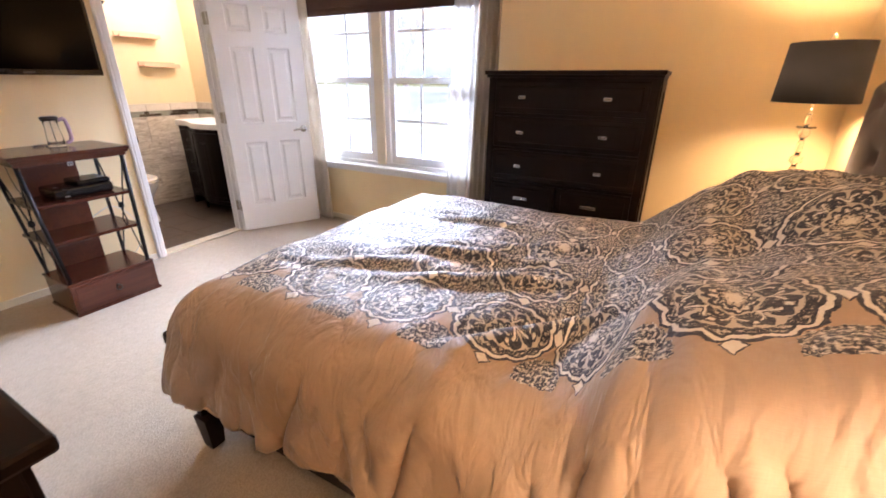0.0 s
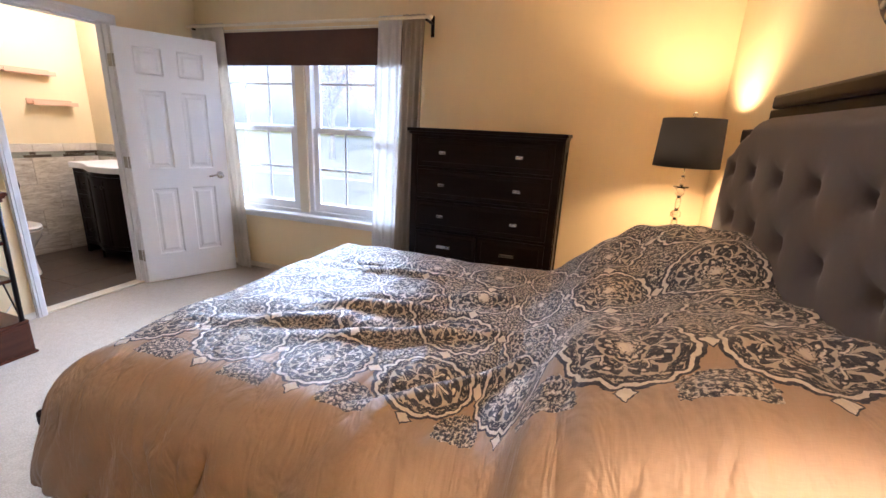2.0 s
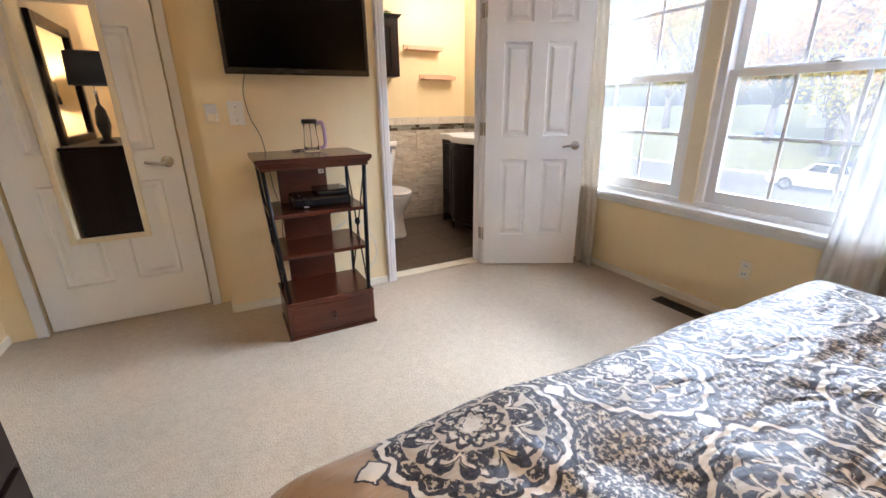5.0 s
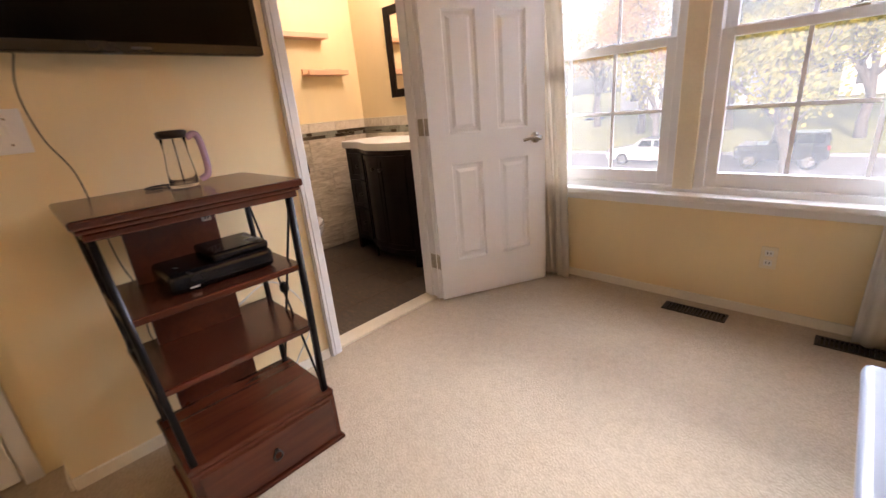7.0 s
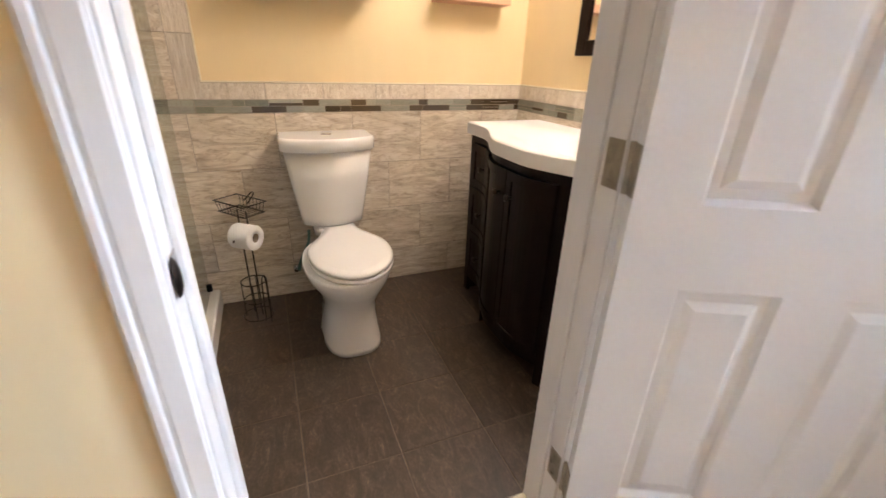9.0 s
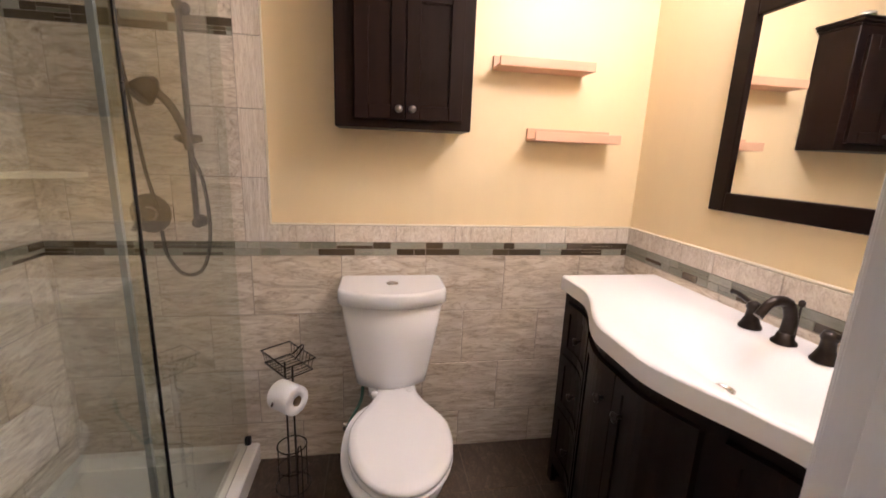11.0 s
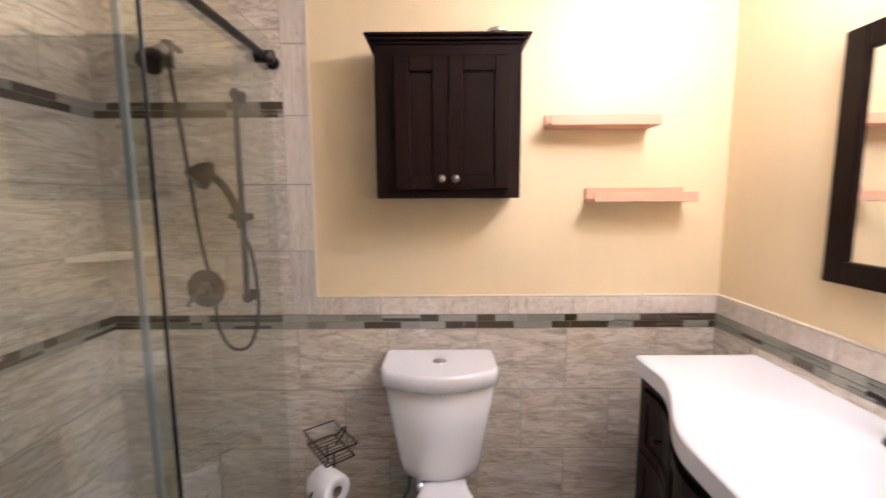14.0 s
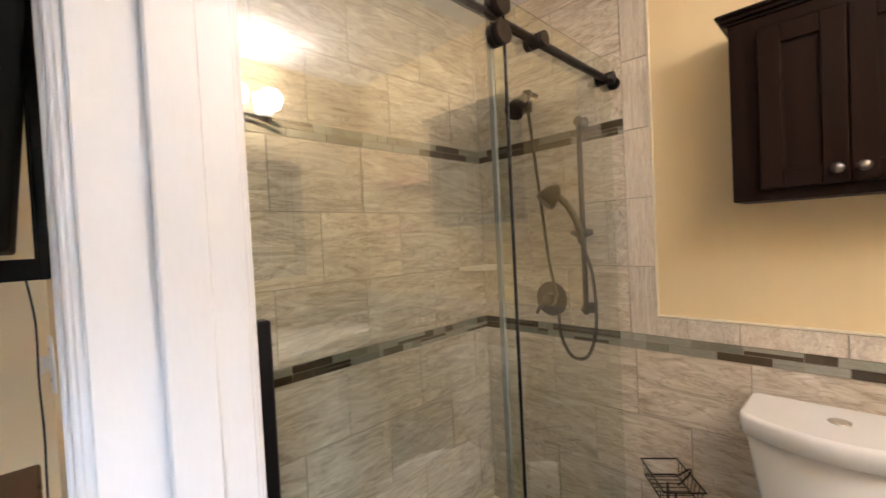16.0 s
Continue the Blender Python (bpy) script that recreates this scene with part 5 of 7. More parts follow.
def carafe(x, y, z):
    c = thing("glass_carafe", (x, y, z), "clear glass carafe with dark lid and lavender handle", "carafe")
    part("glass", lathe(bmnew(), [(0.040, 0.0), (0.043, 0.006), (0.040, 0.05), (0.034, 0.11), (0.036, 0.15), (0.034, 0.15), (0.031, 0.11), (0.037, 0.05), (0.038, 0.008)], (x, y, z), 24), THIN_GLASS, c, "clear glass body")
    part("lid", lathe(bmnew(), [(0.040, 0.150), (0.043, 0.156), (0.043, 0.170), (0.036, 0.174)], (x, y, z), 24), BRONZE, c, "dark metal lid")
    part("plunger", lathe(bmnew(), [(0.002, 0.008), (0.002, 0.15)], (x, y, z), 8), NICKEL, c)
    lav = surf("lavender_plastic", (0.72, 0.50, 0.70), 0.25, vary=0.04, Transmission_Weight=0.35)
    part("handle", tube(bmnew(), curve([(x + 0.02, y + 0.034, z + 0.150), (x + 0.025, y + 0.062, z + 0.155), (x + 0.025, y + 0.072, z + 0.10), (x + 0.025, y + 0.070, z + 0.035), (x + 0.02, y + 0.045, z + 0.015)]), 0.010, 8), lav, c, "lavender plastic handle")


carafe(-3.32, 1.20, 0.963)
cable("cable", [(-3.34, 1.14, 0.967), (-3.37, 1.10, 0.968), (-3.41, 1.13, 0.968), (-3.40, 1.19, 0.968), (-3.36, 1.16, 0.968), (-3.33, 1.155, 0.967)], 0.003, CABLE, "coil of dark cable on the stand")


# ---- long dresser behind the camera, its mirror and lamp ----
def low_dresser():
    d = thing("low_dresser", (-1.39, -0.12, 0), "dark espresso low dresser along the wall", "dresser")
    x0, x1, y0, y1 = -2.10, -0.68, -0.41, 0.16
    part("body", boxes((x0, x1, y0, y1, 0.08, 0.885, 0.004, 1)), ESPRESSO_V, d)
    part("top", boxes((x0 - 0.025, x1 + 0.03, y0 - 0.005, y1 + 0.04, 0.885, 0.915, 0.008)), ESPRESSO, d)
    for z0, z1 in ((0.12, 0.35), (0.37, 0.60), (0.62, 0.87)):
        for a, b in ((x0 + 0.03, (x0 + x1) / 2 - 0.008), ((x0 + x1) / 2 + 0.008, x1 - 0.03)):
            dr = part("drawer", boxes((a, b, y1, y1 + 0.014, z0, z1, 0.004)), ESPRESSO, d)
            xm, zm = (a + b) / 2, (z0 + z1) / 2
            part("handle", boxes((xm - 0.05, xm + 0.05, y1 + 0.03, y1 + 0.04, zm - 0.01, zm + 0.01, 0.003), (xm - 0.045, xm - 0.035, y1 + 0.012, y1 + 0.032, zm - 0.005, zm + 0.005), (xm + 0.035, xm + 0.045, y1 + 0.012, y1 + 0.032, zm - 0.005, zm + 0.005)), NICKEL, dr)
    for x in (x0 + 0.04, x1 - 0.04):
        for y in (y0 + 0.04, y1 - 0.04):
            part("foot", boxes((x - 0.03, x + 0.03, y - 0.03, y + 0.03, 0, 0.08)), ESPRESSO_V, d)


low_dresser()
dm = thing("dresser_mirror", (-1.38, -0.40, 0.916), "large mirror in a dark wooden frame on the dresser", "mirror")
part("mirror_glass", boxes((-1.83, -0.93, -0.425, -0.418, 0.98, 1.86)), MIRROR, dm)
part("mirror_frame", boxes((-1.91, -1.83, -0.432, -0.39, 0.916, 1.94), (-0.93, -0.85, -0.432, -0.39, 0.916, 1.94), (-1.83, -0.93, -0.432, -0.39, 1.86, 1.94), (-1.83, -0.93, -0.432, -0.39, 0.916, 0.98), bevel=0.005), ESPRESSO, dm)
dl = thing("table_lamp", (-1.75, -0.14, 0.916), "lit table lamp with a dark drum shade on the dresser", "lamp")
part("base", lathe(bmnew(), [(0.07, 0), (0.07, 0.015), (0.03, 0.04), (0.055, 0.16), (0.04, 0.28), (0.012, 0.33), (0.012, 0.44)], (-1.75, -0.14, 0.916), 28), BRONZE, dl, "dark turned base")
part("shade", drum(bmnew(), 0.168, 0.155, 1.40, 1.66, (-1.75, -0.14)), SHADE_BLACK, dl, "black woven fabric drum shade")
part("harp", tube(bmnew(), [(-1.75, -0.14, 1.32), (-1.75, -0.14, 1.665)], 0.003, 6), CHROME, dl).visible_shadow = False
part("spider", tube(bmnew(), [(-1.90, -0.14, 1.658), (-1.60, -0.14, 1.658)], 0.002, 6), CHROME, dl)

# ---- toilet ----
def toilet(yc=2.125):
    t = thing("toilet", (-4.75, yc, 0), "white two-piece porcelain toilet with closed lid", "toilet")

    def loft(rows, n=28):
        """Rings of a superellipse: (z, x centre, half length, half width, power)."""
        bm = bmnew()
        rings = []
        for z, xc, a, b, p in rows:
            ring = []
            for k in range(n):
                th = 2 * math.pi * k / n
                c, s = math.cos(th), math.sin(th)
                ring.append(bm.verts.new((xc + a * math.copysign(abs(c) ** (2 / p), c), yc + b * math.copysign(abs(s) ** (2 / p), s), z)))
            rings.append(ring)
        for r0, r1 in zip(rings, rings[1:]):
            for k in range(n):
                bm.faces.new((r0[k], r0[(k + 1) % n], r1[(k + 1) % n], r1[k])).smooth = True
        bm.faces.new(rings[0][::-1])
        bm.faces.new(rings[-1])
        return bm

    def seat_ring(z, ins):
        """Outline of seat and lid: a neck at the hinges that flares into a round front."""
        rear, front, ring = -4.945 + ins, -4.358 - ins, []
        for k in range(44):
            q = (k / 21) if k < 22 else (43 - k) / 21
            u = 0.5 - 0.5 * math.cos(math.pi * q)
            x = rear + (front - rear) * u
            round_part = 0.178 * math.sqrt(max(0.0, 1 - ((u - 0.57) / 0.43) ** 2)) if u > 0.57 else 0.178
            w = min(round_part, 0.082 + 0.096 * step(0.06, 0.50, u)) - ins
            ring.append((x, yc + 0.018 + (1 if k < 22 else -1) * max(0.002, w), z))
        return ring

    def stack(rings):
        bm = bmnew()
        vs = [[bm.verts.new(p) for p in r] for r in rings]
        n = len(vs[0])
        for r0, r1 in zip(vs, vs[1:]):
            for k in range(n):
                bm.faces.new((r0[k], r0[(k + 1) % n], r1[(k + 1) % n], r1[k])).smooth = True
        bm.faces.new(vs[0][::-1])
        bm.faces.new(vs[-1])
        bmesh.ops.recalc_face_normals(bm, faces=bm.faces[:])
        return bm

    def tank_ring(z, half, back, front, bow):
        """A D-shaped ring: flat back, rounded corners, bowed front."""
        ring = []
        for k in range(25):
            q = -1 + k / 12
            y = half * math.sin(q * math.pi / 2)
            e = abs(y / half)
            ring.append((front + bow * (1 - e * e) - 0.018 * max(0.0, (e - 0.92) / 0.08) ** 2, yc + y, z))
        for y in (half, half * 0.97, -half * 0.97, -half):
            ring.append((back + (0.012 if abs(y) == half else 0.0), yc + y, z))
        return ring

    part("bowl", loft([(0.0, -4.665, 0.218, 0.132, 2.8), (0.02, -4.665, 0.214, 0.129, 2.8), (0.08, -4.668, 0.204, 0.121, 2.7), (0.17, -4.668, 0.198, 0.114, 2.6), (0.24, -4.66, 0.212, 0.120, 2.4), (0.30, -4.645, 0.245, 0.148, 2.2), (0.35, -4.638, 0.266, 0.176, 2.2), (0.385, -4.636, 0.272, 0.186, 2.2), (0.398, -4.636, 0.268, 0.183, 2.2)], 40), PORCELAIN, t)
    part("seat", stack([seat_ring(0.400, 0.004), seat_ring(0.406, 0.0), seat_ring(0.414, 0.0), seat_ring(0.419, 0.004)]), PORCELAIN, t, "white toilet seat")
    part("lid", stack([seat_ring(0.4225, 0.005), seat_ring(0.428, 0.001), seat_ring(0.438, 0.002), seat_ring(0.444, 0.010), seat_ring(0.447, 0.030)]), PORCELAIN, t, "closed white lid")
    for s in (-1, 1):
        part("seat_hinge", lathe(bmnew(), [(0.014, 0), (0.014, 0.022), (0.008, 0.026)], (-4.885, yc + s * 0.07, 0.424), 12), PORCELAIN, t)
        part("floor_bolt_cap", lathe(bmnew(), [(0.014, 0), (0.012, 0.012), (0.003, 0.018)], (-4.72, yc + s * 0.118, 0.0), 12), PORCELAIN, t)
    part("tank", stack([tank_ring(0.445, 0.128, -5.085, -4.955, 0.045), tank_ring(0.455, 0.145, -5.09, -4.945, 0.055), tank_ring(0.50, 0.152, -5.092, -4.94, 0.060), tank_ring(0.66, 0.179, -5.096, -4.926, 0.060), tank_ring(0.812, 0.199, -5.10, -4.914, 0.064)]), PORCELAIN, t)
    part("tank_neck", loft([(0.397, -5.0, 0.085, 0.10, 4), (0.446, -5.0, 0.08, 0.10, 4)], 24), PORCELAIN, t)
    part("tank_lid", stack([tank_ring(0.812, 0.206, -5.105, -4.912, 0.070), tank_ring(0.817, 0.212, -5.106, -4.904, 0.072), tank_ring(0.862, 0.212, -5.106, -4.904, 0.072), tank_ring(0.870, 0.209, -5.103, -4.908, 0.071), tank_ring(0.873, 0.203, -5.098, -4.914, 0.070)]), PORCELAIN, t)
    part("flush_button", lathe(bmnew(), [(0.024, 0), (0.024, 0.005), (0.019, 0.007)], (-4.975, yc, 0.872), 20), CHROME, t, "round chrome flush button")
    part("supply_hose", tube(bmnew(), curve([(-5.10, yc - 0.18, 0.16), (-5.06, yc - 0.185, 0.16), (-5.02, yc - 0.18, 0.22), (-5.01, yc - 0.13, 0.33), (-5.01, yc - 0.12, 0.40)]), 0.007, 8), surf("green_hose", (0.10, 0.22, 0.18), 0.5), t, "thin green supply hose")
    part("stop_valve", lathe(bmnew(), [(0.012, -0.02), (0.016, -0.01), (0.016, 0.01), (0.012, 0.02)], (-5.085, yc - 0.2, 0.16), 12), CHROME, t)


toilet()


# ---- paper stand ----
def paper_stand(x=-4.93, y=1.72):
    p = thing("paper_holder", (x, y, 0), "bronze wire toilet-paper stand with a basket on top", "paper holder")
    bm = bmnew()
    for a in (-0.03, 0.03):
        tube(bm, [(x, y + a, 0.02), (x, y + a, 0.56)], 0.004, 6)
    for z, r in ((0.012, 0.07), (0.10, 0.058), (0.20, 0.058)):
        tube(bm, [(x + r * math.cos(2 * math.pi * k / 20), y + r * math.sin(2 * math.pi * k / 20), z) for k in range(21)], 0.003, 5)
    for k in range(4):
        th = math.pi / 4 + math.pi / 2 * k
        tube(bm, [(x + 0.058 * math.cos(th), y + 0.058 * math.sin(th), 0.012), (x + 0.058 * math.cos(th), y + 0.058 * math.sin(th), 0.2)], 0.0025, 5)
    tube(bm, curve([(x + 0.03, y + 0.09, 0.02), (x + 0.03, y + 0.10, 0.22), (x + 0.03, y + 0.115, 0.27), (x + 0.03, y + 0.13, 0.25), (x + 0.03, y + 0.13, 0.03)]), 0.003, 5)
    tube(bm, [(x, y - 0.03, 0.47), (x + 0.02, y - 0.045, 0.455), (x + 0.105, y + 0.063, 0.455)], 0.004, 6)
    turn = Matrix.Translation((x, y, 0)) @ Matrix.Rotation(radians(-51), 4, "Z") @ Matrix.Translation((-x, -y, 0))
    bm.transform(turn)
    part("frame", bm, BRONZE, p)
    bm = bmnew()
    hx, hy = 0.06, 0.10
    for z, k in ((0.555, 0.88), (0.605, 1.0)):
        tube(bm, [(x + a * hx * k, y + b * hy * k, z) for a, b in ((-1, -1), (1, -1), (1, 1), (-1, 1), (-1, -1))], 0.003, 5)
    for k in range(8):
        b = -0.85 + 1.7 * k / 7
        tube(bm, [(x - hx, y + b * hy, 0.603), (x - 0.9 * hx, y + b * hy * 0.88, 0.556), (x + 0.9 * hx, y + b * hy * 0.88, 0.556), (x + hx, y + b * hy, 0.603)], 0.0016, 4)
    tube(bm, curve([(x - 0.02, y, 0.60), (x - 0.05, y + 0.02, 0.635), (x - 0.03, y + 0.06, 0.64), (x, y + 0.05, 0.60)]), 0.003, 5)
    bm.transform(turn)
    part("basket", bm, BRONZE, p, "wire basket tray")
    bm = bmnew()
    n = 28
    rows = []
    for r, q in ((0.021, -0.052), (0.054, -0.052), (0.057, -0.047), (0.057, 0.047), (0.054, 0.052), (0.021, 0.052)):
        rows.append([bm.verts.new((r * math.cos(2 * math.pi * k / n), r * math.sin(2 * math.pi * k / n), q)) for k in range(n)])
    for a, b in zip(rows, rows[1:] + rows[:1]):
        for k in range(n):
            bm.faces.new((a[k], a[(k + 1) % n], b[(k + 1) % n], b[k])).smooth = True
    c = Vector((x + 0.06, y + 0.005, 0.455))
    m = Matrix.Translation(c) @ Matrix.Rotation(radians(52), 4, "Z") @ Matrix.Rotation(radians(90), 4, "Y")
    bm.transform(m)
    roll = solid("toilet_roll", bm, PAPER, "full white toilet roll on the wire stand", "toilet paper", at=tuple(c))
    tb = lathe(bmnew(), [(0.0205, -0.051), (0.0205, 0.051), (0.019, 0.051), (0.019, -0.051)], n=20)
    tb.transform(m)
    part("core", tb, surf("card_core", (0.20, 0.15, 0.10), 0.9), roll, "brown card core")


paper_stand()


# ---- vanity ----
VX0, VX1, VZ = -4.885, -3.665, 0.93


def van_front(x):
    """Front edge of the bowed counter."""
    a = abs(x - (VX0 + VX1) / 2) / ((VX1 - VX0) / 2)
    return 2.805 - 0.125 * (1 - step(0.12, 0.74, a))


def vanity():
    v = thing("vanity_cabinet", (-4.28, 3.0, 0), "dark espresso bow-front vanity cabinet with bronze knobs", "vanity")
    x0, x1, yb, zt = VX0 + 0.02, VX1 - 0.02, YN - 0.012, 0.874
    off = 0.018

    def strip(xa, xb, o, z0, z1, t, n=14):
        """A curved board that follows the bow."""
        bm = bmnew()
        cols = []
        for k in range(n + 1):
            x = xa + (xb - xa) * k / n
            y = van_front(x) + off + o
            cols.append([bm.verts.new(c) for c in ((x, y, z0), (x, y, z1), (x, y + t, z1), (x, y + t, z0))])
        for a, b in zip(cols, cols[1:]):
            for k in range(4):
                bm.faces.new((a[k], a[(k + 1) % 4], b[(k + 1) % 4], b[k]))
        bm.faces.new(cols[0])
        bm.faces.new(cols[-1][::-1])
        return bm

    part("side", boxes((x0, x0 + 0.018, 2.805 + off, yb, 0.0, zt, 0.002, 1)), ESPRESSO_V, v)
    part("side", boxes((x1 - 0.018, x1, 2.805 + off, yb, 0.0, zt, 0.002, 1)), ESPRESSO_V, v)
    part("side_panel", boxes((x0 - 0.006, x0, 2.84, 2.90, 0.1, zt), (x0 - 0.006, x0, yb - 0.06, yb, 0.1, zt), (x0 - 0.006, x0, 2.90, yb - 0.06, zt - 0.07, zt), (x0 - 0.006, x0, 2.90, yb - 0.06, 0.1, 0.17), bevel=0.0015, seg=1), ESPRESSO_V, v)
    part("carcass_bottom", strip(x0 + 0.018, x1 - 0.018, 0.02, 0.09, 0.11, 0.36), ESPRESSO, v)
    part("face_frame", strip(x0, x1, 0.0, zt - 0.035, zt, 0.02, 30), ESPRESSO, v)
    part("face_frame", strip(x0, x1, 0.0, 0.09, 0.13, 0.02, 30), ESPRESSO, v)
    part("carcass_back", boxes((x0 + 0.018, x1 - 0.018, yb - 0.01, yb, 0.0, zt)), ESPRESSO_V, v)
    cols = (x0, x0 + 0.035, x0 + 0.315, x0 + 0.35, x1 - 0.35, x1 - 0.315, x1 - 0.035, x1)
    for a, b in ((0, 1), (2, 3), (4, 5), (6, 7)):
        part("stile", strip(cols[a], cols[b], -0.001, 0.0, zt, 0.022, 4), ESPRESSO_V, v)

    def front(name, xa, xb, z0, z1, knobs, n):
        d = part(name, strip(xa, xb, -0.008, z0, z1, 0.016, n), ESPRESSO_V, v)
        w = 0.035
        fr = bmnew()
        for bb in (strip(xa, xb, -0.014, z0, z0 + w, 0.008, n), strip(xa, xb, -0.014, z1 - w, z1, 0.008, n), strip(xa, xa + w, -0.014, z0 + w, z1 - w, 0.008, 3), strip(xb - w, xb, -0.014, z0 + w, z1 - w, 0.008, 3)):
            me = bpy.data.meshes.new("tmp")
            bb.to_mesh(me)
            bb.free()
            fr.from_mesh(me)
            bpy.data.meshes.remove(me)
        part("panel_frame", fr, ESPRESSO_V, d)
        for kx, kz in knobs:
            bm = lathe(bmnew(), [(0.006, 0), (0.005, 0.012), (0.013, 0.018), (0.014, 0.024), (0.006, 0.029)], n=14)
            bm.transform(Matrix.Translation((kx, van_front(kx) + off - 0.013, kz)) @ Matrix.Rotation(radians(90), 4, "X"))
            part("knob", bm, BRONZE, d, "dark bronze knob")

    for xa, xb in ((cols[1] + 0.003, cols[2] - 0.003), (cols[5] + 0.003, cols[6] - 0.003)):
        for z0, z1 in ((0.625, 0.835), (0.385, 0.615), (0.14, 0.375)):
            front("drawer", xa, xb, z0, z1, [((xa + xb) / 2, (z0 + z1) / 2)], 6)
    xm = (VX0 + VX1) / 2
    front("door", cols[3] + 0.003, xm - 0.002, 0.14, 0.835, [(xm - 0.045, 0.74)], 10)
    front("door", xm + 0.002, cols[4] - 0.003, 0.14, 0.835, [(xm + 0.045, 0.74)], 10)


vanity()


def counter():
    """One cast top: bowed front edge, shallow basin pressed into it."""
    xc, yc = -4.19, 2.935
    bm = bmnew()
    nx, ny = 96, 44
    g = []
    for i in range(nx + 1):
        x = VX0 + (VX1 - VX0) * i / nx
        row = []
        for j in range(ny + 1):
            y0 = van_front(x)
            y = y0 + (YN - 0.008 - y0) * j / ny
            u, w = abs(x - xc) / 0.345, abs(y - yc) / 0.168
            q = (u ** 3.6 + w ** 3.6) ** (1 / 3.6)
            z = VZ - 0.100 * (1 - step(0.20, 1.0, q)) - 0.003 * (1 - step(1.0, 1.10, q))
            e = min(y - y0, 0.012)
            z -= 0.006 * (1 - e / 0.012) ** 2
            row.append(bm.verts.new((x, y, z)))
        g.append(row)
    for i in range(nx):
        for j in range(ny):
            bm.faces.new((g[i][j], g[i + 1][j], g[i + 1][j + 1], g[i][j + 1])).smooth = True
    edge = [r[0] for r in g] + g[-1][1:] + [r[-1] for r in g[::-1]][1:] + g[0][::-1][1:-1]
    low = [bm.verts.new((v.co.x, v.co.y, VZ - 0.056)) for v in edge]
    for k in range(len(edge)):
        bm.faces.new((edge[k], edge[(k + 1) % len(edge)], low[(k + 1) % len(edge)], low[k]))
    top = solid("washbasin", bm, surf("cast_marble", (0.86, 0.86, 0.86), 0.34, vary=0.01, bump=0.0), "white bowed washbasin top with a moulded basin", "washbasin", at=(-4.28, 2.98, VZ - 0.056))
    dz = VZ - 0.103
    part("drain", lathe(bmnew(), [(0.026, 0), (0.026, 0.004), (0.018, 0.005), (0.016, 0.002)], (xc + 0.0, yc + 0.0, dz), 20), NICKEL, top, "round metal drain")


counter()


def faucet(x, y, z):
    f = thing("faucet", (x, y, z), "oil-rubbed bronze widespread faucet with two lever handles", "faucet")
    part("spout", tube(bmnew(), curve([(x, y, z + 0.015), (x, y + 0.005, z + 0.07), (x, y - 0.02, z + 0.115), (x, y - 0.065, z + 0.115), (x, y - 0.098, z + 0.078)]), [0.017] * 8 + [0.016] * 8 + [0.014] * 8 + [0.012] * 9, 14), BRONZE, f)
    part("spout_base", lathe(bmnew(), [(0.030, 0), (0.030, 0.006), (0.022, 0.014), (0.018, 0.03)], (x, y, z), 20), BRONZE, f)
    part("lift_rod", lathe(bmnew(), [(0.003, 0), (0.003, 0.10), (0.008, 0.105), (0.008, 0.115), (0.003, 0.12)], (x, y + 0.03, z), 10), BRONZE, f)
    for s in (-1, 1):
        hx = x + s * 0.105
        h = part("handle", lathe(bmnew(), [(0.030, 0), (0.030, 0.006), (0.024, 0.016), (0.017, 0.035), (0.016, 0.055), (0.02, 0.062), (0.016, 0.075), (0.006, 0.08)], (hx, y, z), 20), BRONZE, f)
        part("lever", tube(bmnew(), curve([(hx, y, z + 0.068), (hx + s * 0.03, y + 0.004, z + 0.074), (hx + s * 0.065, y + 0.006, z + 0.082), (hx + s * 0.085, y + 0.006, z + 0.082)]), [0.008] * 16 + [0.007] * 8 + [0.009], 10), BRONZE, h)


faucet(-4.232, 3.135, VZ)


# ---- wall mirror and vanity light ----
wm = thing("vanity_mirror", (-4.26, YN, 1.238), "wide wall mirror in a flat dark espresso frame", "mirror")
mx0, mx1, mz0, mz1, mw = -4.655, -3.845, 1.238, 1.905, 0.062
part("mirror_glass", boxes((mx0 + mw, mx1 - mw, YN - 0.012, YN - 0.006, mz0 + mw, mz1 - mw)), MIRROR, wm, "silvered mirror glass")
part("mirror_frame", boxes((mx0, mx0 + mw, YN - 0.024, YN, mz0, mz1), (mx1 - mw, mx1, YN - 0.024, YN, mz0, mz1), (mx0 + mw, mx1 - mw, YN - 0.024, YN, mz0, mz0 + mw), (mx0 + mw, mx1 - mw, YN - 0.024, YN, mz1 - mw, mz1), bevel=0.004), ESPRESSO, wm, "flat dark wooden frame")


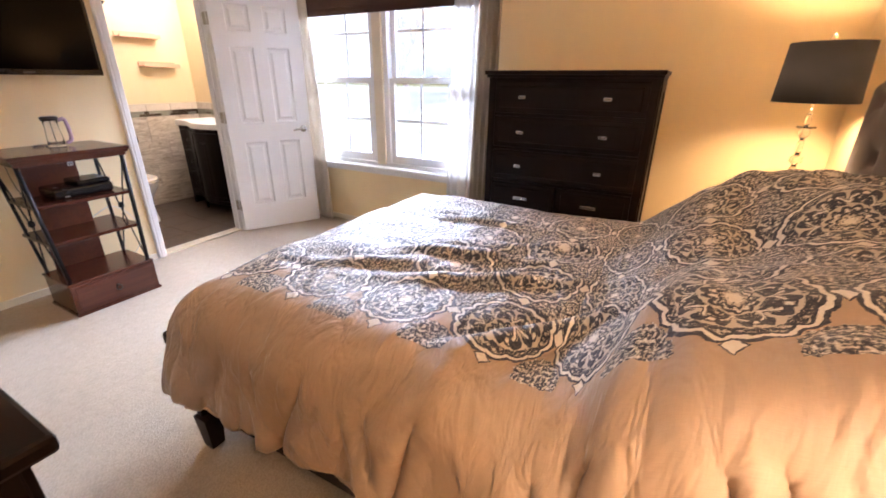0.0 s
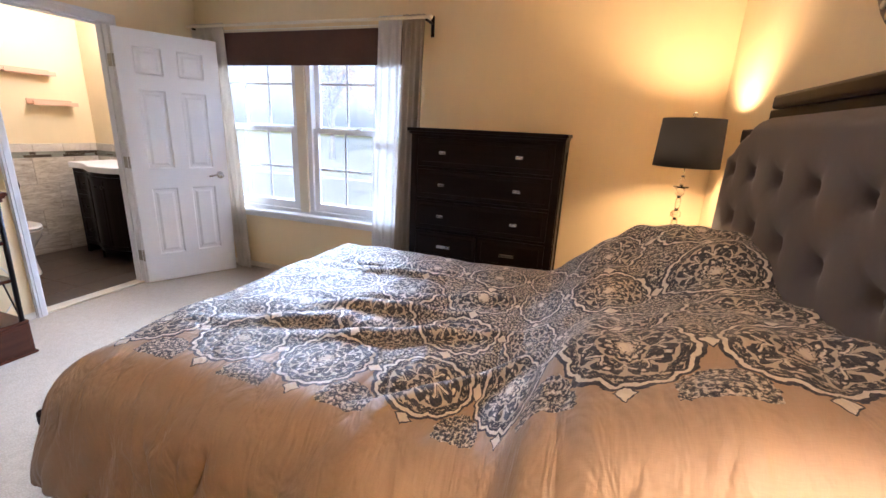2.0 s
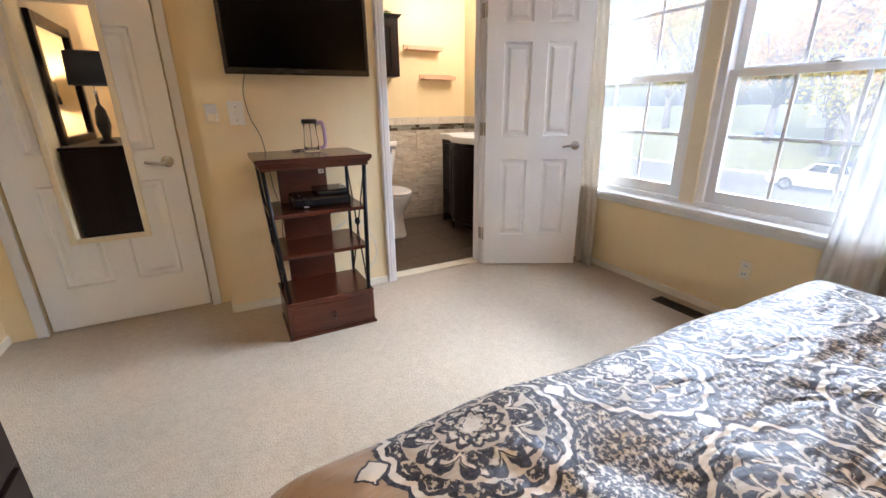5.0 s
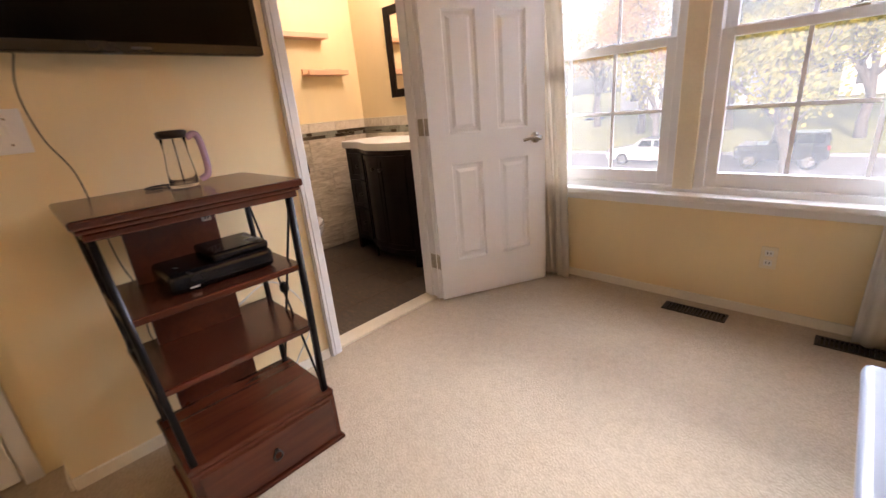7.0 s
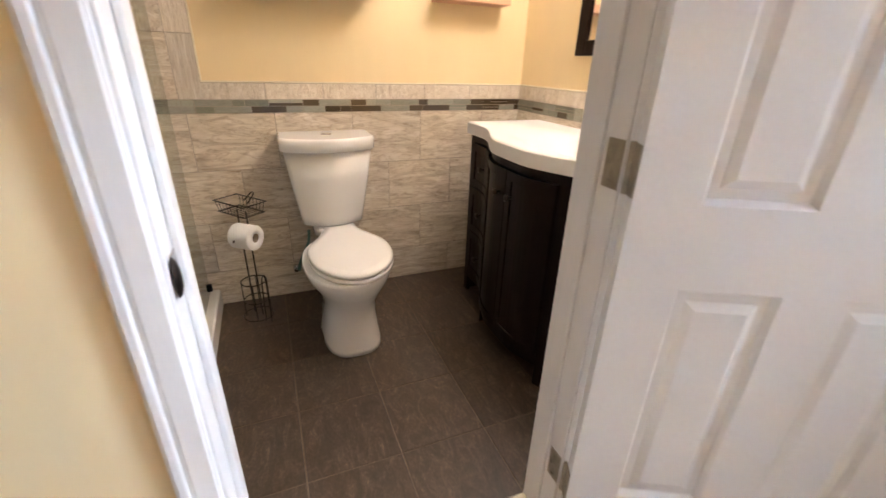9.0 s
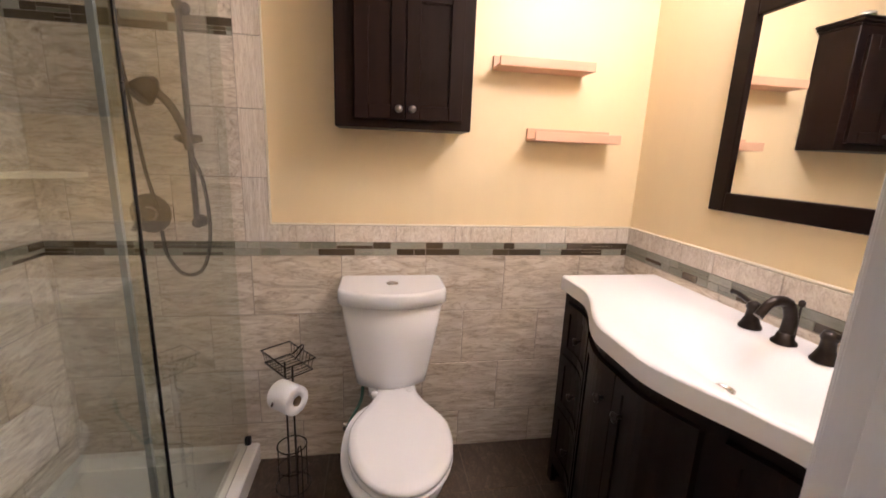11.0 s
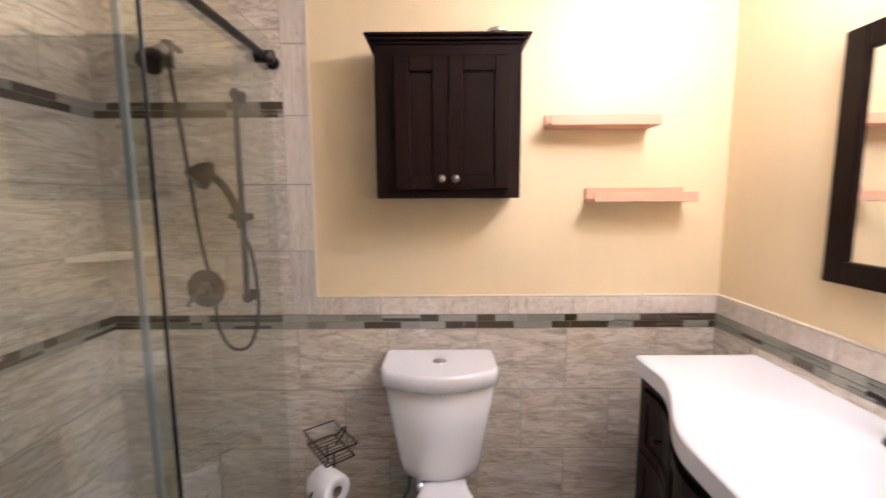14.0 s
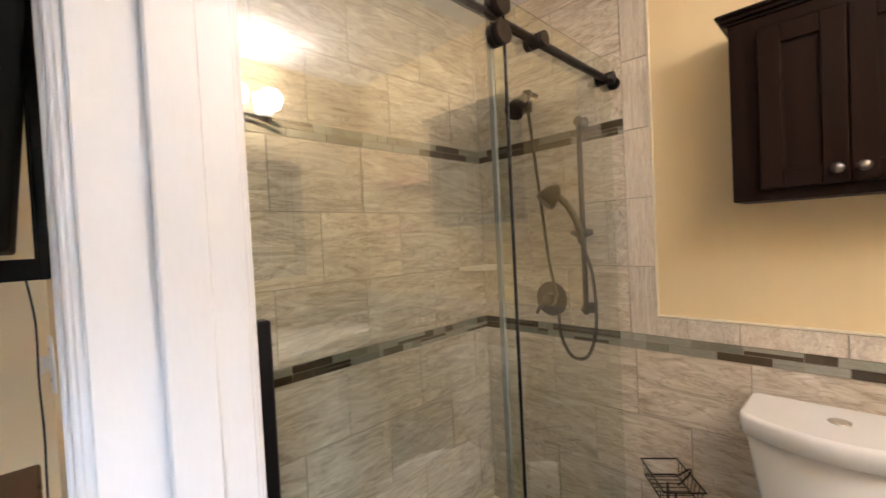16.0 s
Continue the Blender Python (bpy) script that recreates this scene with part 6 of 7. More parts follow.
def vanity_light():
    v = thing("vanity_light", (-4.21, YN, 2.1), "dark bronze arched bar light with three white glass shades", "light")
    xc = -4.235
    part("backplate", boxes((xc - 0.085, xc + 0.085, YN - 0.022, YN, 2.035, 2.205, 0.004)), BLACK_METAL, v)
    for k, dz in ((0, 0.0), (1, 0.03)):
        pts = [(xc + 0.245 * q, YN - 0.15 - 0.012 * k, 2.075 + dz - 0.045 * q * q) for q in [-1 + 2 * i / 18 for i in range(19)]]
        bm = bmnew()
        cols = []
        for x, y, z in pts:
            cols.append([bm.verts.new(c) for c in ((x, y - 0.012, z - 0.006), (x, y + 0.012, z - 0.006), (x, y + 0.012, z + 0.006), (x, y - 0.012, z + 0.006))])
        for a, b in zip(cols, cols[1:]):
            for i in range(4):
                bm.faces.new((a[i], a[(i + 1) % 4], b[(i + 1) % 4], b[i]))
        bm.faces.new(cols[0])
        bm.faces.new(cols[-1][::-1])
        part("arched_bar", bm, BLACK_METAL, v)
    for s in (-1, 1):
        part("arm", tube(bmnew(), [(xc + s * 0.05, YN - 0.02, 2.085), (xc + s * 0.05, YN - 0.15, 2.085)], 0.008, 8), BRONZE, v)
    for x in (-4.405, -4.235, -4.065):
        q = (x - xc) / 0.245
        z = 2.105 - 0.045 * q * q
        part("cup", lathe(bmnew(), [(0.03, 0), (0.034, 0.012), (0.026, 0.024)], (x, YN - 0.155, z), 18), BRONZE, v)
        sh = part("glass_shade", lathe(bmnew(), [(0.036, 0.022), (0.048, 0.05), (0.056, 0.10), (0.060, 0.135), (0.057, 0.135), (0.053, 0.10), (0.045, 0.052), (0.034, 0.026)], (x, YN - 0.155, z), 24), SHADE_GLASS, v, "glowing white glass shade")
        sh.visible_shadow = False


vanity_light()


# ---- wall cabinet and picture ledges ----
def wall_cabinet():
    c = thing("wall_cabinet", (XB, 2.16, 1.475), "dark espresso two-door wall cabinet above the toilet", "cabinet")
    x0, xf, y0, y1, z0, z1 = XB, -4.945, 1.912, 2.407, 1.475, 1.985
    part("body", boxes((x0, xf, y0, y1, z0, z1, 0.003, 1)), ESPRESSO_V, c)
    part("crown", boxes((x0, xf + 0.028, y0 - 0.028, y1 + 0.028, z1 + 0.018, z1 + 0.028, 0.003, 1), (x0, xf + 0.018, y0 - 0.018, y1 + 0.018, z1 + 0.006, z1 + 0.018, 0.004), (x0, xf + 0.008, y0 - 0.008, y1 + 0.008, z1 - 0.004, z1 + 0.006, 0.003, 1)), ESPRESSO, c, "stepped crown moulding")
    ym = (y0 + y1) / 2
    for a, b, ky in ((y0 + 0.068, ym - 0.0015, ym - 0.024), (ym + 0.0015, y1 - 0.040, ym + 0.024)):
        zz0, zz1, w = z0 + 0.030, z1 - 0.042, 0.05
        xd = xf + 0.002
        d = part("door", boxes((xd, xd + 0.018, a, a + w, zz0, zz1), (xd, xd + 0.018, b - w, b, zz0, zz1), (xd, xd + 0.018, a + w, b - w, zz0, zz0 + w), (xd, xd + 0.018, a + w, b - w, zz1 - w, zz1), bevel=0.002, seg=1), ESPRESSO_V, c)
        part("door_panel", boxes((xd + 0.001, xd + 0.009, a + w - 0.002, b - w + 0.002, zz0 + w - 0.002, zz1 - w + 0.002)), ESPRESSO_V, d)
        part("bead", boxes((xd + 0.008, xd + 0.012, a + w, a + w + 0.004, zz0 + w, zz1 - w), (xd + 0.008, xd + 0.012, b - w - 0.004, b - w, zz0 + w, zz1 - w), (xd + 0.008, xd + 0.012, a + w, b - w, zz0 + w, zz0 + w + 0.004), (xd + 0.008, xd + 0.012, a + w, b - w, zz1 - w - 0.004, zz1 - w)), ESPRESSO_V, d)
        bm = lathe(bmnew(), [(0.006, 0), (0.005, 0.010), (0.012, 0.015), (0.014, 0.021), (0.010, 0.027), (0.003, 0.029)], n=16)
        bm.transform(Matrix.Translation((xd + 0.018, ky, zz0 + 0.035)) @ Matrix.Rotation(radians(90), 4, "Y"))
        part("knob", bm, PEWTER, d, "round pewter knob")


wall_cabinet()
tin = thing("candle_tin", (-5.0, 2.33, 2.013), "small round candle tin with a metal lid on the cabinet", "tin")
part("tin_body", lathe(bmnew(), [(0.033, 0), (0.034, 0.004), (0.034, 0.022)], (-5.0, 2.33, 2.013), 24), surf("green_label", (0.42, 0.50, 0.12), 0.4), tin, "green printed side")
part("lid", lathe(bmnew(), [(0.035, 0.020), (0.036, 0.022), (0.036, 0.032), (0.032, 0.034)], (-5.0, 2.33, 2.013), 24), NICKEL, tin, "metal lid")


def ledge(y0, y1, z):
    """Back board, shelf and a lower front lip that overruns the back."""
    l = thing("picture_ledge", (XB, (y0 + y1) / 2, z), "pale beech picture ledge shelf, empty", "shelf", "picture ledges")
    part("back_board", boxes((XB, XB + 0.012, y0, y1, z - 0.012, z + 0.042, 0.0015, 1)), BEECH, l)
    part("shelf_board", boxes((XB + 0.012, XB + 0.10, y0, y1, z - 0.012, z + 0.0, 0.0015, 1)), BEECH, l)
    part("front_lip", boxes((XB + 0.10, XB + 0.112, y0, y1, z - 0.012, z + 0.024, 0.0015, 1)), BEECH, l)


ledge(2.525, 2.92, 1.743)
ledge(2.69, 3.065, 1.470)


# ---- shower ----
pan = thing("shower_pan", (-4.36, 1.17, 0), "white acrylic shower pan with a low front curb", "shower pan")
x0, x1, y0, y1 = XB + 0.012, XI - 0.012, YSH + 0.012, 1.545
ACRYL = surf("white_acrylic", (0.82, 0.81, 0.76), 0.22, vary=0.02)
bm = bmnew()
rows = []
for ix, zz in ((0.0, 0.0), (0.0, 0.085), (0.006, 0.092), (0.06, 0.092), (0.085, 0.05), (0.5, 0.03)):
    if ix < 0.4:
        rows.append([bm.verts.new(c) for c in ((x0 + ix * 0.6, y0 + ix * 0.6, zz), (x1 - ix * 0.6, y0 + ix * 0.6, zz), (x1 - ix * 0.6, y1 - ix * 1.3, zz), (x0 + ix * 0.6, y1 - ix * 1.3, zz))])
    else:
        rows.append([bm.verts.new((-4.83 + a, 1.2 + b, zz)) for a, b in ((-0.06, -0.06), (0.06, -0.06), (0.06, 0.06), (-0.06, 0.06))])
for a, b in zip(rows, rows[1:]):
    for k in range(4):
        bm.faces.new((a[k], a[(k + 1) % 4], b[(k + 1) % 4], b[k]))
bm.faces.new(rows[-1])
part("pan_body", bm, ACRYL, pan)
dr = part("drain", lathe(bmnew(), [(0.055, 0), (0.055, 0.006), (0.045, 0.008)], (-4.83, 1.2, 0.030), 28), BRONZE, pan, "round dark bronze drain")

enc = thing("shower_enclosure", (-4.36, 1.50, 0.09), "frameless sliding glass shower enclosure with bronze rail", "shower door")
YF, YD = 1.492, 1.518
SHG = SHOWER_GLASS
p = part("fixed_glass_panel", boxes((XB + 0.012, -4.362, YF, YF + 0.008, 0.094, 2.062)), SHG, enc, "fixed clear glass panel")
p.visible_shadow = False
q = part("sliding_glass_door", boxes((-4.385, XI - 0.03, YD, YD + 0.008, 0.10, 2.062)), SHG, enc, "sliding clear glass door")
q.visible_shadow = False
part("edge_seal", boxes((-4.391, -4.384, YD - 0.003, YD + 0.011, 0.10, 2.06, 0.002, 1)), BLACK_PLASTIC, q, "black rubber seal on the glass edge")
part("edge_seal", boxes((-4.362, -4.352, YF - 0.003, YF + 0.011, 0.094, 2.062), (-4.392, -4.385, YD - 0.002, YD + 0.010, 0.10, 2.062)), surf("vinyl_seal", (0.50, 0.53, 0.53), 0.2, vary=0.05, Transmission_Weight=0.35), enc, "grey translucent edge seal")
part("rail", tube(bmnew(), [(XB + 0.014, YD - 0.004, 1.975), (XI - 0.012, YD - 0.004, 1.975)], 0.013, 14), BRONZE, enc, "round dark bronze rail")
for x in (XB + 0.02, XI - 0.02):
    part("rail_end", tube(bmnew(), [(x - 0.012, YD - 0.004, 1.975), (x + 0.012, YD - 0.004, 1.975)], 0.024, 16), BRONZE, enc)
for x in (-5.03, -4.56):
    part("rail_clamp", tube(bmnew(), [(x, YF - 0.016, 1.975), (x, YD + 0.028, 1.975)], 0.021, 16), BRONZE, enc)
for x in (-4.36, -3.80):
    for z in (2.004, 1.93):
        part("roller", tube(bmnew(), [(x, YD - 0.014, z), (x, YD + 0.03, z)], 0.030, 20), BRONZE, enc, "dark roller wheel")
hd = part("pull_handle", boxes((-3.715, -3.690, 1.56, 1.585, 0.90, 1.312, 0.003, 1)), BLACK_METAL, enc, "long black square pull handle")
part("standoff", boxes((-3.712, -3.694, YD, 1.56, 0.95, 0.968), (-3.712, -3.694, YD, 1.56, 1.235, 1.253)), BLACK_METAL, hd)
part("floor_guide", boxes((-4.40, -4.36, YF - 0.012, YD + 0.02, 0.093, 0.115, 0.003, 1)), BLACK_METAL, enc)
part("wall_clamp", boxes((XB + 0.014, XB + 0.035, YF - 0.012, YF + 0.02, 0.093, 0.13, 0.003, 1)), BLACK_METAL, enc)

sb = thing("shower_bar", (XB, 1.378, 1.09), "dark bronze slide bar with a hand shower and hose", "shower")
part("bar", tube(bmnew(), [(XB + 0.055, 1.378, 1.08), (XB + 0.055, 1.378, 1.875)], 0.011, 12), BRONZE, sb)
for z in (1.10, 1.855):
    part("bracket", tube(bmnew(), [(XB, 1.378, z), (XB + 0.012, 1.378, z), (XB + 0.02, 1.378, z), (XB + 0.065, 1.378, z)], [0.026, 0.026, 0.013, 0.017], 14), BRONZE, sb)
part("slider", tube(bmnew(), [(XB + 0.055, 1.335, 1.412), (XB + 0.075, 1.378, 1.405), (XB + 0.055, 1.42, 1.412)], [0.012, 0.022, 0.012], 12), BRONZE, sb)
hsw = part("hand_shower", tube(bmnew(), curve([(XB + 0.085, 1.385, 1.37), (XB + 0.09, 1.375, 1.44), (XB + 0.11, 1.345, 1.52), (XB + 0.14, 1.30, 1.575)]), 0.014, 12), BRONZE, sb)
part("spray_head", tube(bmnew(), [(XB + 0.115, 1.31, 1.60), (XB + 0.13, 1.297, 1.578), (XB + 0.155, 1.275, 1.545), (XB + 0.16, 1.27, 1.538)], [0.014, 0.035, 0.046, 0.040], 20), BRONZE, hsw, "dark round spray head")
part("hose", tube(bmnew(), curve([(XB + 0.085, 1.385, 1.37), (XB + 0.09, 1.425, 1.25), (XB + 0.08, 1.43, 1.06), (XB + 0.07, 1.39, 0.92), (XB + 0.07, 1.32, 0.90), (XB + 0.05, 1.26, 0.97), (XB + 0.03, 1.24, 1.06)], 10), 0.007, 8), BRONZE, sb, "curved metal hose")
sh = thing("overhead_shower", (XB, 1.165, 2.0), "dark bronze shower arm with head and hanging hose", "shower head")
part("flange", tube(bmnew(), [(XB, 1.165, 2.02), (XB + 0.012, 1.165, 2.02)], [0.03, 0.022], 16), BRONZE, sh)
part("arm", tube(bmnew(), curve([(XB + 0.005, 1.165, 2.02), (XB + 0.07, 1.165, 2.02), (XB + 0.13, 1.165, 1.985)]), 0.011, 10), BRONZE, sh)
part("head", tube(bmnew(), [(XB + 0.11, 1.165, 1.998), (XB + 0.15, 1.165, 1.965), (XB + 0.19, 1.165, 1.925), (XB + 0.195, 1.165, 1.918)], [0.018, 0.026, 0.044, 0.040], 22), BRONZE, sh, "dark flared shower head")
part("diverter", tube(bmnew(), [(XB + 0.085, 1.165, 2.03), (XB + 0.085, 1.165, 1.94)], 0.019, 12), BRONZE, sh)
part("hose", tube(bmnew(), curve([(XB + 0.085, 1.165, 1.95), (XB + 0.09, 1.185, 1.80), (XB + 0.07, 1.20, 1.55), (XB + 0.05, 1.215, 1.30), (XB + 0.03, 1.235, 1.14)], 10), 0.007, 8), BRONZE, sh, "hanging metal hose")
vl = thing("shower_valve", (XB, 1.198, 1.125), "round dark bronze shower valve with lever", "valve")
part("plate", tube(bmnew(), [(XB, 1.198, 1.125), (XB + 0.008, 1.198, 1.125), (XB + 0.014, 1.198, 1.125)], [0.104, 0.104, 0.07], 32), BRONZE, vl)
part("knob", tube(bmnew(), [(XB + 0.012, 1.198, 1.125), (XB + 0.05, 1.198, 1.125), (XB + 0.056, 1.198, 1.125)], [0.028, 0.024, 0.012], 20), BRONZE, vl)
part("lever", tube(bmnew(), curve([(XB + 0.045, 1.198, 1.125), (XB + 0.055, 1.17, 1.10), (XB + 0.06, 1.15, 1.065)]), 0.008, 8), BRONZE, vl)
bm = bmnew()
n = 12
ra = [(XB + 0.01 + 0.185 * math.sin(math.pi / 2 * k / n), YSH + 0.01 + 0.185 * math.cos(math.pi / 2 * k / n)) for k in range(n + 1)]
lo = [bm.verts.new((x, y, 1.258)) for x, y in [(XB + 0.008, YSH + 0.008)] + ra]
hi = [bm.verts.new((x, y, 1.275)) for x, y in [(XB + 0.008, YSH + 0.008)] + ra]
bm.faces.new(lo)
bm.faces.new(hi[::-1])
for k in range(len(lo)):
    bm.faces.new((lo[k], lo[(k + 1) % len(lo)], hi[(k + 1) % len(lo)], hi[k]))
solid("corner_shelf", bm, surf("shelf_stone", (0.72, 0.66, 0.54), 0.4, vary=0.08), "quarter-round stone corner shelf in the shower", "shelf", at=(XB + 0.08, YSH + 0.08, 1.258))

# ---- outside ----
GZ = -2.95
GRASS = surf("autumn_lawn", (0.27, 0.27, 0.09), 0.95, vary=0.4, scale=0.9, grain=14, bump=0.5, depth=0.03)
ASPHALT = surf("old_asphalt", (0.24, 0.22, 0.21), 0.9, vary=0.15, scale=1.5, grain=40, bump=0.3, depth=0.006)
KERB = surf("kerb_concrete", (0.42, 0.40, 0.37), 0.85, vary=0.12)
BARK = surf("grey_bark", (0.16, 0.135, 0.12), 0.95, vary=0.4, scale=10, grain=60, bump=0.8, depth=0.02, stretch=(3, 3, 0.6))
bm = bmnew()
rows = []
for i in range(41):
    x = -300 + 15 * i
    r = []
    for y in (3.5, 12, 19.7, 30.2, 36, 45, 70, 120, 300, 1200):
        z = GZ - 0.02 + (0 if y < 31 else min(2.2, (y - 30.2) * 0.075)) + (0 if y < 31 else 0.15 * fold(x * 0.06, y * 0.05))
        r.append(bm.verts.new((x, y, z)))
    rows.append(r)
for a, b in zip(rows, rows[1:]):
    for k in range(len(a) - 1):
        bm.faces.new((a[k], b[k], b[k + 1], a[k + 1])).smooth = True
solid("ground", bm, GRASS, "leaf-strewn autumn lawn rising behind the street", "lawn", kind="structure")
solid("road", boxes((-120, 120, 20.0, 30.0, GZ - 0.1, GZ)), ASPHALT, "pale grey asphalt street", "road", kind="structure")
solid("kerb", boxes((-120, 120, 30.0, 30.25, GZ - 0.1, GZ + 0.13, 0.02, 1)), KERB, "concrete kerb along the street", "kerb", kind="structure")
solid("kerb", boxes((-120, 120, 19.75, 20.0, GZ - 0.1, GZ + 0.13, 0.02, 1)), KERB, "concrete kerb along the street", "kerb", kind="structure")


def leaf_mat(name, a, b):
    t = Tree(name)
    n = t.t.nodes.new("ShaderNodeNewGeometry")
    return t.done(t.ramp(n.outputs["Random Per Island"], (0.0, a), (1.0, b)), 0.7, 0.0)


def tree(x, y, h, mat, leaves, spread, label, seed, lean=0.0, size=0.13, low=0.35):
    rnd = random.Random(seed)
    gz = GZ + (0 if y < 31 else min(2.2, (y - 30.2) * 0.075)) - 0.15
    t = thing("tree", (x, y, gz), label, "tree", "trees across the street")
    bm = bmnew()
    tips = []

    def limb(p, d, ln, r, depth):
        pts, q = [p], p.copy()
        for k in range(4):
            d = (d + Vector((rnd.uniform(-0.18, 0.18), rnd.uniform(-0.18, 0.18), rnd.uniform(-0.05, 0.12)))).normalized()
            q = q + d * ln / 4
            pts.append(q.copy())
        tube(bm, pts, [r * (1 - 0.13 * k) for k in range(5)], 6 if depth else 9)
        if depth >= 3:
            tips.extend(pts[2:])
            return
        tips.extend(pts[3:] if depth >= 2 else [])
        for k in range(3 if depth else 5):
            at = pts[rnd.randint(2, 4)]
            e = (d + Vector((rnd.uniform(-1, 1), rnd.uniform(-1, 1), rnd.uniform(-0.2, 0.7))) * spread).normalized()
            limb(at, e, ln * rnd.uniform(0.55, 0.75), r * 0.5, depth + 1)

    limb(Vector((x, y, gz)), Vector((lean, 0, 1)).normalized(), h * 0.42, h * 0.028, 0)
    part("trunk", bm, BARK, t, "grey-brown trunk and limbs")
    if leaves:
        bm = bmnew()
        for k in range(int(leaves * 5)):
            c = rnd.choice(tips) + Vector((rnd.gauss(0, 1), rnd.gauss(0, 1), rnd.gauss(0, 1))) * h * 0.045
            u = Vector((rnd.gauss(0, 1), rnd.gauss(0, 1), rnd.gauss(0, 1))).normalized()
            w = u.orthogonal().normalized() * size * rnd.uniform(0.5, 1.1)
            u = u * size * rnd.uniform(0.4, 0.8)
            vs = [bm.verts.new(c + s) for s in (u, w, -u, -w)]
            bm.faces.new(vs)
        part("crown", bm, mat, t)


L_YEL = leaf_mat("leaves_yellow", (0.48, 0.39, 0.09), (0.24, 0.27, 0.08))
L_ORA = leaf_mat("leaves_orange", (0.50, 0.22, 0.06), (0.48, 0.34, 0.10))
L_GRN = leaf_mat("leaves_green", (0.10, 0.13, 0.08), (0.17, 0.19, 0.10))
tree(-5.4, 33.5, 10, L_YEL, 1500, 0.9, "autumn tree with thin yellow-green leaves", 3, 0.1)
tree(-1.8, 35.0, 11, L_YEL, 1800, 0.9, "autumn tree with yellowing leaves", 5, -0.1)
tree(-9.0, 39.0, 12, L_GRN, 2600, 0.8, "dense dark green tree", 8, 0.0, 0.17)
tree(-15.0, 38.0, 12, L_ORA, 1500, 0.9, "autumn tree with orange leaves", 12, 0.05)
tree(-20.5, 42.0, 14, L_ORA, 1600, 0.8, "autumn tree with orange leaves", 14)
tree(-27.0, 40.0, 13, L_YEL, 900, 0.9, "half-bare autumn tree with yellow leaves", 17)
tree(3.0, 38.0, 12, L_YEL, 1500, 0.9, "autumn tree with yellowing leaves", 21)
tree(-12.2, 33.0, 9, L_YEL, 260, 1.0, "nearly bare street tree", 25)
tree(-36.0, 50.0, 16, L_ORA, 1400, 0.8, "autumn tree with orange leaves", 29, 0, 0.2)
tree(-3.6, 21.5, 7.5, L_YEL, 330, 0.7, "many-stemmed tree with sparse yellow leaves by the kerb", 31, 0.05)


def house(x, y, w, d, h, c, label):
    gz = GZ + min(2.2, (y - 30.2) * 0.075) - 0.3
    b = thing("house", (x, y, gz), label, "house", "houses across the street")
    part("wall", boxes((x, x + w, y, y + d, gz, gz + h)), surf("siding", c, 0.7, vary=0.06, stretch=(0.2, 0.2, 8)), b)
    bm = bmnew()
    v = [bm.verts.new(p) for p in ((x - 0.5, y - 0.5, gz + h), (x + w + 0.5, y - 0.5, gz + h), (x + w + 0.5, y + d + 0.5, gz + h), (x - 0.5, y + d + 0.5, gz + h), (x - 0.5, y + d / 2, gz + h + 2.6), (x + w + 0.5, y + d / 2, gz + h + 2.6))]
    for f in ((0, 1, 5, 4), (2, 3, 4, 5), (0, 4, 3), (1, 2, 5), (0, 3, 2, 1)):
        bm.faces.new([v[k] for k in f])
    part("roof", bm, surf("roof_shingle", (0.10, 0.09, 0.09), 0.9, vary=0.2), b)
    for k in range(4):
        for zz in (0.9, 3.6):
            xx = x + w * (k + 0.5) / 4
            wn = part("window", boxes((xx - 0.55, xx + 0.55, y - 0.06, y + 0.02, gz + zz, gz + zz + 1.5)), VINYL, b)
            part("pane", boxes((xx - 0.45, xx + 0.45, y - 0.08, y - 0.055, gz + zz + 0.1, gz + zz + 1.4)), GREY_PLASTIC, wn)


house(-24, 56, 13, 9, 5.6, (0.55, 0.57, 0.60), "pale grey sided house with a dark roof")
house(-4, 58, 12, 9, 5.6, (0.62, 0.60, 0.56), "cream sided house with a dark roof")


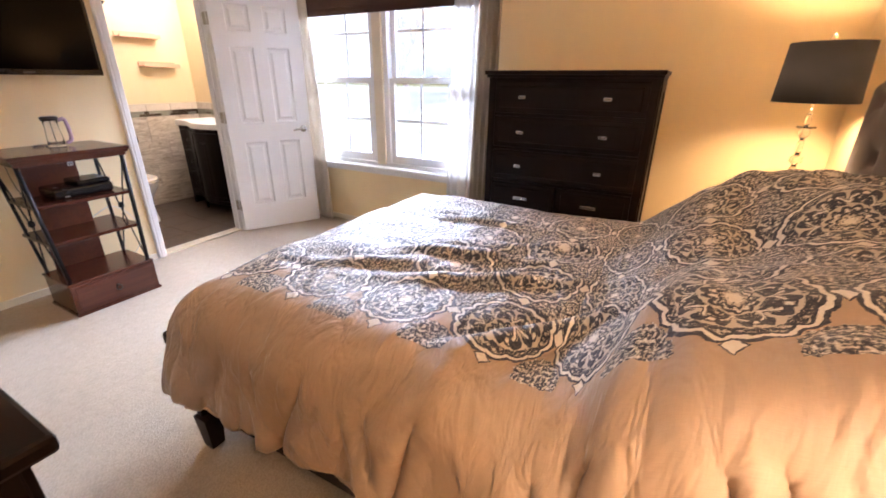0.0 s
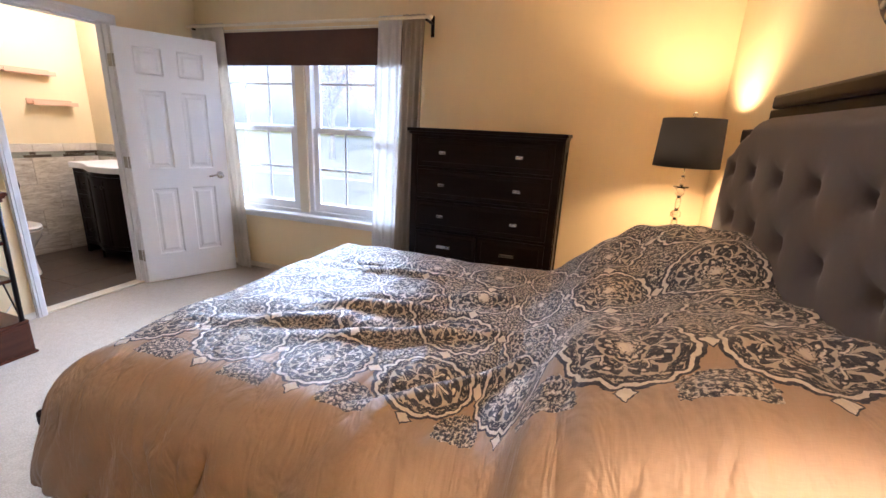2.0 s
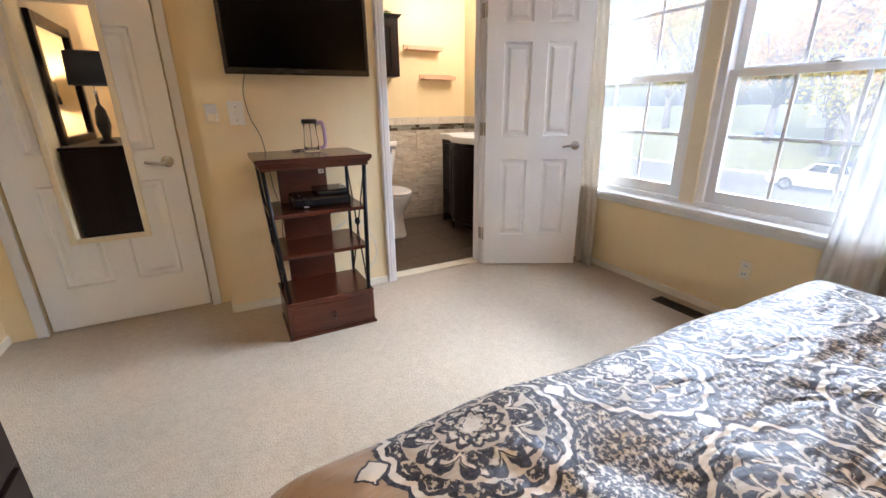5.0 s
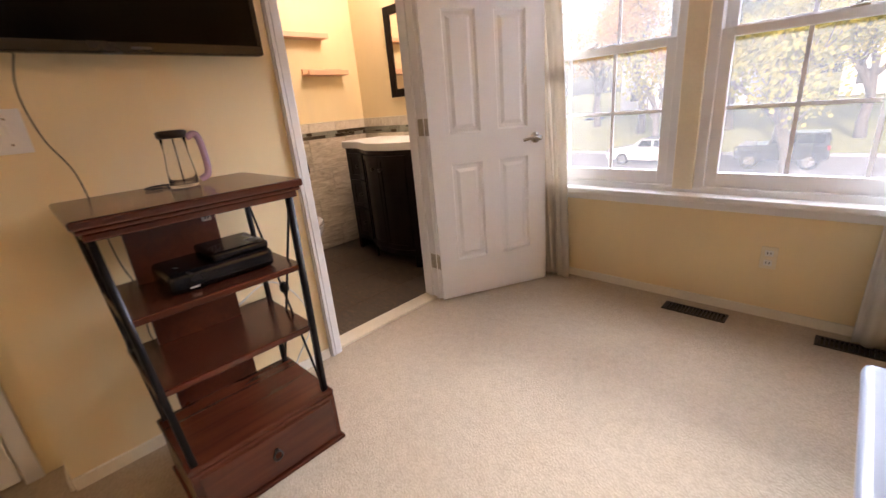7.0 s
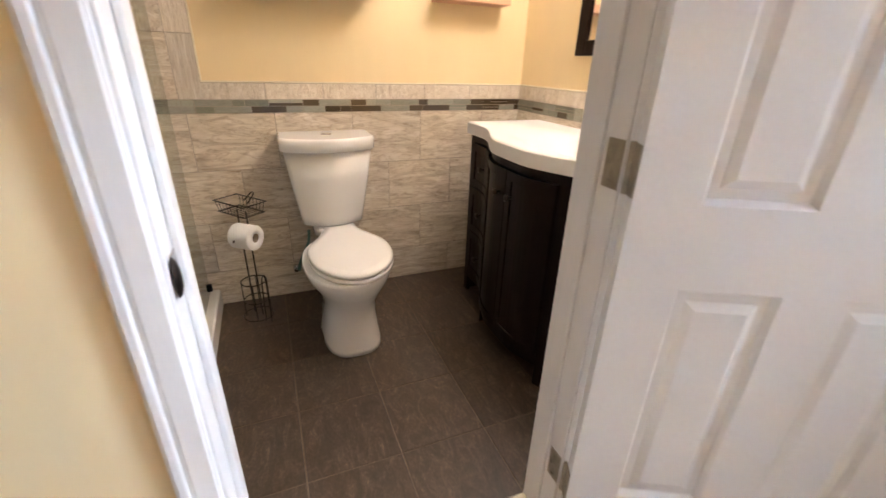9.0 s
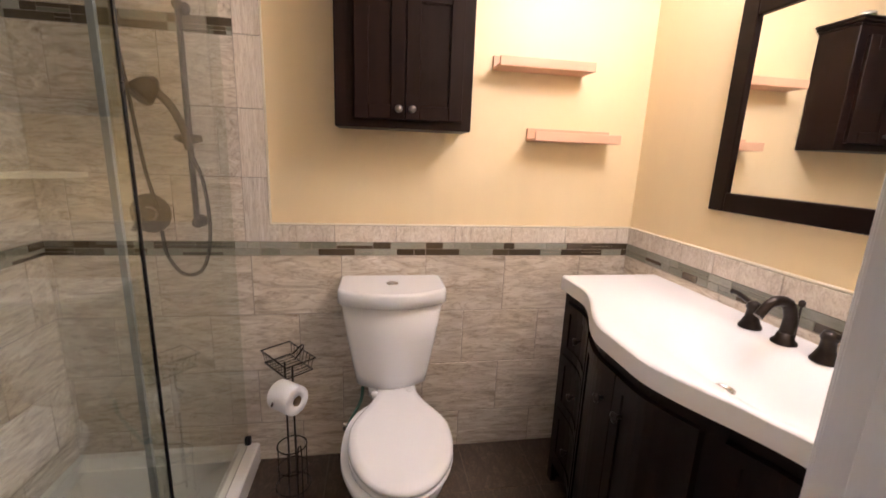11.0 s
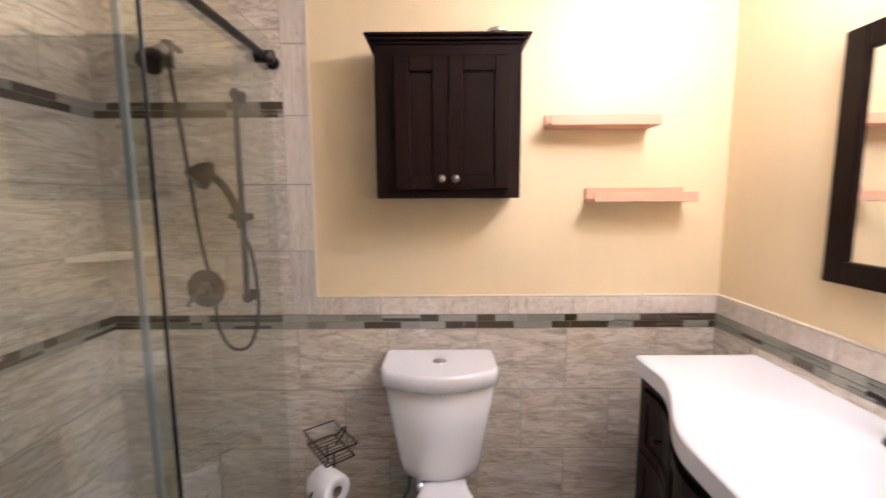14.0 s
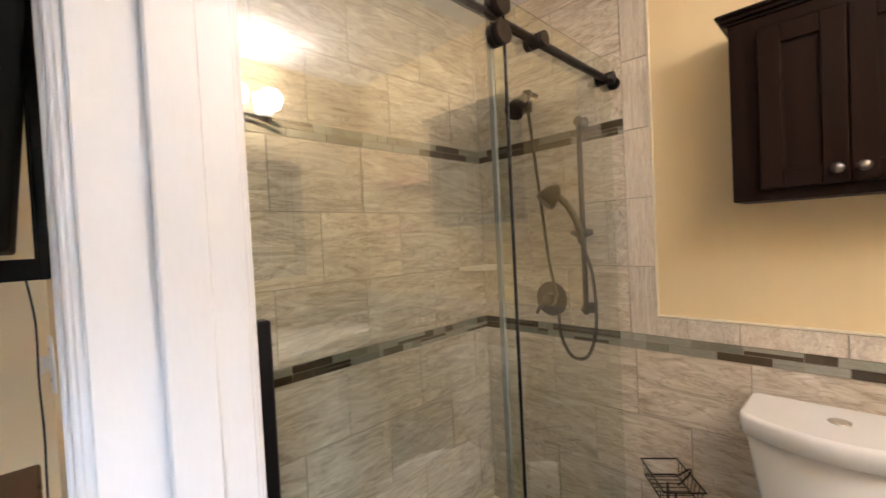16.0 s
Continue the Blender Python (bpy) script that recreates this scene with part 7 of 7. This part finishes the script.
def car(x, y, ln, h, mat, label, boxy=False):
    """A parked car seen from its side, nose towards -x."""
    c = thing("car", (x + ln / 2, y, GZ), label, "car", "parked cars")
    prof = [(0.0, 0.35), (0.02, 0.62), (0.24, 0.72), (0.30, 0.74), (0.40, 1.0), (0.62, 1.0), (0.80, 0.76), (0.97, 0.72), (1.0, 0.55), (0.99, 0.30), (0.5, 0.2), (0.02, 0.22)]
    if boxy:
        prof = [(0.0, 0.40), (0.0, 0.62), (0.04, 0.66), (0.34, 0.68), (0.37, 0.70), (0.43, 1.0), (0.96, 1.0), (0.99, 0.64), (1.0, 0.40), (0.98, 0.28), (0.5, 0.25), (0.02, 0.28)]
    bm = bmnew()
    sides = []
    for yy, k in ((y - 0.86, 0.97), (y - 0.90, 1.0), (y + 0.90, 1.0), (y + 0.86, 0.97)):
        sides.append([bm.verts.new((x + a * ln, yy if b < 0.75 else y + (yy - y) * 0.80, GZ + b * h * k)) for a, b in prof])
    n = len(prof)
    for s0, s1 in zip(sides, sides[1:]):
        for k in range(n):
            bm.faces.new((s0[k], s0[(k + 1) % n], s1[(k + 1) % n], s1[k]))
    bm.faces.new(sides[0])
    bm.faces.new(sides[-1][::-1])
    part("body", bm, mat, c)
    w0, w1 = (0.40, 0.93) if boxy else (0.36, 0.70)
    for a, b in ((w0, (w0 + w1) / 2 - 0.01), ((w0 + w1) / 2 + 0.01, w1)):
        bm = bmnew()
        vs = [bm.verts.new((x + q * ln, y - 0.905 + (0.16 if zz > 0.8 else 0.0), GZ + zz * h)) for q, zz in ((a, 0.735), (b, 0.735), (min(b, w1 - (0.0 if boxy else 0.05)), 0.95), (max(a, w0 + 0.045), 0.95))]
        bm.faces.new(vs)
        r = bmesh.ops.extrude_face_region(bm, geom=bm.faces[:])
        for v in [g for g in r["geom"] if isinstance(g, bmesh.types.BMVert)]:
            v.co.y += 0.03
        part("side_window", bm, SCREEN, c, "dark side window")
    for a in (0.19, 0.81):
        for yy in (y - 0.80, y + 0.80):
            wr = 0.37 if boxy else 0.32
            w = part("wheel", tube(bmnew(), [(x + a * ln, yy - 0.12, GZ + wr), (x + a * ln, yy + 0.12, GZ + wr)], wr, 22), BLACK_PLASTIC, c, "black tyre")
            part("rim", tube(bmnew(), [(x + a * ln, yy - 0.13, GZ + wr), (x + a * ln, yy - 0.10, GZ + wr)], wr * 0.62, 16), NICKEL, w, "silver rim")
    if not boxy:
        bm = bmnew()
        roof = [(0.345, 0.75), (0.41, 1.0), (0.55, 1.04), (0.63, 1.01), (0.745, 0.76)]
        sides = [[bm.verts.new((x + a * ln, y + s * (0.905 if b < 0.8 else 0.73), GZ + b * h)) for a, b in roof] for s in (-1, 1)]
        for k in range(len(roof) - 1):
            bm.faces.new((sides[0][k], sides[0][k + 1], sides[1][k + 1], sides[1][k]))
        part("soft_top", bm, GREY_PLASTIC, c, "dark folding cloth top")
    part("tail_light", boxes((x + ln - 0.12, x + ln - 0.005, y - 0.89, y - 0.6, GZ + 0.55 * h, GZ + 0.66 * h)), surf("red_lens", (0.4, 0.02, 0.02), 0.2), c, "red tail light")
    part("head_light", boxes((x + 0.01, x + 0.14, y - 0.89, y - 0.6, GZ + 0.5 * h, GZ + 0.6 * h)), CHROME, c)


car(-12.4, 26.4, 4.7, 1.42, surf("white_car_paint", (0.75, 0.76, 0.78), 0.15, vary=0.02, Coat_Weight=1.0), "white parked saloon car")
car(-6.1, 26.4, 3.5, 1.62, surf("black_car_paint", (0.02, 0.022, 0.03), 0.15, vary=0.05, Coat_Weight=1.0), "black boxy off-road car parked at the kerb", True)
car(-26, 48, 4.6, 1.45, surf("blue_car_paint", (0.10, 0.2, 0.35), 0.2, vary=0.05, Coat_Weight=1.0), "pale blue car far off on a drive")

# ---- tiles ----
UNIT = {}


def unit(mat, d):
    """A flat tile with eased edges, one metre square; d is its depth."""
    key = mat.name
    if key not in UNIT:
        bm = bmnew()
        lo = [bm.verts.new((x, y, 0)) for x, y in ((-0.5, -0.5), (0.5, -0.5), (0.5, 0.5), (-0.5, 0.5))]
        mi = [bm.verts.new((x, y, 0.7)) for x, y in ((-0.5, -0.5), (0.5, -0.5), (0.5, 0.5), (-0.5, 0.5))]
        hi = [bm.verts.new((x, y, 1.0)) for x, y in ((-0.496, -0.494), (0.496, -0.494), (0.496, 0.494), (-0.496, 0.494))]
        for a, b in ((lo, mi), (mi, hi)):
            for k in range(4):
                bm.faces.new((a[k], a[(k + 1) % 4], b[(k + 1) % 4], b[k]))
        bm.faces.new(hi)
        UNIT[key] = mesh("tile", bm, mat)
    return UNIT[key]


def lay(name, host, mat, centre, u, v, n, w, h, d):
    """One piece on a surface: u and v span it, n points out of it."""
    ob = new(name, unit(mat, d))
    ob.parent = host
    m = Matrix((Vector(u), Vector(v), Vector(n))).transposed().to_4x4()
    tilt = Matrix.Rotation(random.uniform(-0.0015, 0.0015), 4, "X")
    ob.matrix_world = Matrix.Translation(Vector(centre) - ORIGIN[host.name]) @ m @ tilt @ Matrix.Diagonal((w, h, d, 1))
    return ob


H, W, G = 0.257, 0.3585, 0.0024
LOW0, LOW1 = 0.959, 1.016  # lower mosaic band
HI0, HI1 = 1.780, 1.837  # upper mosaic band


def field(host, a0, a1, z0, z1, place, u, n, depth=0.010, shift=0.0, mat=TILE, from_top=False):
    """Running-bond tiles between a0 and a1, z0 and z1; place(a, z) gives the spot on the wall."""
    rows = []
    z = z1 if from_top else z0
    while (z > z0 + 0.004) if from_top else (z < z1 - 0.004):
        lo, hi = (max(z - H, z0), z) if from_top else (z, min(z + H, z1))
        rows.append((lo, hi))
        z = lo if from_top else hi
    for r, (lo, hi) in enumerate(rows):
        a = a0 - W + ((shift + (r % 2) * W / 2) % W)
        while a < a1 - 0.01:
            s, e = max(a, a0), min(a + W, a1)
            if e - s > 0.012:
                lay("tile", host, mat, place((s + e) / 2, (lo + hi) / 2), u, (0, 0, 1), n, e - s - G, hi - lo - G, depth)
            a += W


def mosaic(host, a0, a1, z0, z1, place, u, n, depth=0.011):
    """A band of thin glass sticks in uneven lengths."""
    hgt = (z1 - z0) / 2
    for r in range(2):
        a = a0
        while a < a1 - 0.004:
            ln = random.choice((0.05, 0.075, 0.10, 0.15, 0.15))
            e = min(a + ln, a1)
            if a1 - e < 0.02:
                e = a1
            if random.random() < 0.2:
                for q in range(2):
                    lay("mosaic_piece", host, MOSAIC, place((a + e) / 2, z0 + r * hgt + (q + 0.5) * hgt / 2), u, (0, 0, 1), n, e - a - 0.002, hgt / 2 - 0.002, depth)
            else:
                lay("mosaic_piece", host, MOSAIC, place((a + e) / 2, z0 + (r + 0.5) * hgt), u, (0, 0, 1), n, e - a - 0.002, hgt - 0.002, depth)
            a = e


def trim_row(host, a0, a1, z0, z1, place, u, n, ln=0.255, depth=0.012):
    a = a0
    while a < a1 - 0.01:
        e = min(a + ln, a1)
        lay("trim_tile", host, TILE_EDGE, place((a + e) / 2, (z0 + z1) / 2), u, (0, 0, 1), n, e - a - G, z1 - z0 - G, depth)
        a = e


YE = 1.636  # edge of the tall tile by the toilet
tw = solid("tile_wall_west", boxes((XB, XB + 0.0108, YSH, YE, 0.0, ZC), (XB, XB + 0.0108, YE, YN, 0.0, 1.090)), GROUT, "stone-look tile wall with glass mosaic bands", "wall", kind="structure")
west = lambda a, z: (XB + 0.003, a, z)
uw, nw = (0, 1, 0), (1, 0, 0)
field(tw, YSH + 0.012, YN, 0.0, LOW0, west, uw, nw, shift=1.916 - YSH - 0.012 + W / 1, from_top=True)
mosaic(tw, YSH + 0.012, YN, LOW0, LOW1, west, uw, nw)
trim_row(tw, YE - 0.002, YN, LOW1, 1.086, west, uw, nw)
field(tw, YSH + 0.012, YE - 0.094, LOW1, HI0, west, uw, nw, shift=0.1)
mosaic(tw, YSH + 0.012, YE - 0.094, HI0, HI1, west, uw, nw)
field(tw, YSH + 0.012, YE - 0.094, HI1, ZC, west, uw, nw, shift=0.25)
z = LOW1
while z < ZC - 0.01:
    e = min(z + H, ZC)
    lay("trim_tile", tw, TILE_EDGE, west(YE - 0.047, (z + e) / 2), uw, (0, 0, 1), nw, 0.094 - G, e - z - G, 0.012)
    z = e
ts = solid("tile_wall_south", boxes((XB + 0.0108, XI, YSH, YSH + 0.0108, 0.0, ZC)), GROUT, "stone-look tile wall of the shower with mosaic bands", "wall", kind="structure")
south = lambda a, z: (a, YSH + 0.003, z)
us, ns = (-1, 0, 0), (0, 1, 0)
field(ts, XB + 0.012, XI, 0.0, LOW0, south, us, ns, shift=0.1, from_top=True)
mosaic(ts, XB + 0.012, XI, LOW0, LOW1, south, us, ns)
field(ts, XB + 0.012, XI, LOW1, HI0, south, us, ns, shift=-4.41 - XB)
mosaic(ts, XB + 0.012, XI, HI0, HI1, south, us, ns)
field(ts, XB + 0.012, XI, HI1, ZC, south, us, ns, shift=0.2)
tn = solid("tile_wall_north", boxes((XB + 0.0108, XI, YN - 0.0108, YN, 0.0, 1.090)), GROUT, "stone-look tile wainscot behind the vanity", "wall", kind="structure")
north = lambda a, z: (a, YN - 0.003, z)
un, nn = (1, 0, 0), (0, -1, 0)
field(tn, XB + 0.012, XI, 0.0, LOW0, north, un, nn, shift=0.2, from_top=True)
mosaic(tn, XB + 0.012, XI, LOW0, LOW1, north, un, nn)
trim_row(tn, XB + 0.014, XI, LOW1, 1.086, north, un, nn)
te = solid("tile_wall_east", boxes((XI - 0.0108, XI, YSH + 0.0108, 1.62, 0.0, ZC)), GROUT, "stone-look tile on the near end of the shower", "wall", kind="structure")
field(te, YSH + 0.012, 1.62, 0.0, ZC - 0.002, lambda a, z: (XI - 0.003, a, z), (0, -1, 0), (-1, 0, 0), shift=0.1)
# cove bead along the top of the wainscot and up the tile edge
cap = boxes((XB, XB + 0.014, YE, YN, 1.087, 1.094, 0.002, 1), (XB + 0.014, XI, YN - 0.014, YN, 1.087, 1.094, 0.002, 1), (XB, XB + 0.014, YE, YE + 0.007, 1.094, ZC, 0.002, 1))
solid("trim", cap, CREAM_TRIM, "thin pale edge bead along the tile", "trim", kind="structure")

fl = bpy.data.objects["floor_bath"]
F = 0.3055
for i in range(-3, 5):
    for j in range(-2, 7):
        ax, ay = -4.51 + F * i, 1.849 + F * j
        bx0, bx1, by0, by1 = max(ax, XB), min(ax + F, XI), max(ay, 1.545), min(ay + F, YN)
        if bx1 - bx0 > 0.015 and by1 - by0 > 0.015:
            lay("floor_tile", fl, FLOOR_TILE, ((bx0 + bx1) / 2, (by0 + by1) / 2, -0.008), (1, 0, 0), (0, 1, 0), (0, 0, 1), bx1 - bx0 - 0.003, by1 - by0 - 0.003, 0.008)
